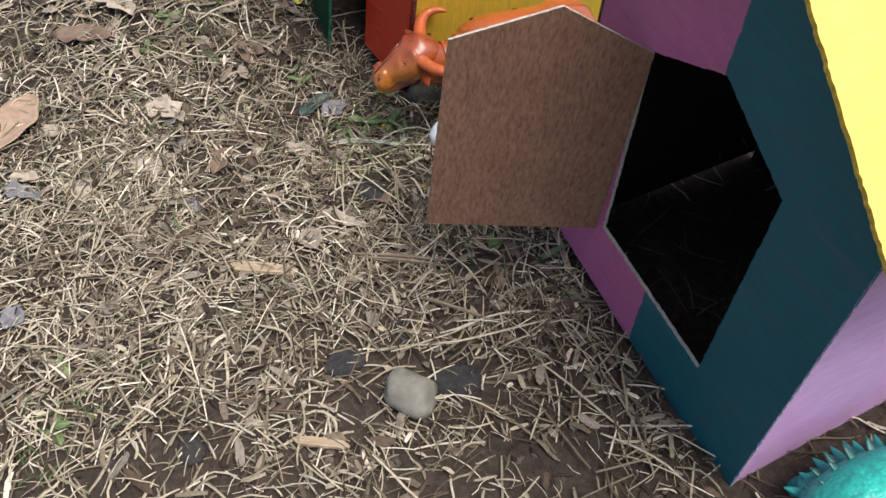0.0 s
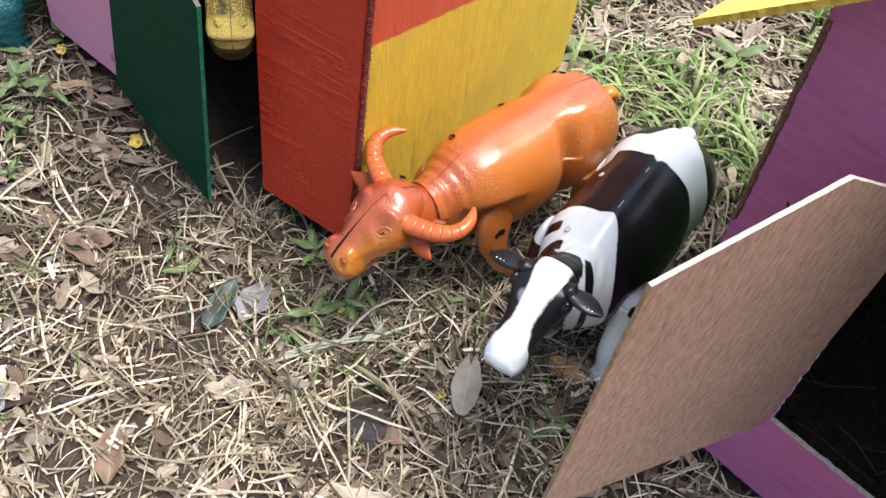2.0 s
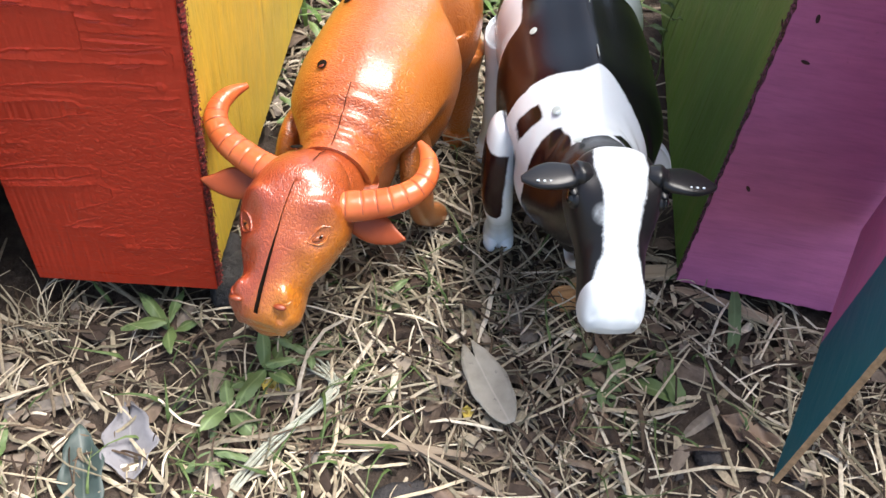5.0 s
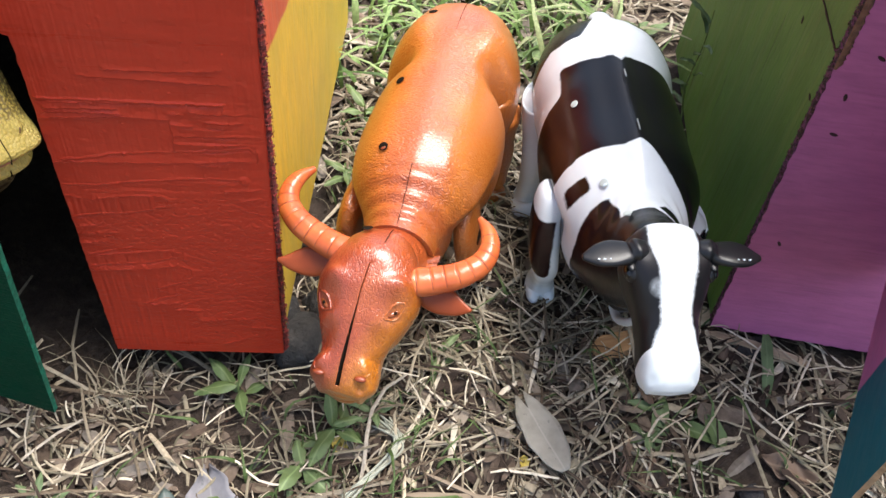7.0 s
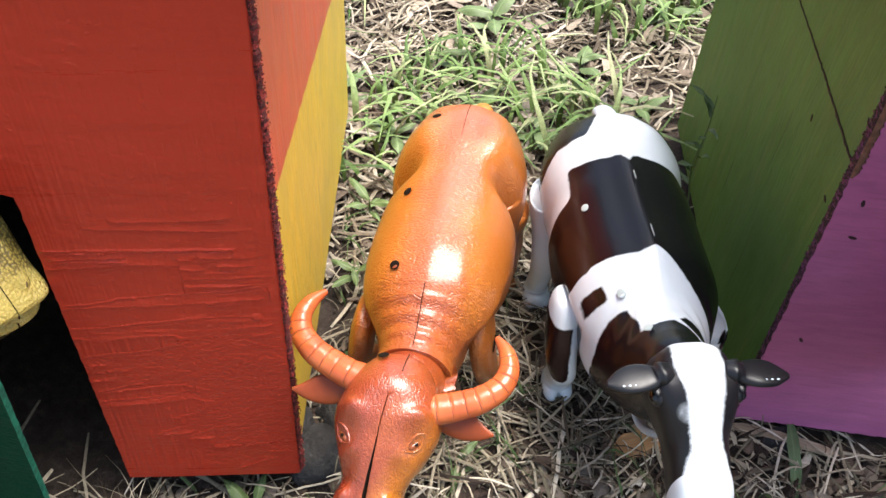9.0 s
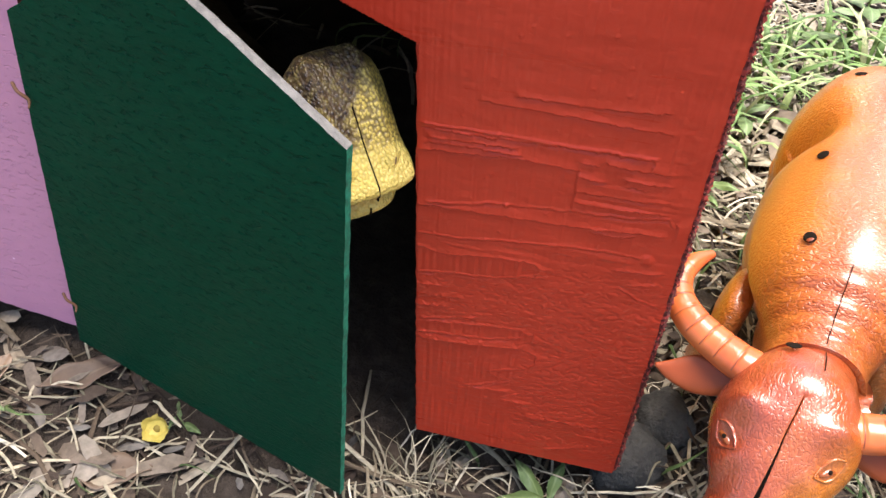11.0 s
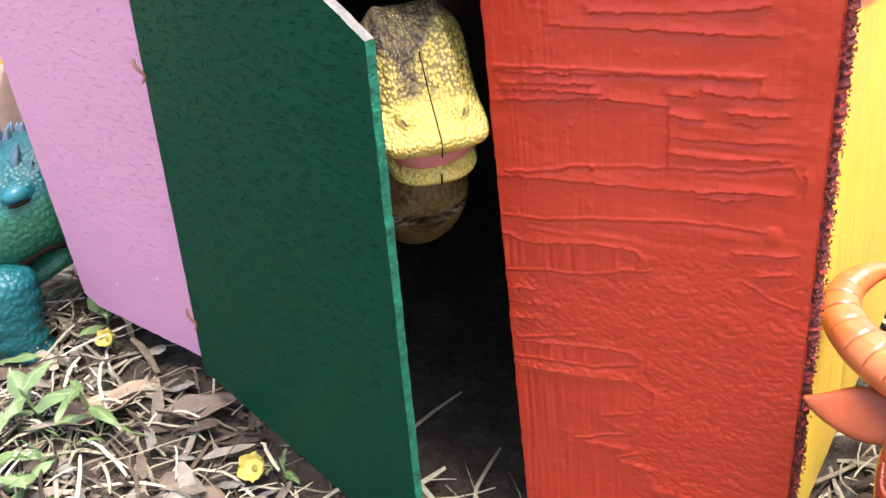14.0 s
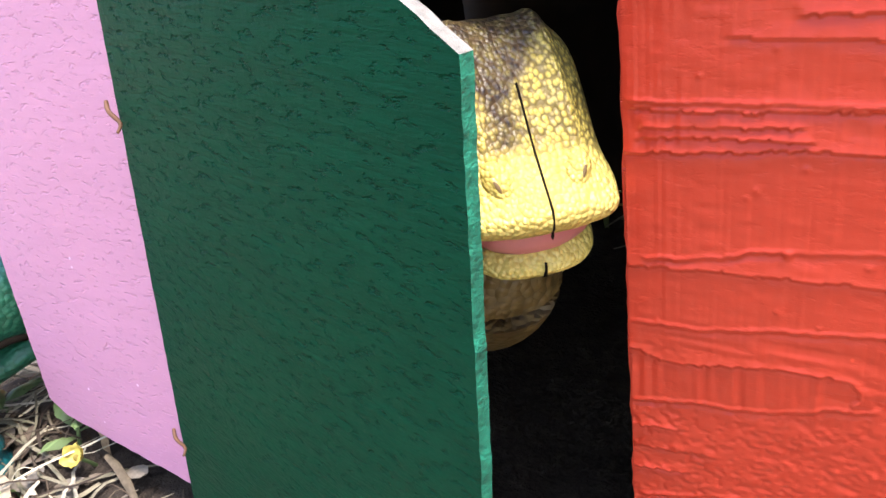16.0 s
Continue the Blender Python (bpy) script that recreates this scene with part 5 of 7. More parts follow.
def toy_lizard():
    """The yellow reptile looking out of the red house."""
    bm = bmesh.new()
    # local: x forward, z up, nose at the origin
    upper = [((-0.0475, 0, 0.0120), 0.010, 0.008), ((-0.0435, 0, 0.0132), 0.0140, 0.0105), ((-0.0375, 0, 0.0138), 0.0150, 0.0106), ((-0.0285, 0, 0.0122), 0.0146, 0.0092), ((-0.016, 0, 0.0086), 0.0140, 0.0066), ((-0.007, 0, 0.0066), 0.0146, 0.0052), ((-0.001, 0, 0.0056), 0.0130, 0.0040), ((0.001, 0, 0.0050), 0.0070, 0.0018)]

    def brow(p, f, a):
        q = p.copy()
        # the sides lean in above the lip, to a ridge along each side of the crown
        up = max(0.0, math.sin(a))
        q.y *= 1.16 - 0.40 * up ** 1.5
        if math.sin(a) > 0.2:
            q.z += 0.0024 * math.exp(-((abs(q.y) - 0.0095) / 0.0022) ** 2) * smoothstep(-0.006, -0.020, p.x)
            q.z -= 0.0014 * math.exp(-(p.y / 0.005) ** 2) * math.exp(-((p.x + 0.040) / 0.016) ** 2)
        return q

    snout = loft(bm, upper, 48, 60, 0, 2.9, brow)
    cuts = [("head", len(bm.faces), "head", "yellow scaled head with a dark crown")]
    jaw = [((-0.043, 0, 0.002), 0.0125, 0.006), ((-0.030, 0, -0.0030), 0.0138, 0.0046), ((-0.014, 0, -0.0068), 0.0148, 0.0034), ((-0.005, 0, -0.0086), 0.0138, 0.0030), ((-0.0005, 0, -0.0089), 0.0100, 0.0022), ((0.0010, 0, -0.0089), 0.0050, 0.0010)]
    loft(bm, jaw, 30, 30, 0, 2.2)
    cuts.append(("jaw", len(bm.faces), "lower_jaw", ""))
    loft(bm, [((-0.045, 0, 0.004), 0.0112, 0.006), ((-0.018, 0, -0.0012), 0.0136, 0.0056), ((-0.006, 0, -0.0028), 0.0126, 0.0054), ((-0.0028, 0, -0.0028), 0.006, 0.003)], 20, 16, 1)
    for sgn in (-1, 1):
        for k in range(5):
            blob(bm, (-0.005 - k * 0.005, sgn * (0.0085 + 0.0006 * k), -0.0015), (0.0012, 0.0012, 0.0026), 1, 8)
    cuts.append(("mouth", len(bm.faces), "mouth", "pink ribbed mouth"))
    for sgn in (-1, 1):
        blob(bm, (-0.0085, sgn * 0.0080, 0.0108), (0.0052, 0.0034, 0.0026), 5, 16, pose(0, 0, 0, 0, 30, -sgn * 25))
        blob(bm, (-0.0070, sgn * 0.0092, 0.0116), (0.0022, 0.0008, 0.0012), 6, 10, pose(0, 0, 0, 0, 30, -sgn * 25))
        blob(bm, (-0.0385, sgn * 0.0150, 0.0130), (0.0026, 0.0012, 0.0018), 3, 12)
    # crease between the mould halves, along the surface of the snout and down the lip and jaw
    tops = {}
    for ring in snout:
        v = max((w for w in ring if abs(w.co.y) < 0.0030), key=lambda w: w.co.z)
        tops[v.co.x] = v.co.z
    line = [((x, 0.0004, z + 0.00005), 0.00022, 0.0006) for x, z in sorted(tops.items()) if -0.026 < x < 0.0004]
    loft(bm, line + [((0.0016, 0.0004, 0.0066), 0.00022, 0.0006), ((0.0016, 0.0004, 0.0034), 0.00022, 0.0006)], 6, 60, 2)
    loft(bm, [((0.0006, 0.0006, -0.0062), 0.0003, 0.0006), ((0.0014, 0.0006, -0.0086), 0.0003, 0.0006), ((0.0000, 0.0006, -0.0108), 0.0003, 0.0006)], 6, 8, 2, up=(1, 0, 0))
    cuts.append(("head", len(bm.faces), "head", ""))
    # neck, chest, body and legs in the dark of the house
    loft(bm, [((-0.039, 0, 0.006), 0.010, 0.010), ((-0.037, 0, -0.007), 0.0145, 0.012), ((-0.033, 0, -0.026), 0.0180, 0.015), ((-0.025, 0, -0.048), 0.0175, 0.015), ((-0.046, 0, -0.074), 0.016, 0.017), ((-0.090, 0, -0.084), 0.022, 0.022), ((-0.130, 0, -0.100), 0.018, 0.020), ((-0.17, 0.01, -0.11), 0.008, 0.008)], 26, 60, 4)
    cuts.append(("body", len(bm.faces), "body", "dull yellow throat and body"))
    skin = lizard_skin()
    # darker copy of the yellow: the house's shade is put into this colour
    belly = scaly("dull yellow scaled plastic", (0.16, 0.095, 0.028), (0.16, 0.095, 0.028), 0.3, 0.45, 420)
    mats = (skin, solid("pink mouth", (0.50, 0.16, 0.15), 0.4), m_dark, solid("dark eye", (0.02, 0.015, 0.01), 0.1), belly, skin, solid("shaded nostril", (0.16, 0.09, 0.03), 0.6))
    # the head hangs forward and leans a little to one side
    return toy("toy_lizard", bm, mats, cuts, "yellow scaly toy reptile peering out of the red house", "", axes((-0.1006, 0.0008, 0.1798), (0.605, -0.65, -0.45), (0.0, -0.05, 1)) @ pose(0, 0, 0, -7, 0, 0))


def toy_teal_dinosaur():
    """Broad-headed teal reptile beside the pink wall."""
    bm = bmesh.new()

    def rough(p, f, a):
        return p * 1.0 + Vector((0, 0, 0.0012 * noise.noise(p * 160)))

    loft(bm, [((-0.14, 0, 0.045), 0.010, 0.010), ((-0.11, 0, 0.055), 0.026, 0.028), ((-0.06, 0, 0.062), 0.034, 0.036), ((-0.01, 0, 0.066), 0.034, 0.036), ((0.03, 0, 0.068), 0.030, 0.030)], 28, 36, 0)
    cuts = [("body", len(bm.faces), "body", "")]
    loft(bm, [((0.000, 0, 0.076), 0.026, 0.026), ((0.020, 0, 0.078), 0.036, 0.032), ((0.045, 0, 0.078), 0.0385, 0.031), ((0.066, 0, 0.072), 0.0345, 0.027), ((0.084, 0, 0.063), 0.026, 0.021), ((0.096, 0, 0.056), 0.014, 0.012), ((0.100, 0, 0.054), 0.004, 0.004)], 34, 44, 1, 2.3, rough)
    cuts.append(("head", len(bm.faces), "head", "green and teal scaled head"))
    loft(bm, [((0.02, 0, 0.050), 0.028, 0.012), ((0.05, 0, 0.046), 0.028, 0.010), ((0.080, 0, 0.038), 0.020, 0.008), ((0.092, 0, 0.035), 0.006, 0.004)], 22, 20, 1)
    cuts.append(("jaw", len(bm.faces), "lower_jaw", ""))
    for sgn in (-1, 1):
        # mouth line, eye, nostril
        loft(bm, [((0.036, sgn * 0.0345, 0.050), 0.0015, 0.0015), ((0.056, sgn * 0.0345, 0.0585), 0.0016, 0.0016), ((0.076, sgn * 0.0275, 0.054), 0.0016, 0.0016), ((0.094, sgn * 0.0125, 0.046), 0.0012, 0.0012)], 8, 20, 6)
        cuts.append(("head", len(bm.faces), "head", ""))
        blob(bm, (0.058, sgn * 0.0300, 0.0905), (0.0110, 0.0065, 0.0065), 0, 16)
        blob(bm, (0.061, sgn * 0.0335, 0.0915), (0.0070, 0.0042, 0.0042), 2, 14)
        blob(bm, (0.062, sgn * 0.0352, 0.0875), (0.0060, 0.0030, 0.0012), 6, 12)
        cuts.append((("eye", sgn), len(bm.faces), "eye", "bulging teal eye"))
        blob(bm, (0.085, sgn * 0.0165, 0.0765), (0.0042, 0.0034, 0.0030), 2, 12)
        cuts.append((("nostril", sgn), len(bm.faces), "nostril", ""))
        lean = 0.022 if sgn < 0 else 0.030
        folds = lambda p, f, a: p + Vector((0.0010 * math.sin(f * 62) * smoothstep(0.2, 0.4, f), 0, 0))
        loft(bm, [((0.083, sgn * lean, 0.0600), 0.0050, 0.0055), ((0.0838, sgn * lean, 0.0575), 0.0105, 0.0120), ((0.0850, sgn * lean, 0.0510), 0.0146, 0.0160), ((0.0875, sgn * lean, 0.0400), 0.0148, 0.0158), ((0.0895, sgn * lean, 0.0280), 0.0136, 0.0142), ((0.0890, sgn * lean, 0.0150), 0.0124, 0.0128), ((0.0880, sgn * lean, 0.0040), 0.0130, 0.0135), ((0.0880, sgn * lean, 0.0010), 0.0110, 0.0115)], 26, 44, 0, 2.2, folds, up=(1, 0, 0))
        cuts.append((("leg", sgn), len(bm.faces), "leg", "thick wrinkled foreleg"))
        leg(bm, (-0.07, sgn * 0.034, 0.045), (-0.065, sgn * 0.040, 0.026), (-0.07, sgn * 0.040, 0.001), 0.017, 0.012, 0.011, 0)
        cuts.append((("leg", sgn + 10), len(bm.faces), "leg", ""))
        for k in range(4):
            yy = sgn * lean + (k - 1.5) * 0.0066
            loft(bm, [((0.086, yy, 0.010), 0.0045, 0.005), ((0.098, yy * 1.04, 0.008), 0.0036, 0.004), ((0.105, yy * 1.06, 0.005), 0.0010, 0.0010)], 10, 8, 3)
            cuts.append((("toe", sgn, k), len(bm.faces), "toe", "bright teal toe"))
    # fringe of grey spines over the crown
    rng = random.Random(3)
    for i in range(60):
        x, y = rng.uniform(0.012, 0.055), rng.uniform(-0.027, 0.027)
        z = 0.078 + 0.031 * math.sqrt(max(0.05, 1 - (y / 0.039) ** 2)) - 0.003
        d = Vector((-0.35, y * 9, 0.8)).normalized() * rng.uniform(0.006, 0.011)
        b = Vector((x, y, z))
        loft(bm, [(b, 0.0030, 0.0024), (b + d * 0.6, 0.0020, 0.0016), (b + d, 0.0004, 0.0004)], 6, 4, 4, up=(1, 0, 0))
        cuts.append((("spine", i), len(bm.faces), "spine", ""))
    # leaf-shaped fins on the back
    for k, (fx, fy, tall) in enumerate(((0.030, -0.018, 0.052), (0.026, -0.046, 0.044), (0.020, 0.010, 0.048))):
        loft(bm, [((fx, fy, 0.094), 0.014, 0.002), ((fx - 0.006, fy - 0.002, 0.094 + tall * 0.40), 0.019, 0.002), ((fx - 0.012, fy - 0.003, 0.094 + tall * 0.78), 0.013, 0.002), ((fx - 0.016, fy - 0.004, 0.094 + tall), 0.003, 0.001)], 12, 18, 5, up=(0, 1, 0))
        cuts.append((("crest", k), len(bm.faces), "crest", "brown leaf-shaped fin"))
    loft(bm, [((-0.12, 0, 0.05), 0.018, 0.018), ((-0.17, 0.01, 0.03), 0.012, 0.012), ((-0.21, 0.02, 0.012), 0.005, 0.005)], 16, 16, 0)
    cuts.append(("tail", len(bm.faces), "tail", ""))
    teal = scaly("teal scaled plastic", (0.008, 0.110, 0.120), (0.008, 0.110, 0.120), 0.3, 0.42, 380)
    green = scaly("green and teal scaled plastic", (0.022, 0.135, 0.075), (0.008, 0.095, 0.115), 0.082, 0.42, 380)
    mats = (teal, green, solid("pale blue eye", (0.02, 0.16, 0.19), 0.35), solid("bright teal claws", (0.03, 0.34, 0.42), 0.35), solid("grey blue spines", (0.09, 0.125, 0.17), 0.45), plain("brown crest", (0.36, 0.23, 0.17), 0.6, 0.3, 80), m_dark)
    return toy("toy_dinosaur", bm, mats, cuts, "teal and green plastic toy dinosaur beside the pink wall", "", axes((-0.380, 0.074, ground_z(-0.40, 0.03) - 0.008), (-0.25, -0.97, 0), (0, 0, 1)))


def toy_spiny_dinosaur():
    """Turquoise reptile with a fringe of spikes, beside the pale pink wall."""
    bm = bmesh.new()
    loft(bm, [((-0.09, 0, 0.045), 0.01, 0.01), ((-0.07, 0, 0.05), 0.032, 0.032), ((-0.02, 0, 0.052), 0.042, 0.040), ((0.03, 0, 0.050), 0.036, 0.034), ((0.06, 0, 0.045), 0.022, 0.022), ((0.085, 0, 0.04), 0.016, 0.016), ((0.095, 0, 0.038), 0.006, 0.006)], 30, 40, 0)
    cuts = [("body", len(bm.faces), "body", "")]
    rng = random.Random(4)
    for ring, (rad, zz, m, k) in enumerate(((0.038, 0.074, 1, 20), (0.045, 0.064, 1, 24), (0.049, 0.050, 2, 26))):
        for i in range(k):
            a = 2 * math.pi * (i + 0.5 * (ring % 2)) / k
            c0 = Vector((math.cos(a) * rad * 1.45 - 0.01, math.sin(a) * rad * 0.85, zz - 0.008))
            d = Vector((math.cos(a), math.sin(a), 0.45 - 0.25 * ring)).normalized() * rng.uniform(0.014, 0.020)
            loft(bm, [(c0, 0.0052, 0.0022), (c0 + d * 0.55, 0.0042, 0.0016), (c0 + d, 0.0005, 0.0004)], 6, 4, m)
            cuts.append((("spike", ring, i), len(bm.faces), "spike", ""))
    for sgn in (-1, 1):
        for x in (-0.05, 0.04):
            leg(bm, (x, sgn * 0.034, 0.036), (x + 0.004, sgn * 0.042, 0.020), (x + 0.004, sgn * 0.044, 0.002), 0.012, 0.009, 0.009, 0)
            cuts.append((("leg", x, sgn), len(bm.faces), "leg", ""))
    skin = scaly("turquoise scaled plastic", (0.016, 0.32, 0.27), (0.03, 0.50, 0.40), 0.082, 0.4, 260)
    mats = (skin, solid("dark green spikes", (0.012, 0.10, 0.085), 0.4), solid("turquoise spikes", (0.02, 0.34, 0.30), 0.4))
    return toy("toy_dinosaur", bm, mats, cuts, "turquoise plastic toy dinosaur with a fringe of spikes", "", axes((0.672, 0.038, ground_z(0.672, 0.038) - 0.003), (0.25, 0.97, 0), (0, 0, 1)))


toy_buffalo()
toy_cow()
toy_lizard()
toy_teal_dinosaur()
toy_spiny_dinosaur()


# ---------------------------------------------------------------- ground litter
def pieces(name, count, place, length, width, cols, label, category, seed, lift=0.006, kink=0.25, seg=5, rough=0.75, upright=0.0, blunt=0.7):
    """Many dry or green blades in one mesh. place(rng) gives x, y. kink: how unevenly they bend. upright: how far standing blades lean."""
    rng = random.Random(seed)
    verts, faces = [], []
    for _ in range(count):
        x, y = place(rng)
        ang = rng.uniform(0, 2 * math.pi)
        ln = rng.uniform(*length) * rng.choice((0.6, 1.0, 1.0, 1.2))
        w = rng.uniform(*width)
        sweep = rng.gauss(0, kink)
        z0 = rng.uniform(0.0, lift) ** 1.0
        tilt = rng.gauss(0, 0.09)
        arch = rng.uniform(0, 0.4) * lift
        start = len(verts)
        px, py = x, y
        g0 = ground_z(x, y)
        for s in range(seg + 1):
            f = s / seg
            if upright:
                taper = w * (0.35 + 1.3 * f if f < 0.4 else 0.87 * (1.05 - f) / 0.65)
                lean = upright * f * f * 1.2
                qx, qy = x + math.cos(ang) * ln * f * lean, y + math.sin(ang) * ln * f * lean
                zz = g0 + ln * f * (1 - 0.45 * lean * f)
                ang += sweep / seg
            else:
                taper = w * (1.0 if 0 < s < seg else blunt)
                qx, qy = px, py
                g = ground_z(px, py)
                zz = max(g + 0.0004, g + z0 + tilt * ln * (f - 0.5) + arch * math.sin(f * math.pi))
                ang += sweep * 0.4 + rng.gauss(0, kink)
                px += math.cos(ang) * ln / seg
                py += math.sin(ang) * ln / seg
            nx, ny = -math.sin(ang) * taper / 2, math.cos(ang) * taper / 2
            verts.append((qx + nx, qy + ny, zz))
            verts.append((qx, qy, zz + min(taper * 0.45, 0.0010)))
            verts.append((qx - nx, qy - ny, zz))
        for s in range(seg):
            b = start + 3 * s
            faces.append((b, b + 3, b + 4, b + 1))
            faces.append((b + 1, b + 4, b + 5, b + 2))
    me = bpy.data.meshes.new(name)
    me.from_pydata(verts, [], faces)
    me.materials.append(litter(name + " colours", cols, rough))
    for p in me.polygons:
        p.use_smooth = True
    return tagged(new(name, me), label, category, kind="stuff")


def scraps(name, count, place, size, cols, label, category, seed, lift=0.004, thick=0.0006, rough=0.8, lumpy=False):
    """Torn flat scraps, or lumps, of uneven outline in one mesh."""
    rng = random.Random(seed)
    verts, faces = [], []
    for _ in range(count):
        x, y = place(rng)
        r = rng.uniform(*size)
        k = rng.randint(5, 8) if lumpy else rng.randint(9, 13)
        long = rng.uniform(1.0, 2.6)
        curl = 0 if lumpy else rng.uniform(-0.25, 0.45)
        a0 = rng.uniform(0, 2 * math.pi)
        tx, ty = rng.gauss(0, 0.22), rng.gauss(0, 0.22)
        z = ground_z(x, y) + rng.uniform(0.0, lift) + 0.0008
        ca, sa = math.cos(a0), math.sin(a0)
        start = len(verts)
        top = r * 0.55 if lumpy else thick + r * rng.uniform(0.0, 0.18)
        for i in range(k):
            a = 2 * math.pi * i / k
            rr = r * (rng.uniform(0.55, 1.1) if lumpy else rng.uniform(0.68, 1.06) * (0.80 + 0.20 * math.cos(2 * a)))
            u, v = rr * long * math.cos(a), rr * math.sin(a)
            verts.append((x + u * ca - v * sa, y + u * sa + v * ca, z + u * tx + v * ty + curl * abs(v) - (0.002 if lumpy else 0)))
        verts.append((x, y, z + top))
        c = len(verts) - 1
        if lumpy:
            for i in range(k):
                p, q = verts[start + i], verts[c]
                verts.append((p[0] * 0.45 + q[0] * 0.55, p[1] * 0.45 + q[1] * 0.55, z + top * rng.uniform(0.6, 1.0)))
            for i in range(k):
                j = (i + 1) % k
                faces.append((start + i, start + j, c + 1 + j, c + 1 + i))
                faces.append((c + 1 + i, c + 1 + j, c))
        else:
            for i in range(k):
                faces.append((start + i, start + (i + 1) % k, c))
    me = bpy.data.meshes.new(name)
    me.from_pydata(verts, [], faces)
    me.materials.append(litter(name + " colours", cols, rough, 250))
    return tagged(new(name, me), label, category, kind="stuff")


STRAW = [(0.024, 0.015, 0.010), (0.048, 0.031, 0.021), (0.095, 0.066, 0.043), (0.19, 0.150, 0.100), (0.50, 0.425, 0.30), (0.11, 0.098, 0.062), (0.25, 0.212, 0.145), (0.74, 0.655, 0.51)]
DRY = [(0.07, 0.052, 0.034), (0.15, 0.118, 0.080), (0.30, 0.255, 0.185), (0.46, 0.405, 0.325)]
GRASS = [(0.060, 0.110, 0.026), (0.11, 0.185, 0.048), (0.17, 0.26, 0.080), (0.25, 0.33, 0.13), (0.36, 0.36, 0.20)]
LEAF = [(0.035, 0.022, 0.016), (0.055, 0.038, 0.028), (0.12, 0.085, 0.060), (0.19, 0.147, 0.11), (0.27, 0.22, 0.17), (0.17, 0.15, 0.13), (0.31, 0.25, 0.18)]
SOIL = [(0.024, 0.018, 0.013), (0.055, 0.042, 0.032), (0.105, 0.082, 0.064), (0.060, 0.056, 0.054)]


def bare(x, y):
    """Patches where the soil shows."""
    for bx, by, r in ((0.10, -0.090, 0.034), (0.36, -0.16, 0.04), (0.28, -0.24, 0.035), (-0.05, -0.11, 0.03), (0.29, -0.40, 0.04), (0.10, -0.105, 0.03), (-0.02, -0.24, 0.04), (-0.2, -0.02, 0.05), (-0.047, -0.226, 0.035), (-0.052, -0.169, 0.022), (0.073, -0.202, 0.030), (0.271, -0.052, 0.035), (0.095, -0.102, 0.034)):
        if (x - bx) ** 2 + (y - by) ** 2 < r * r:
            return True
    return False


def indoors(x, y):
    return (-0.35 < x < 0.0 and 0.008 < y < 0.30) or (0.26 < x < 0.63 and 0.024 < y + 0.232 * (x - 0.262) < 0.335)


def near(rng):
    while True:
        x, y = rng.gauss(0.10, 0.28), rng.gauss(-0.12, 0.24)
        if (x > 0.20 and y < -0.08 and rng.random() < 0.5) or (x < 0.03 and -0.17 < y and rng.random() < 0.45):
            continue
        if indoors(x, y):
            continue
        if -0.75 < x < 0.95 and -0.75 < y < 0.7 and noise.noise((x * 14, y * 14, 7)) + 0.7 * noise.noise((x * 42, y * 42, 9)) > rng.uniform(-0.75, 0.35) and not (bare(x, y) and rng.random() < 0.85):
            return x, y


def far_back(rng):
    while True:
        x, y = (rng.gauss(0.2, 0.45), rng.gauss(0.7, 0.4)) if rng.random() < 0.35 else (rng.uniform(-0.03, 0.45), rng.uniform(0.18, 0.85))
        if not indoors(x, y):
            return x, y


def gap(rng):
    while True:
        x, y = rng.uniform(-0.15, 0.42), rng.uniform(-0.17, 0.12)
        if indoors(x, y):
            continue
        if noise.noise((x * 22, y * 22, 3)) + 0.6 * noise.noise((x * 48, y * 48, 9)) > rng.uniform(-0.7, 0.3) and not (bare(x, y) and rng.random() < 0.8):
            return x, y


def wide_area(rng):
    while True:
        x, y = rng.gauss(0.1, 0.75), rng.gauss(0.2, 0.75)
        if not indoors(x, y) and (not bare(x, y) or rng.random() < 0.3):
            return x, y


def open_ground(rng):
    while True:
        x, y = rng.gauss(-0.02, 0.26), rng.gauss(-0.42, 0.17)
        if y < -0.10 and noise.noise((x * 16, y * 16, 5)) + 0.7 * noise.noise((x * 42, y * 42, 9)) > rng.uniform(-0.75, 0.35):
            return x, y


def left_bed(rng):
    while True:
        x, y = rng.gauss(-0.26, 0.12), rng.gauss(-0.07, 0.09)
        if y < 0.0 or x < -0.36:
            return x, y


def green_back(rng):
    while True:
        x, y = rng.gauss(0.26, 0.25), 0.24 + abs(rng.gauss(0, 0.55))
        if indoors(x, y):
            continue
        if noise.noise((x * 7, y * 7, 2)) > 0.02 or (y > 0.55 and rng.random() < 0.5):
            return x, y


def green_near(rng):
    spots = ((0.05, -0.05, 0.04), (0.02, -0.06, 0.035), (0.10, 0.02, 0.05), (0.23, -0.04, 0.04), (-0.28, -0.10, 0.06), (0.035, 0.20, 0.04), (-0.32, -0.16, 0.08), (0.14, 0.24, 0.04), (-0.06, -0.22, 0.1), (0.22, -0.50, 0.04), (-0.2, -0.35, 0.12))
    while True:
        x, y, r = rng.choice(spots)
        x, y = rng.gauss(x, r), rng.gauss(y, r)
        if (x - 0.149) ** 2 + (y + 0.043) ** 2 > 0.0011 and not indoors(x, y):
            return x, y


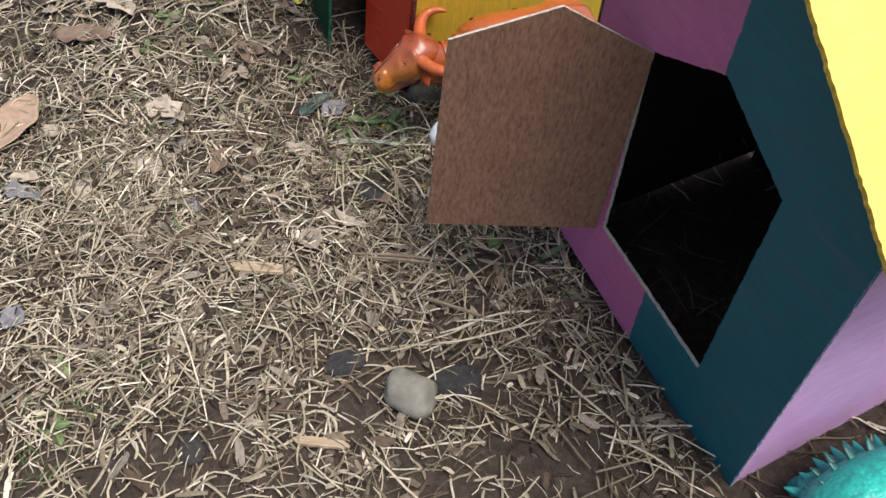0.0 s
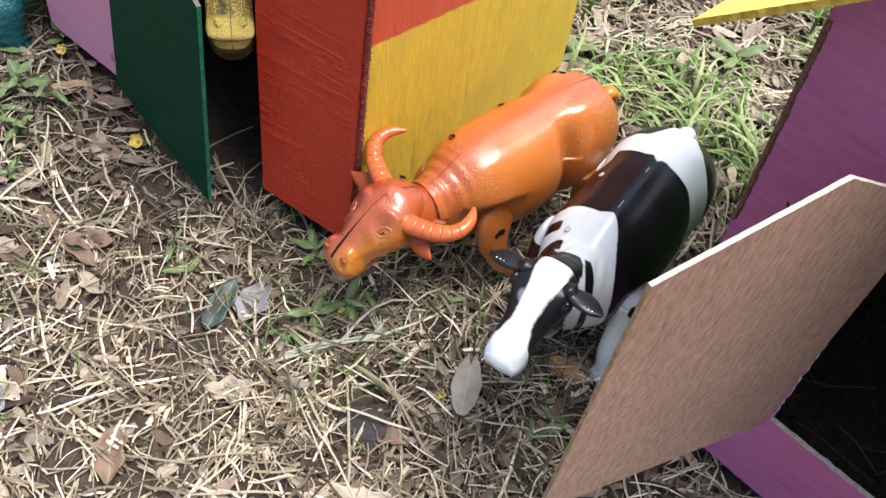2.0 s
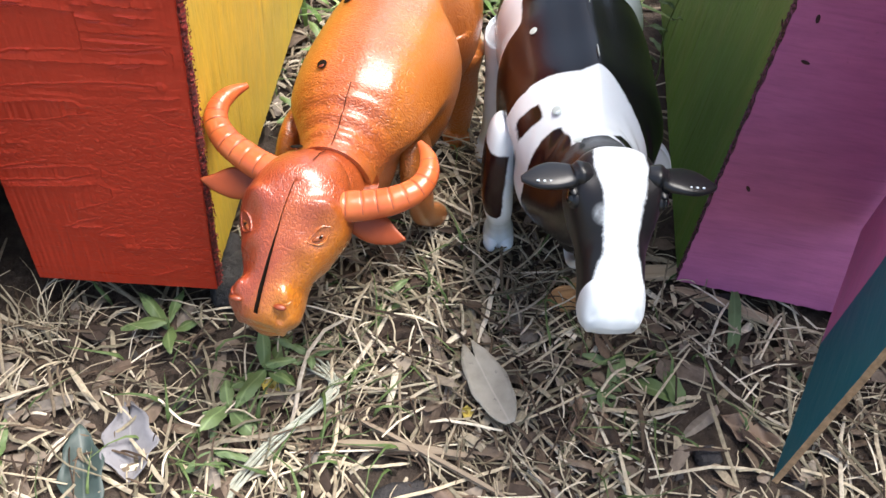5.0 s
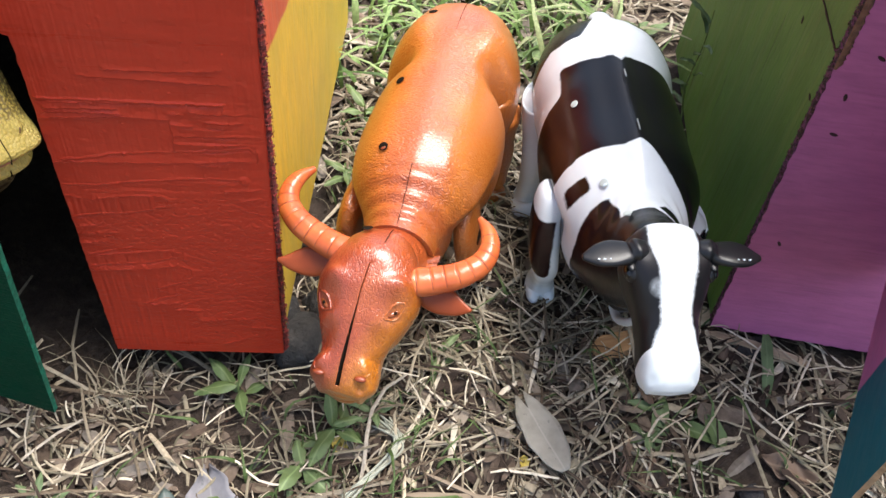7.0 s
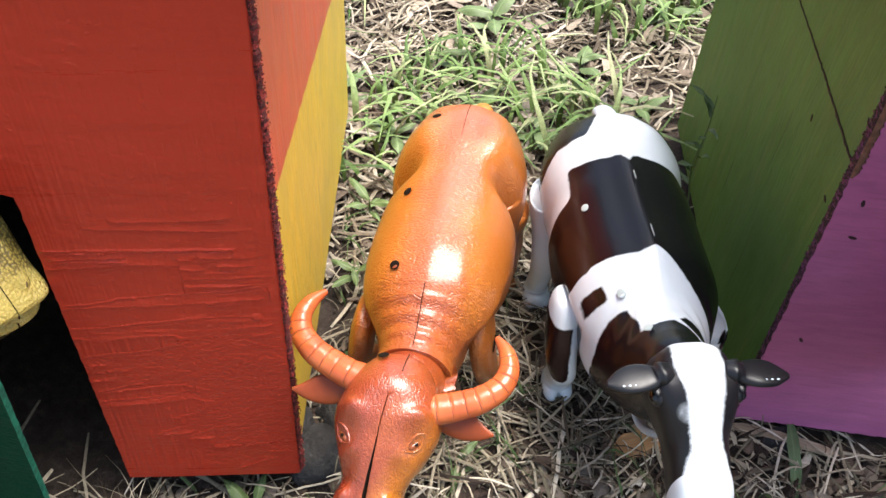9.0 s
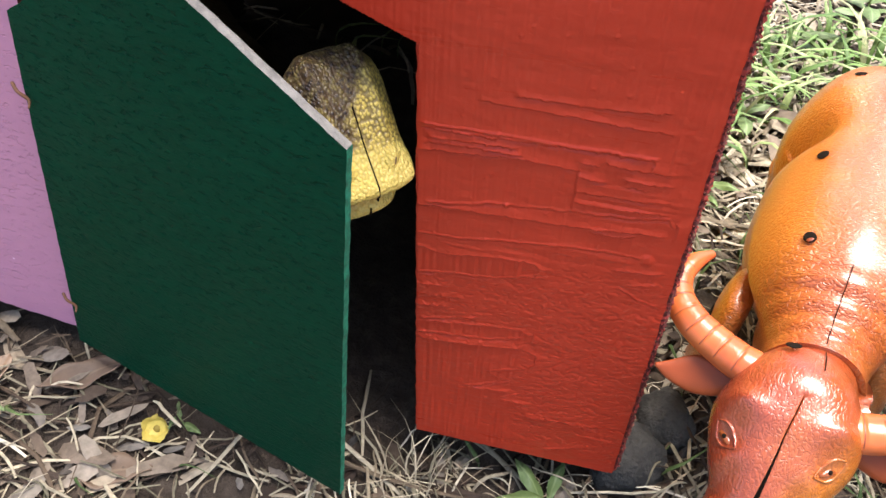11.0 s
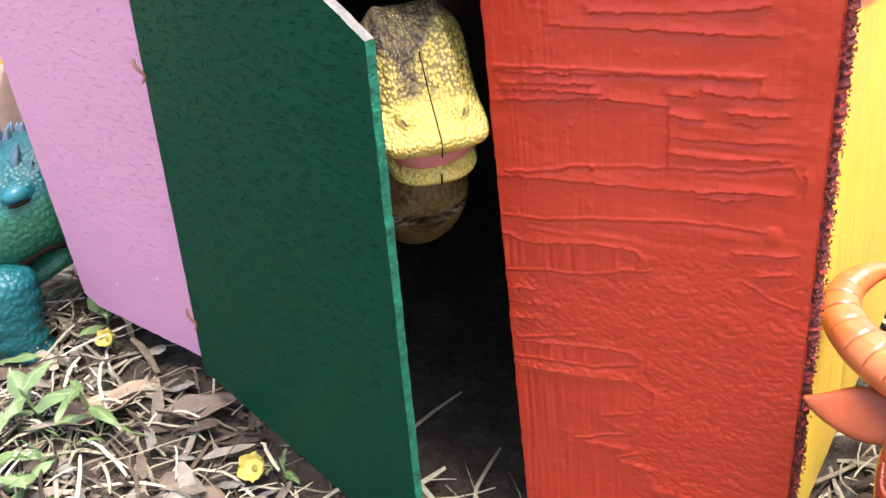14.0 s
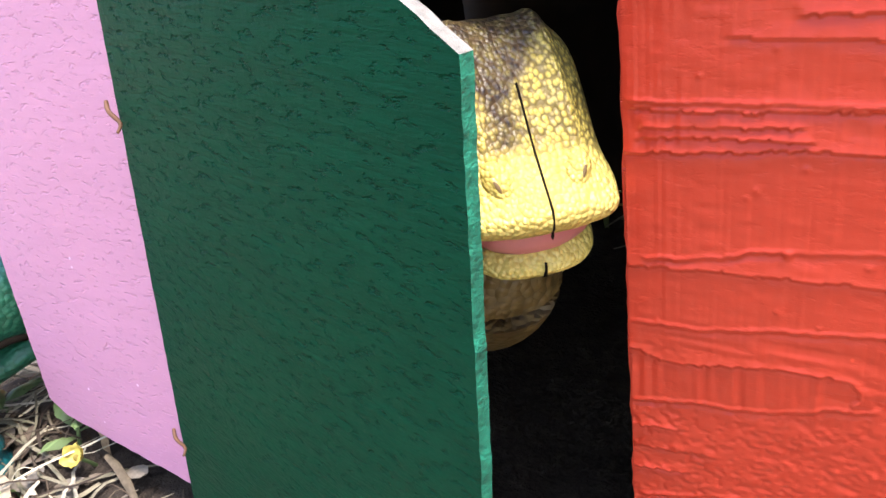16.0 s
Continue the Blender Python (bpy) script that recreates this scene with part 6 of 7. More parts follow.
scraps("soil_crumbs", 3600, near, (0.0012, 0.0050), SOIL, "dark crumbs of moist soil", "soil", 11, 0.001, lumpy=True, rough=0.95)
pieces("dry_straw", 4200, near, (0.010, 0.044), (0.0006, 0.0018), STRAW, "tangled broken dry straw on dark soil", "straw", 1, 0.011, 0.13)
pieces("straw_fibres", 2100, near, (0.012, 0.044), (0.0004, 0.0009), STRAW[3:], "thin curled straw fibres", "straw", 12, 0.008, 0.20, 7)
pieces("dry_grass_stalks", 760, near, (0.045, 0.11), (0.0010, 0.0024), STRAW[2:], "long pale dry grass stalks", "straw", 22, 0.010, 0.05, 6)
pieces("straw_flakes", 900, near, (0.008, 0.024), (0.0026, 0.0052), STRAW[1:] + [(0.50, 0.42, 0.29)], "flat pale straw flakes", "straw", 13, 0.007, 0.10, 3)
pieces("fine_straw", 1250, gap, (0.008, 0.032), (0.0005, 0.0013), STRAW + STRAW[3:5], "fine broken straw between the toy houses", "straw", 16, 0.012, 0.14)
pieces("far_straw", 5200, far_back, (0.02, 0.07), (0.0014, 0.0034), DRY, "dry straw behind the houses", "straw", 3, 0.010, 0.2)
pieces("wide_straw", 5800, wide_area, (0.02, 0.06), (0.0012, 0.003), STRAW, "thin dry straw over the soil", "straw", 7, 0.008, 0.25)
pieces("open_straw", 5200, open_ground, (0.010, 0.044), (0.0007, 0.0021), STRAW[2:] + DRY[2:], "pale dry straw strewn on open soil", "straw", 17, 0.008, 0.09)
scraps("leaf_scraps", 1500, wide_area, (0.002, 0.0075), LEAF[:4] + LEAF[:3] + LEAF[4:6], "brown scraps of dead leaves", "leaf litter", 4, 0.006)
scraps("gap_leaf_scraps", 300, gap, (0.002, 0.0090), LEAF[:4], "brown leaf scraps pressed into soil between the houses", "leaf litter", 19, 0.004)
scraps("near_leaf_scraps", 1500, near, (0.002, 0.0080), LEAF[:4] + LEAF[:2] + LEAF[3:], "torn brown and grey leaf scraps in straw", "leaf litter", 14, 0.007)
pieces("bed_straw", 800, left_bed, (0.008, 0.034), (0.0005, 0.0014), STRAW[:-1], "broken straw and stems beside the pink wall", "straw", 18, 0.008, 0.14)
scraps("leaf_mulch", 420, left_bed, (0.0015, 0.0050), LEAF[:4] + LEAF[5:6], "brown leaf mulch beside the pink wall", "leaf litter", 15, 0.006)
pieces("green_grass", 2200, green_back, (0.03, 0.075), (0.0034, 0.0080), GRASS, "short green grass behind the houses", "grass", 5, 0.01, 0.9, 6, 0.55, 0.9)
pieces("grass_shoots", 420, green_near, (0.012, 0.030), (0.0012, 0.0032), [(0.045, 0.075, 0.022), (0.075, 0.115, 0.035), (0.12, 0.165, 0.06)], "small green grass shoots in the straw", "grass", 6, 0.01, 0.9, 5, 0.55, 1.0)


def house_floor(rng):
    while True:
        x, y = rng.uniform(0.28, 0.62), rng.uniform(-0.03, 0.20)
        if 0.03 < y + 0.232 * (x - 0.262) < 0.27:
            return x, y


def wall_foot(rng):
    return rng.gauss(-0.088, 0.010), rng.gauss(-0.010, 0.008)


def left_yard(rng):
    while True:
        x, y = rng.gauss(-0.45, 0.12), rng.gauss(-0.12, 0.12)
        if y < 0.0 or x < -0.36:
            return x, y


def back_yard(rng):
    while True:
        x, y = rng.uniform(-0.02, 0.50), rng.uniform(0.22, 0.90)
        if not indoors(x, y):
            return x, y


scraps("pale_leaf_litter", 420, left_yard, (0.004, 0.011), LEAF[1:] + [(0.34, 0.27, 0.19)], "pale torn dead leaves beyond the weeds", "leaf litter", 41, 0.008)
# only the darkest straw colours, to paint in the shade indoors
pieces("indoor_straw", 260, house_floor, (0.015, 0.06), (0.0008, 0.0020), STRAW[:4], "scattered straw on soil inside the purple house", "straw", 44, 0.006, 0.14)
pieces("yard_straw", 900, left_yard, (0.012, 0.05), (0.0007, 0.0018), STRAW[3:], "dry straw and stalks beyond the weeds", "straw", 42, 0.010, 0.14)
scraps("back_leaf_litter", 520, back_yard, (0.004, 0.012), LEAF[2:] + [(0.40, 0.34, 0.25)], "torn dead leaves in the grass behind the houses", "leaf litter", 43, 0.012)
pieces("dry_sprigs", 34, wall_foot, (0.018, 0.044), (0.0006, 0.0014), STRAW[3:7], "dry grass sprigs standing at the foot of the red wall", "dry grass", 31, 0.01, 1.1, 7, 0.75, 0.8)


# ---------------------------------------------------------------- single leaves, stones, weeds, chips
def leaf_material(name, col, vein, rough=0.6):
    n = Nodes(name)
    a = n.noise(70, 5, 0.6)
    c = n.ramp(a, [(0.25, shade(col, 0.68)), (0.55, col), (0.8, shade(col, 1.2))])
    spots = n.ramp(n.noise(260, 3), [(0.64, 0.0), (0.70, 1.0)])
    c = n.mix(n.math("MULTIPLY", spots, 0.55), c, shade(col, 0.35))
    y = n.math("ABSOLUTE", n.axis(n.tc.outputs["Object"], 1))
    rib = n.ramp(n.math("MULTIPLY", y, 1000.0), [(0.25, 1.0), (0.7, 0.0)])
    c = n.mix(n.math("MULTIPLY", rib, 0.5), c, vein)
    return n.done(c, rough, n.bump(a, 0.35, 0.0010), spec=0.3)


def leaf_mesh(bm, length, width, curl=0.2, cup=0.15, notch=0.0, base=None, wave=0.0, seed=0, rows=12, cols=6, full=0.75):
    """A pointed leaf along x from the origin, bent down by curl and cupped across."""
    rng = random.Random(seed)
    grid = []
    ph = rng.uniform(0, 6)
    for i in range(rows + 1):
        f = i / rows
        w = width / 2 * (math.sin(math.pi * min(1.0, f * 0.96 + 0.02)) ** full) * (1.15 - 0.35 * f)
        row = []
        for j in range(cols + 1):
            g = 2 * j / cols - 1
            yy = g * w * (1 + wave * 0.25 * math.sin(f * 17 + ph + g))
            xx = length * f - notch * length * (1 - f) ** 5 * math.sin(math.pi * min(1.0, abs(g) * 0.75))
            zz = cup * abs(g) ** 1.6 * w + curl * length * (f - 0.5) ** 2 + wave * 0.0025 * math.sin(f * 9 + ph + 2 * g)
            p = Vector((xx, yy, zz))
            row.append(bm.verts.new(base @ p if base is not None else p))
        grid.append(row)
    for a, b in zip(grid, grid[1:]):
        for j in range(cols):
            f = bm.faces.new((a[j], b[j], b[j + 1], a[j + 1]))
            f.smooth = True


def fallen_leaf(x, y, turn, length, width, mat, label, curl=0.25, cup=0.2, notch=0.0, wave=0.4, lift=0.003, tilt=0.0, full=0.75):
    bm = bmesh.new()
    leaf_mesh(bm, length, width, curl, cup, notch, None, wave, int(abs(x * 1000) + abs(y * 777)), 16, 8, full)
    bmesh.ops.translate(bm, verts=bm.verts, vec=(-length / 2, 0, 0))
    bmesh.ops.solidify(bm, geom=bm.faces[:], thickness=0.0004)
    ob = part("fallen_leaf", bm, mat, None, "", True)
    ob.matrix_basis = Matrix.Translation((x, y, ground_z(x, y) + lift)) @ pose(0, 0, 0, tilt, tilt * 0.5, turn)
    return tagged(ob, label, "leaf", "fallen leaves")


GREY = leaf_material("grey dry leaf", (0.30, 0.275, 0.225), (0.40, 0.37, 0.31))
SLATE = leaf_material("slate grey leaf", (0.20, 0.195, 0.205), (0.28, 0.27, 0.27))
DARK = leaf_material("dark green dead leaf", (0.045, 0.065, 0.058), (0.12, 0.14, 0.12), 0.45)
TAN = leaf_material("tan dry leaf", (0.36, 0.25, 0.17), (0.30, 0.17, 0.09))
PALE = leaf_material("pale dry leaf", (0.42, 0.35, 0.27), (0.34, 0.27, 0.2))
FADED = leaf_material("faded tan leaf", (0.30, 0.25, 0.19), (0.22, 0.17, 0.12))
BROWN = leaf_material("brown dry leaf", (0.17, 0.115, 0.08), (0.25, 0.18, 0.12))

fallen_leaf(0.149, -0.044, -66, 0.042, 0.0225, GREY, "grey oval dead leaf lying flat on straw", 0.05, 0.10, 0.26, 0.15, 0.0152, 0.0, 0.42)
fallen_leaf(-0.033, -0.080, -75, 0.034, 0.026, SLATE, "small slate grey curled leaf on straw", 0.3, 0.6, 0.3, 0.6, 0.004)
fallen_leaf(-0.052, -0.094, 108, 0.052, 0.021, DARK, "dark green dead leaf on straw", 0.15, 0.4, 0.0, 0.5, 0.005)
fallen_leaf(-0.297, -0.034, 70, 0.042, 0.016, TAN, "curled tan dead leaf beside weeds", 0.7, 0.7, 0.0, 0.5, 0.006, 12)
fallen_leaf(-0.204, -0.411, -42, 0.100, 0.052, TAN, "large tan dead leaf on straw", 0.15, 0.25, 0.0, 0.3, 0.008)
fallen_leaf(-0.129, -0.251, 20, 0.056, 0.030, PALE, "pale torn dead leaf on straw", 0.3, 0.5, 0.0, 1.2, 0.006)
fallen_leaf(-0.250, -0.009, 40, 0.050, 0.014, BROWN, "narrow brown dead leaf beside green door", 0.5, 0.6, 0.0, 0.8, 0.006)
fallen_leaf(-0.224, -0.050, 15, 0.040, 0.017, BROWN, "brown dead leaf beside green door", 0.2, 0.4, 0.0, 0.7, 0.004)
fallen_leaf(0.132, -0.160, 35, 0.056, 0.018, PALE, "narrow pale dead leaf on straw", 0.3, 0.5, 0.0, 0.9, 0.006)
fallen_leaf(-0.137, -0.258, 120, 0.040, 0.024, PALE, "crumpled pale leaf on straw", 0.5, 0.6, 0.0, 1.3, 0.006)
fallen_leaf(-0.330, -0.230, 10, 0.075, 0.042, PALE, "large pale dead leaf on straw", 0.2, 0.5, 0.0, 1.0, 0.006)
fallen_leaf(-0.300, -0.290, 60, 0.070, 0.036, BROWN, "broad brown dead leaf on straw", 0.25, 0.5, 0.0, 0.8, 0.006)
fallen_leaf(-0.180, -0.130, -10, 0.085, 0.016, BROWN, "long narrow brown leaf on straw", 0.3, 0.5, 0.0, 0.8, 0.006)
fallen_leaf(0.090, 0.055, -60, 0.040, 0.020, BROWN, "brown dead leaf beside the buffalo", 0.3, 0.5, 0.0, 0.8, 0.004)
fallen_leaf(0.285, -0.062, 150, 0.032, 0.014, BROWN, "small brown dead leaf on soil", 0.3, 0.5, 0.0, 0.9, 0.004)
fallen_leaf(0.200, -0.060, 100, 0.034, 0.018, BROWN, "small brown dead leaf under the cow", 0.3, 0.5, 0.0, 0.9, 0.004)
rng = random.Random(21)
for mat, word in ((PALE, "pale"), (FADED, "faded tan"), (BROWN, "brown"), (SLATE, "grey")):
    for _ in range(9):
        x, y = (rng.uniform(-0.1, 0.5), rng.uniform(0.30, 0.95)) if rng.random() < 0.45 else (rng.uniform(-0.55, 0.15), rng.uniform(-0.5, -0.1))
        fallen_leaf(x, y, rng.uniform(0, 360), rng.uniform(0.022, 0.05), rng.uniform(0.012, 0.026), mat, "small " + word + " dead leaf in the litter", rng.uniform(0.1, 0.6), rng.uniform(0.2, 0.7), 0.0, rng.uniform(0.4, 1.2), 0.006, rng.uniform(-12, 12))


def stone(name, x, y, size, mat, label, seed, sink=0.35, turn=0.0, category="stone"):
    bm = bmesh.new()
    bmesh.ops.create_icosphere(bm, subdivisions=3, radius=1.0)
    for v in bm.verts:
        n = v.co.normalized()
        k = 1 + 0.22 * noise.noise(n * 1.3 + Vector((seed, 0, 0))) + 0.10 * noise.noise(n * 3.1 + Vector((0, seed, 0)))
        for ax in (Vector((1, 0.3, 0.4)), Vector((-0.4, 1, 0.2)), Vector((0.2, -0.9, 0.6)), Vector((0.1, 0.2, 1))):
            d = n.dot(ax.normalized())
            if d > 0.72:
                k *= 1 - 0.55 * (d - 0.72)
        v.co = Vector((n.x * size[0], n.y * size[1], n.z * size[2])) * k
    for f in bm.faces:
        f.smooth = True
    ob = part(name, bm, mat)
    ob.matrix_basis = Matrix.Translation((x, y, ground_z(x, y) + size[2] * (1 - 2 * sink))) @ pose(0, 0, 0, 0, 0, turn)
    return tagged(ob, label, category, "stones and clods")


S_GREY = plain("grey stone", (0.20, 0.19, 0.155), 0.8, 0.3, 70, 0.5, 0.0015)
S_DARK = plain("dark stone", (0.040, 0.037, 0.034), 0.85, 0.55, 110, 1.0, 0.003)
S_TAN = plain("tan stone", (0.36, 0.31, 0.235), 0.8, 0.2, 60, 0.4, 0.001)
S_CLOD = plain("dark soil clod", (0.035, 0.032, 0.032), 0.95, 0.5, 120, 0.9, 0.003)
stone("stone", 0.352, -0.212, (0.027, 0.022, 0.018), S_GREY, "rounded grey stone half sunk in straw", 3.1, 0.15, 20)
stone("stone", 0.008, 0.024, (0.021, 0.018, 0.016), S_DARK, "dark stone propping up the red house", 5.2, 0.25, 40)
stone("stone", 0.022, 0.050, (0.016, 0.018, 0.015), S_DARK, "dark stone beside the yellow wall", 7.7, 0.3, 10)
stone("stone", -0.010, 0.040, (0.016, 0.015, 0.014), S_DARK, "dark stone under the red house", 8.4, 0.2, 70)
stone("stone", -0.064, -0.307, (0.021, 0.016, 0.006), S_TAN, "flat tan stone in straw", 1.4, 0.2, 30)
stone("stone", -0.069, -0.376, (0.018, 0.013, 0.006), S_TAN, "flat pale stone in straw", 2.6, 0.2, -20)
stone("stone", -0.180, -0.380, (0.013, 0.010, 0.006), S_TAN, "small tan stone in straw", 4.5, 0.2, 50)
stone("clod", 0.360, -0.165, (0.026, 0.018, 0.008), S_CLOD, "dark flat clod of soil", 6.1, 0.3, 60, "soil clod")
stone("clod", 0.104, -0.108, (0.022, 0.018, 0.006), S_CLOD, "dark flat clod of soil", 9.3, 0.35, 10, "soil clod")
stone("clod", 0.284, -0.244, (0.022, 0.015, 0.007), S_CLOD, "dark clod of soil among straw", 11.3, 0.35, 80, "soil clod")
stone("clod", 0.291, -0.405, (0.016, 0.012, 0.006), S_CLOD, "small dark clod of soil", 12.2, 0.3, 0, "soil clod")
stone("clod", 0.290, 0.020, (0.016, 0.010, 0.007), S_CLOD, "dark clod beside the purple wall", 13.8, 0.3, 0, "soil clod")
stone("clod", 0.262, -0.075, (0.008, 0.007, 0.005), S_CLOD, "small dark clod of soil", 14.4, 0.3, 0, "soil clod")


# weeds
W_GREEN = leaf_material("green weed leaf", (0.110, 0.160, 0.055), (0.21, 0.27, 0.12), 0.5)
W_PALE = leaf_material("pale green weed leaf", (0.125, 0.175, 0.068), (0.24, 0.34, 0.14), 0.5)
W_DULL = leaf_material("dull green weed leaf", (0.115, 0.165, 0.070), (0.16, 0.22, 0.1), 0.55)
W_STEM = plain("weed stem", (0.12, 0.17, 0.06), 0.6)


def weed(x, y, count, size, mat, seed, height=0.012, label="small broad-leaved green weed growing through straw"):
    rng = random.Random(seed)
    plant = empty("weed", label, "weed", "weeds")
    plant.matrix_basis = Matrix.Translation((x, y, ground_z(x, y)))
    bm = bmesh.new()
    top = Vector((rng.uniform(-0.004, 0.004), rng.uniform(-0.004, 0.004), height))
    loft(bm, [((0, 0, -0.002), 0.0010, 0.0010), (tuple(top * 0.5), 0.0009, 0.0009), (tuple(top), 0.0006, 0.0006)], 6, 8, 0, up=(1, 0, 0))
    part("stem", bm, W_STEM, plant, "", True)
    a = rng.uniform(0, 360)
    for i in range(count):
        bm = bmesh.new()
        ln = size * rng.uniform(0.5, 0.92)
        leaf_mesh(bm, ln, ln * (rng.uniform(0.40, 0.52) if mat is W_PALE else rng.uniform(0.26, 0.38)), -0.45, -0.35, 0, None, 0.3, seed * 10 + i, 8, 4)
        lf = part("leaf", bm, mat, plant, "", True)
        f = 0.45 + 0.55 * i / max(1, count - 1)
        lf.matrix_basis = Matrix.Translation(top * f) @ pose(0, 0, 0, 0, 0, a + i * 137.5 + rng.uniform(-15, 15)) @ pose(0, 0, 0, rng.uniform(-15, 15), rng.uniform(-25, 12), 0)
    return plant


# weeds beside the toys, then those by the pink wall and behind the houses
for i, (x, y, k, s, m, h) in enumerate((
        (-0.027, -0.012, 5, 0.030, W_GREEN, 0.016), (0.030, -0.036, 6, 0.030, W_GREEN, 0.018), (0.050, -0.022, 5, 0.024, W_DULL, 0.013), (0.016, -0.060, 5, 0.028, W_PALE, 0.015),
        (0.010, -0.082, 4, 0.026, W_DULL, 0.012), (-0.118, -0.078, 4, 0.024, W_DULL, 0.012), (0.205, -0.040, 4, 0.024, W_DULL, 0.012), (-0.091, -0.090, 4, 0.026, W_GREEN, 0.012),
        (-0.320, -0.051, 5, 0.030, W_PALE, 0.024), (-0.317, -0.077, 5, 0.030, W_PALE, 0.018), (-0.294, -0.040, 4, 0.028, W_GREEN, 0.030), (-0.400, 0.012, 5, 0.024, W_PALE, 0.022),
        (-0.375, -0.035, 4, 0.028, W_GREEN, 0.016), (-0.291, -0.085, 5, 0.026, W_PALE, 0.014))):
    weed(x, y, k, s, m, 40 + i, h)
for i, (x, y, k, s, m, h) in enumerate((
        (-0.262, -0.117, 5, 0.024, W_GREEN, 0.012), (-0.268, -0.188, 5, 0.026, W_PALE, 0.012), (-0.330, -0.120, 5, 0.028, W_GREEN, 0.016), (0.208, -0.499, 4, 0.024, W_PALE, 0.010),
        (0.140, -0.470, 3, 0.018, W_PALE, 0.008), (0.090, 0.010, 4, 0.022, W_GREEN, 0.010), (0.030, 0.155, 5, 0.024, W_GREEN, 0.018), (0.040, 0.225, 5, 0.026, W_GREEN, 0.020),
        (0.060, 0.300, 5, 0.032, W_PALE, 0.022), (0.130, 0.330, 5, 0.034, W_GREEN, 0.022), (0.230, 0.390, 5, 0.036, W_PALE, 0.024), (0.330, 0.470, 5, 0.038, W_PALE, 0.026),
        (-0.230, -0.230, 4, 0.022, W_GREEN, 0.010), (-0.203, -0.018, 3, 0.016, W_GREEN, 0.008), (-0.345, 0.010, 4, 0.022, W_PALE, 0.012), (0.180, 0.300, 5, 0.036, W_PALE, 0.020), (0.100, 0.400, 5, 0.040, W_GREEN, 0.024), (0.270, 0.330, 5, 0.034, W_GREEN, 0.020), (0.020, 0.360, 5, 0.036, W_PALE, 0.022), (0.160, 0.460, 6, 0.042, W_PALE, 0.026), (-0.345, -0.075, 5, 0.030, W_PALE, 0.020), (-0.380, -0.100, 5, 0.028, W_GREEN, 0.018), (-0.300, -0.135, 5, 0.026, W_PALE, 0.016))):
    weed(x, y, k, s, m, 54 + i, h)


def blade(x, y, turn, length, width, mat, lean):
    bm = bmesh.new()
    leaf_mesh(bm, length, width, -0.3, 0.4, 0, None, 0.3, int(x * 999), 10, 4)
    ob = part("grass_blade", bm, mat, None, "", True)
    ob.matrix_basis = Matrix.Translation((x, y, ground_z(x, y) + 0.003)) @ pose(0, 0, 0, 0, -lean, turn)
    return tagged(ob, "broad green grass blade lying on soil", "grass blade", "grass blades")


for x, y, t, ln, w, m, lean in ((0.213, -0.050, 75, 0.038, 0.011, W_DULL, 12), (0.228, -0.030, -35, 0.030, 0.010, W_GREEN, 8), (0.252, -0.050, 105, 0.024, 0.011, W_GREEN, 10), (0.287, -0.020, 80, 0.055, 0.008, W_DULL, 14), (0.230, -0.026, 165, 0.034, 0.006, W_DULL, 8), (0.318, -0.030, 30, 0.05, 0.005, W_PALE, 10)):
    blade(x, y, t, ln, w, m, lean)


def yellow_flower(x, y, z, size, label):
    plant = empty("flower", label, "flower", "yellow flowers")
    plant.matrix_basis = Matrix.Translation((x, y, ground_z(x, y))) @ pose(0, 0, 0, 35, 0, 20)
    bm = bmesh.new()
    loft(bm, [((0, 0, -0.002), 0.0009, 0.0009), ((0.001, 0, z * 0.6), 0.0008, 0.0008), ((0, 0, z), 0.0008, 0.0008)], 6, 8, 0, up=(1, 0, 0))
    part("stem", bm, W_STEM, plant, "", True)
    m = plain("yellow petal", (0.52, 0.40, 0.085), 0.55, 0.2)
    for i in range(5):
        bm = bmesh.new()
        leaf_mesh(bm, size, size * 0.95, 0.5, 0.3, 0, None, 0.3, i, 6, 4)
        p = part("petal", bm, m, plant, "", True)
        p.matrix_basis = Matrix.Translation((0, 0, z)) @ pose(0, 0, 0, 0, -38, i * 72)
    bm = bmesh.new()
    blob(bm, (0, 0, z + 0.001), (size * 0.22, size * 0.22, size * 0.2), 0, 10)
    part("flower_centre", bm, plain("olive flower centre", (0.22, 0.16, 0.03), 0.7), plant, "olive brown centre")
    return plant


yellow_flower(-0.213, -0.020, 0.010, 0.0095, "small yellow flower lying beside the green door")
yellow_flower(-0.330, 0.006, 0.012, 0.0075, "small yellow flower under the pink wall")
yellow_flower(0.031, -0.040, 0.006, 0.0075, "small fallen yellow flower on straw")
yellow_flower(0.134, -0.050, 0.007, 0.0050, "tiny yellow bud on straw")


# wood chips, sticks and a bundle of fibres
CHIP = raw_wood("pale chip wood", (0.24, 0.165, 0.10), (0.46, 0.365, 0.245), "x")
CHIP_D = raw_wood("weathered stick", (0.15, 0.11, 0.075), (0.29, 0.23, 0.16), "x")
CHIP_O = raw_wood("orange chip wood", (0.26, 0.13, 0.05), (0.50, 0.29, 0.13), "x")


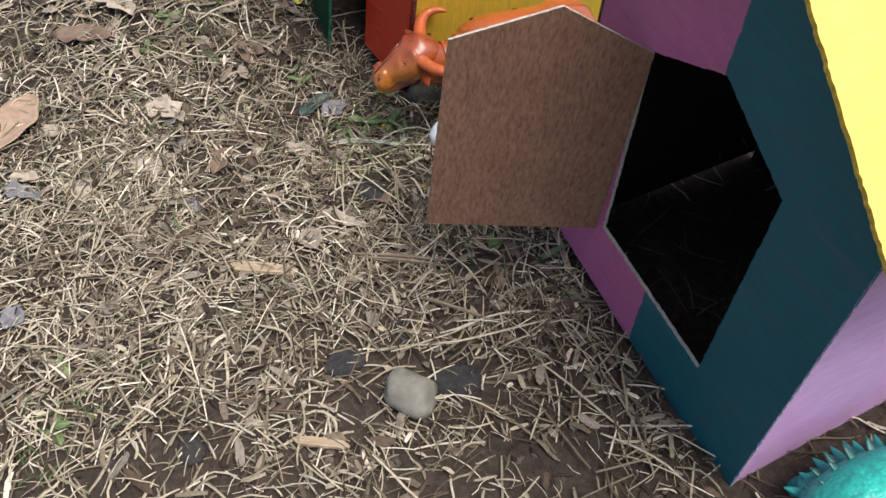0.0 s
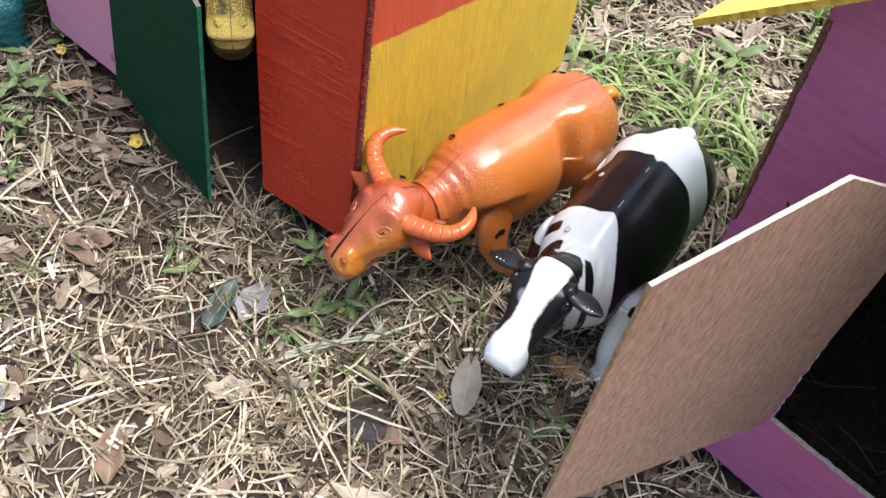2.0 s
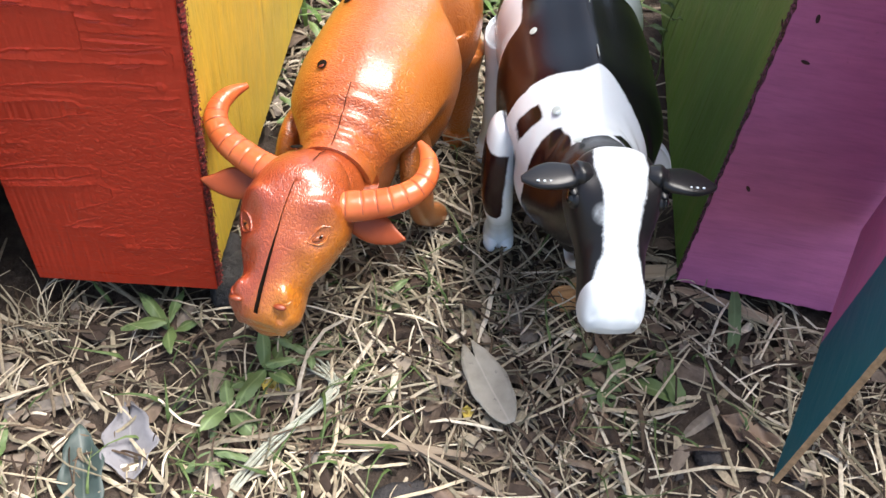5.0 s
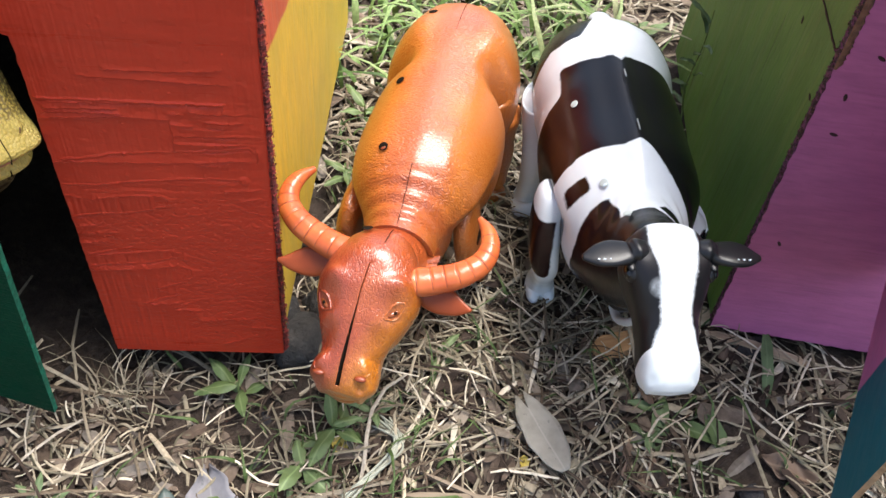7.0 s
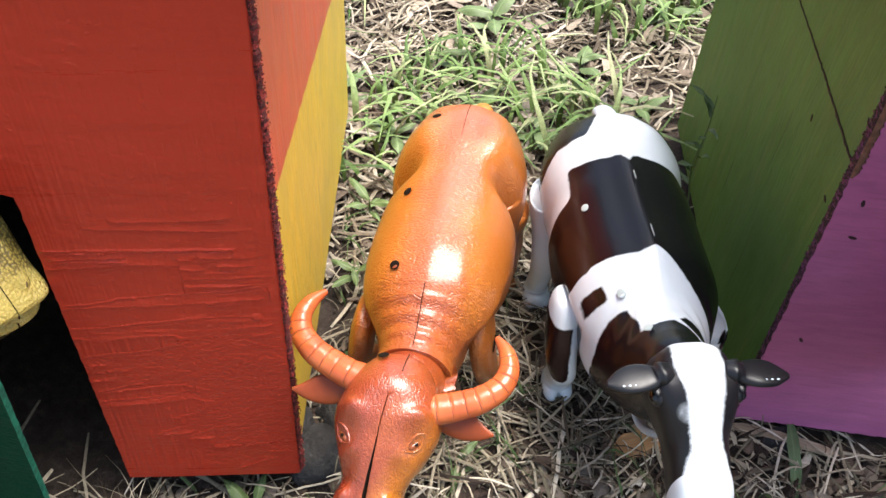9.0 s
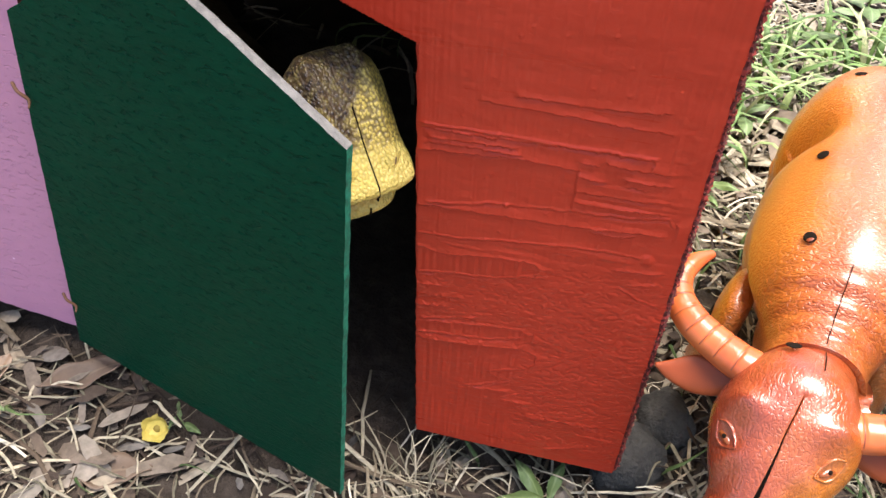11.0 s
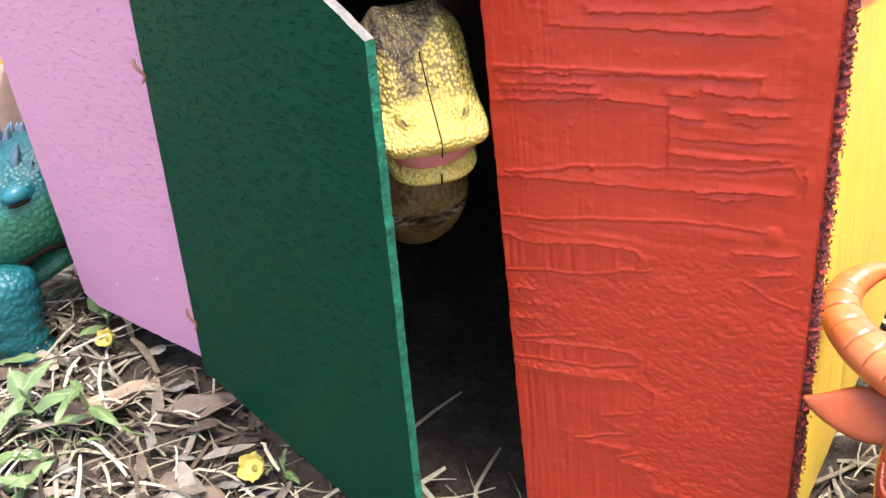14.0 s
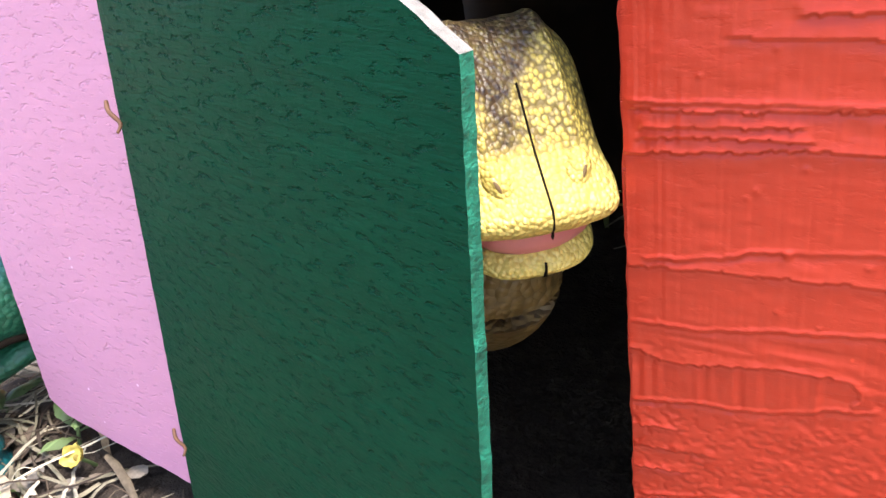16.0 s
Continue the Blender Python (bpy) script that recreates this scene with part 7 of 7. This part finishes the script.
def chip(name, x, y, turn, length, width, thick, mat, label, seed, z=0.004, tilt=0.0):
    rng = random.Random(seed)
    bm = bmesh.new()
    k = 9
    rows = []
    for i in range(k + 1):
        f = i / k
        w = width / 2 * (0.75 + 0.25 * math.sin(math.pi * f)) * rng.uniform(0.86, 1.08) * (0.45 if i in (0, k) else 1)
        xx, bow = (f - 0.5) * length, 0.03 * length * math.sin(math.pi * f)
        rows.append([bm.verts.new((xx + rng.uniform(-1, 1) * 0.002 * (i in (0, k)), s * w, h * thick / 2 + bow)) for s, h in ((-1, -1), (1, -1), (0.85, 1), (-0.85, 1))])
    for a, b in zip(rows, rows[1:]):
        for j in range(4):
            bm.faces.new((a[j], a[(j + 1) % 4], b[(j + 1) % 4], b[j]))
    bm.faces.new(rows[0][::-1])
    bm.faces.new(rows[-1])
    bmesh.ops.recalc_face_normals(bm, faces=bm.faces)
    ob = part(name, bm, mat)
    ob.matrix_basis = Matrix.Translation((x, y, ground_z(x, y) + z)) @ pose(0, 0, 0, 0, tilt, turn)
    return tagged(ob, label, "wood chip" if name == "wood_chip" else "stick", "chips and sticks")


chip("wood_chip", 0.145, -0.262, 52, 0.070, 0.015, 0.003, CHIP, "pale split wood chip on straw", 1, 0.006)
chip("wood_chip", 0.348, -0.306, 50, 0.050, 0.010, 0.003, CHIP, "pale splinter of wood on straw", 2, 0.006)
chip("wood_chip", 0.203, 0.020, 12, 0.038, 0.017, 0.006, CHIP_O, "orange brown wood chip beside the cow", 3, 0.006)
chip("stick", 0.236, 0.036, 10, 0.075, 0.012, 0.003, CHIP, "flat pale strip of wood under the cow", 4, 0.005)
chip("stick", 0.290, 0.018, -22, 0.065, 0.007, 0.002, CHIP, "thin pale strip against the purple wall", 5, 0.006)
chip("stick", 0.206, -0.136, 52, 0.095, 0.0035, 0.003, CHIP_D, "long straight pale straw stick", 6, 0.008)
chip("stick", 0.214, -0.134, 50, 0.090, 0.0032, 0.003, CHIP_D, "long straight pale straw stick", 7, 0.008)
chip("stick", 0.104, -0.077, -5, 0.070, 0.0050, 0.004, CHIP_D, "brown straw stick on bare soil", 8, 0.006)
chip("stick", 0.118, -0.082, -28, 0.090, 0.0028, 0.0025, CHIP_D, "long pale stick on soil", 9, 0.008)
chip("stick", 0.300, -0.120, 35, 0.080, 0.0030, 0.0025, CHIP_D, "long pale stick in straw", 10, 0.008)


def fibre_bundle():
    rng = random.Random(5)
    bm = bmesh.new()
    for i in range(9):
        o = [rng.uniform(-0.003, 0.003) for _ in range(8)]
        pts = [(0.012 + o[0], -0.112 + o[1], 0.010), (0.034 + o[2], -0.080 + o[3] * 0.5, 0.013), (0.058 + o[4] * 0.6, -0.058 + o[5] * 0.6, 0.014), (0.066 + o[6], -0.044 + o[7], 0.012), (0.055 + o[0] * 2, -0.030 + o[1] * 2, 0.010)]
        loft(bm, [((p[0], p[1], p[2] + ground_z(p[0], p[1]) - 0.003 + 0.0006 * (i % 3)), 0.0007, 0.0006) for p in pts], 5, 22, 0)
    ob = part("fibre_bundle", bm, plain("grey green dry fibre", (0.33, 0.34, 0.27), 0.75, 0.3, 200), None, "", True)
    return tagged(ob, "frayed bundle of grey green dry grass fibres", "dry grass", kind="stuff")


fibre_bundle()


def climbing_weed():
    """Thin weed standing against the green wall."""
    plant = empty("wall_weed", "thin upright weed with narrow leaves against green wall", "weed", "weeds")
    plant.matrix_basis = Matrix.Translation((0.272, 0.205, ground_z(0.272, 0.205)))
    bm = bmesh.new()
    pts = [(0, 0, 0), (0.002, -0.004, 0.03), (-0.001, 0.002, 0.06), (0.002, 0.004, 0.095), (0.0, 0.002, 0.125)]
    loft(bm, [(p, 0.0008 - 0.00012 * i, 0.0008 - 0.00012 * i) for i, p in enumerate(pts)], 6, 24, 0, up=(1, 0, 0))
    part("stem", bm, W_STEM, plant, "", True)
    rng = random.Random(8)
    for i in range(13):
        bm = bmesh.new()
        leaf_mesh(bm, rng.uniform(0.012, 0.022), 0.0045, -0.3, 0.3, 0, None, 0.3, i, 6, 4)
        lf = part("leaf", bm, W_DULL, plant, "", True)
        lf.matrix_basis = Matrix.Translation((0, 0, 0.012 + i * 0.0088)) @ pose(0, 0, 0, 0, rng.uniform(-50, 0), rng.uniform(100, 290))
    return plant


climbing_weed()


def red_flower():
    plant = empty("flower", "small coral red flower among weeds", "flower")
    x, y = -0.428, -0.031
    plant.matrix_basis = Matrix.Translation((x, y, ground_z(x, y)))
    m = plain("coral petal", (0.55, 0.11, 0.08), 0.5, 0.2)
    for k, (dx, dy) in enumerate(((0, 0), (-0.012, 0.010))):
        bm = bmesh.new()
        for i in range(6):
            leaf_mesh(bm, 0.008, 0.006, 0.4, 0.3, 0, Matrix.Translation((dx, dy, 0.012)) @ pose(0, 0, 0, 0, -30, i * 60), 0.3, i, 5, 4)
        part("blossom", bm, m, plant, "", True)
    bm = bmesh.new()
    loft(bm, [((0, 0, -0.002), 0.0009, 0.0009), ((0, 0, 0.006), 0.0008, 0.0008), ((0, 0, 0.012), 0.0008, 0.0008)], 6, 6, 0, up=(1, 0, 0))
    part("stem", bm, W_STEM, plant, "", True)
    return plant


red_flower()


def far_house():
    """Another painted toy house beyond the teal dinosaur."""
    base = Matrix.Translation((-1.02, 0.22, ground_z(-0.7, 0.22))) @ pose(0, 0, 0, 0, 0, -8)
    house = empty("toy_house", "orange and red plywood toy house behind the teal dinosaur", "toy house", "painted toy houses")
    house.matrix_basis = base
    m = paint("orange and red paint", (0.72, 0.30, 0.015), (0.45, 0.05, 0.02), (0.0, 0.125, 1.0, 0.0), strength=0.3, wear=0.03)
    m2 = paint("orange paint", (0.70, 0.30, 0.015), strength=0.3, wear=0.03)
    gable = [(0, 0), (0.33, 0), (0.33, 0.34), (0.165, 0.465), (0, 0.34)]
    panel("front_wall", gable, [], T, (m, m_inside_shade, m_edge), house, "wall painted orange and red", 31)
    b = panel("rear_wall", gable, [], T, (m2, m_inside_shade, m_edge), house, "", 32)
    b.matrix_basis = axes((0.33, 0.30, 0), (-1, 0, 0), (0, 0, 1))
    for o, x, s in (((0.33, 0.007, 0), (0, 1, 0), 33), ((0, 0.293, 0), (0, -1, 0), 34)):
        w = panel("side_wall", [(0, 0), (0.286, 0), (0.286, 0.335), (0, 0.335)], [], T, (m2, m_inside_shade, m_edge), house, "", s)
        w.matrix_basis = axes(o, x, (0, 0, 1))
    c, s = math.cos(radians(37.0)), math.sin(radians(37.0))
    for o, x, z, k in (((-0.04, 0.33, 0.315), (0, -1, 0), (c, 0, s), 35), ((0.37, -0.03, 0.315), (0, 1, 0), (-c, 0, s), 36)):
        r = panel("roof_panel", [(0, 0), (0.36, 0), (0.36, 0.262), (0, 0.262)], [], T, (m2, m_inside_shade, m_edge), house, "", k)
        r.matrix_basis = axes(o, x, z)
    return house


far_house()


def hinge_wire(house_door, x, z, seed):
    bm = bmesh.new()
    loft(bm, [((x - 0.003, -0.001, z + 0.002), 0.0006, 0.0006), ((x, -0.0022, z), 0.0007, 0.0007), ((x + 0.003, -0.0012, z - 0.003), 0.0006, 0.0006), ((x + 0.004, -0.003, z - 0.005), 0.0004, 0.0004)], 6, 12, 0)
    return part("hinge_wire", bm, plain("rusty wire", (0.16, 0.07, 0.035), 0.7), house_door, "bent rusty wire hinge", True)


for ob in [o for o in bpy.data.objects if o.name.startswith("door") and "green" in str(o.get("label", ""))]:
    hinge_wire(ob, 0.008, 0.172, 1)
    hinge_wire(ob, -0.007, 0.055, 2)
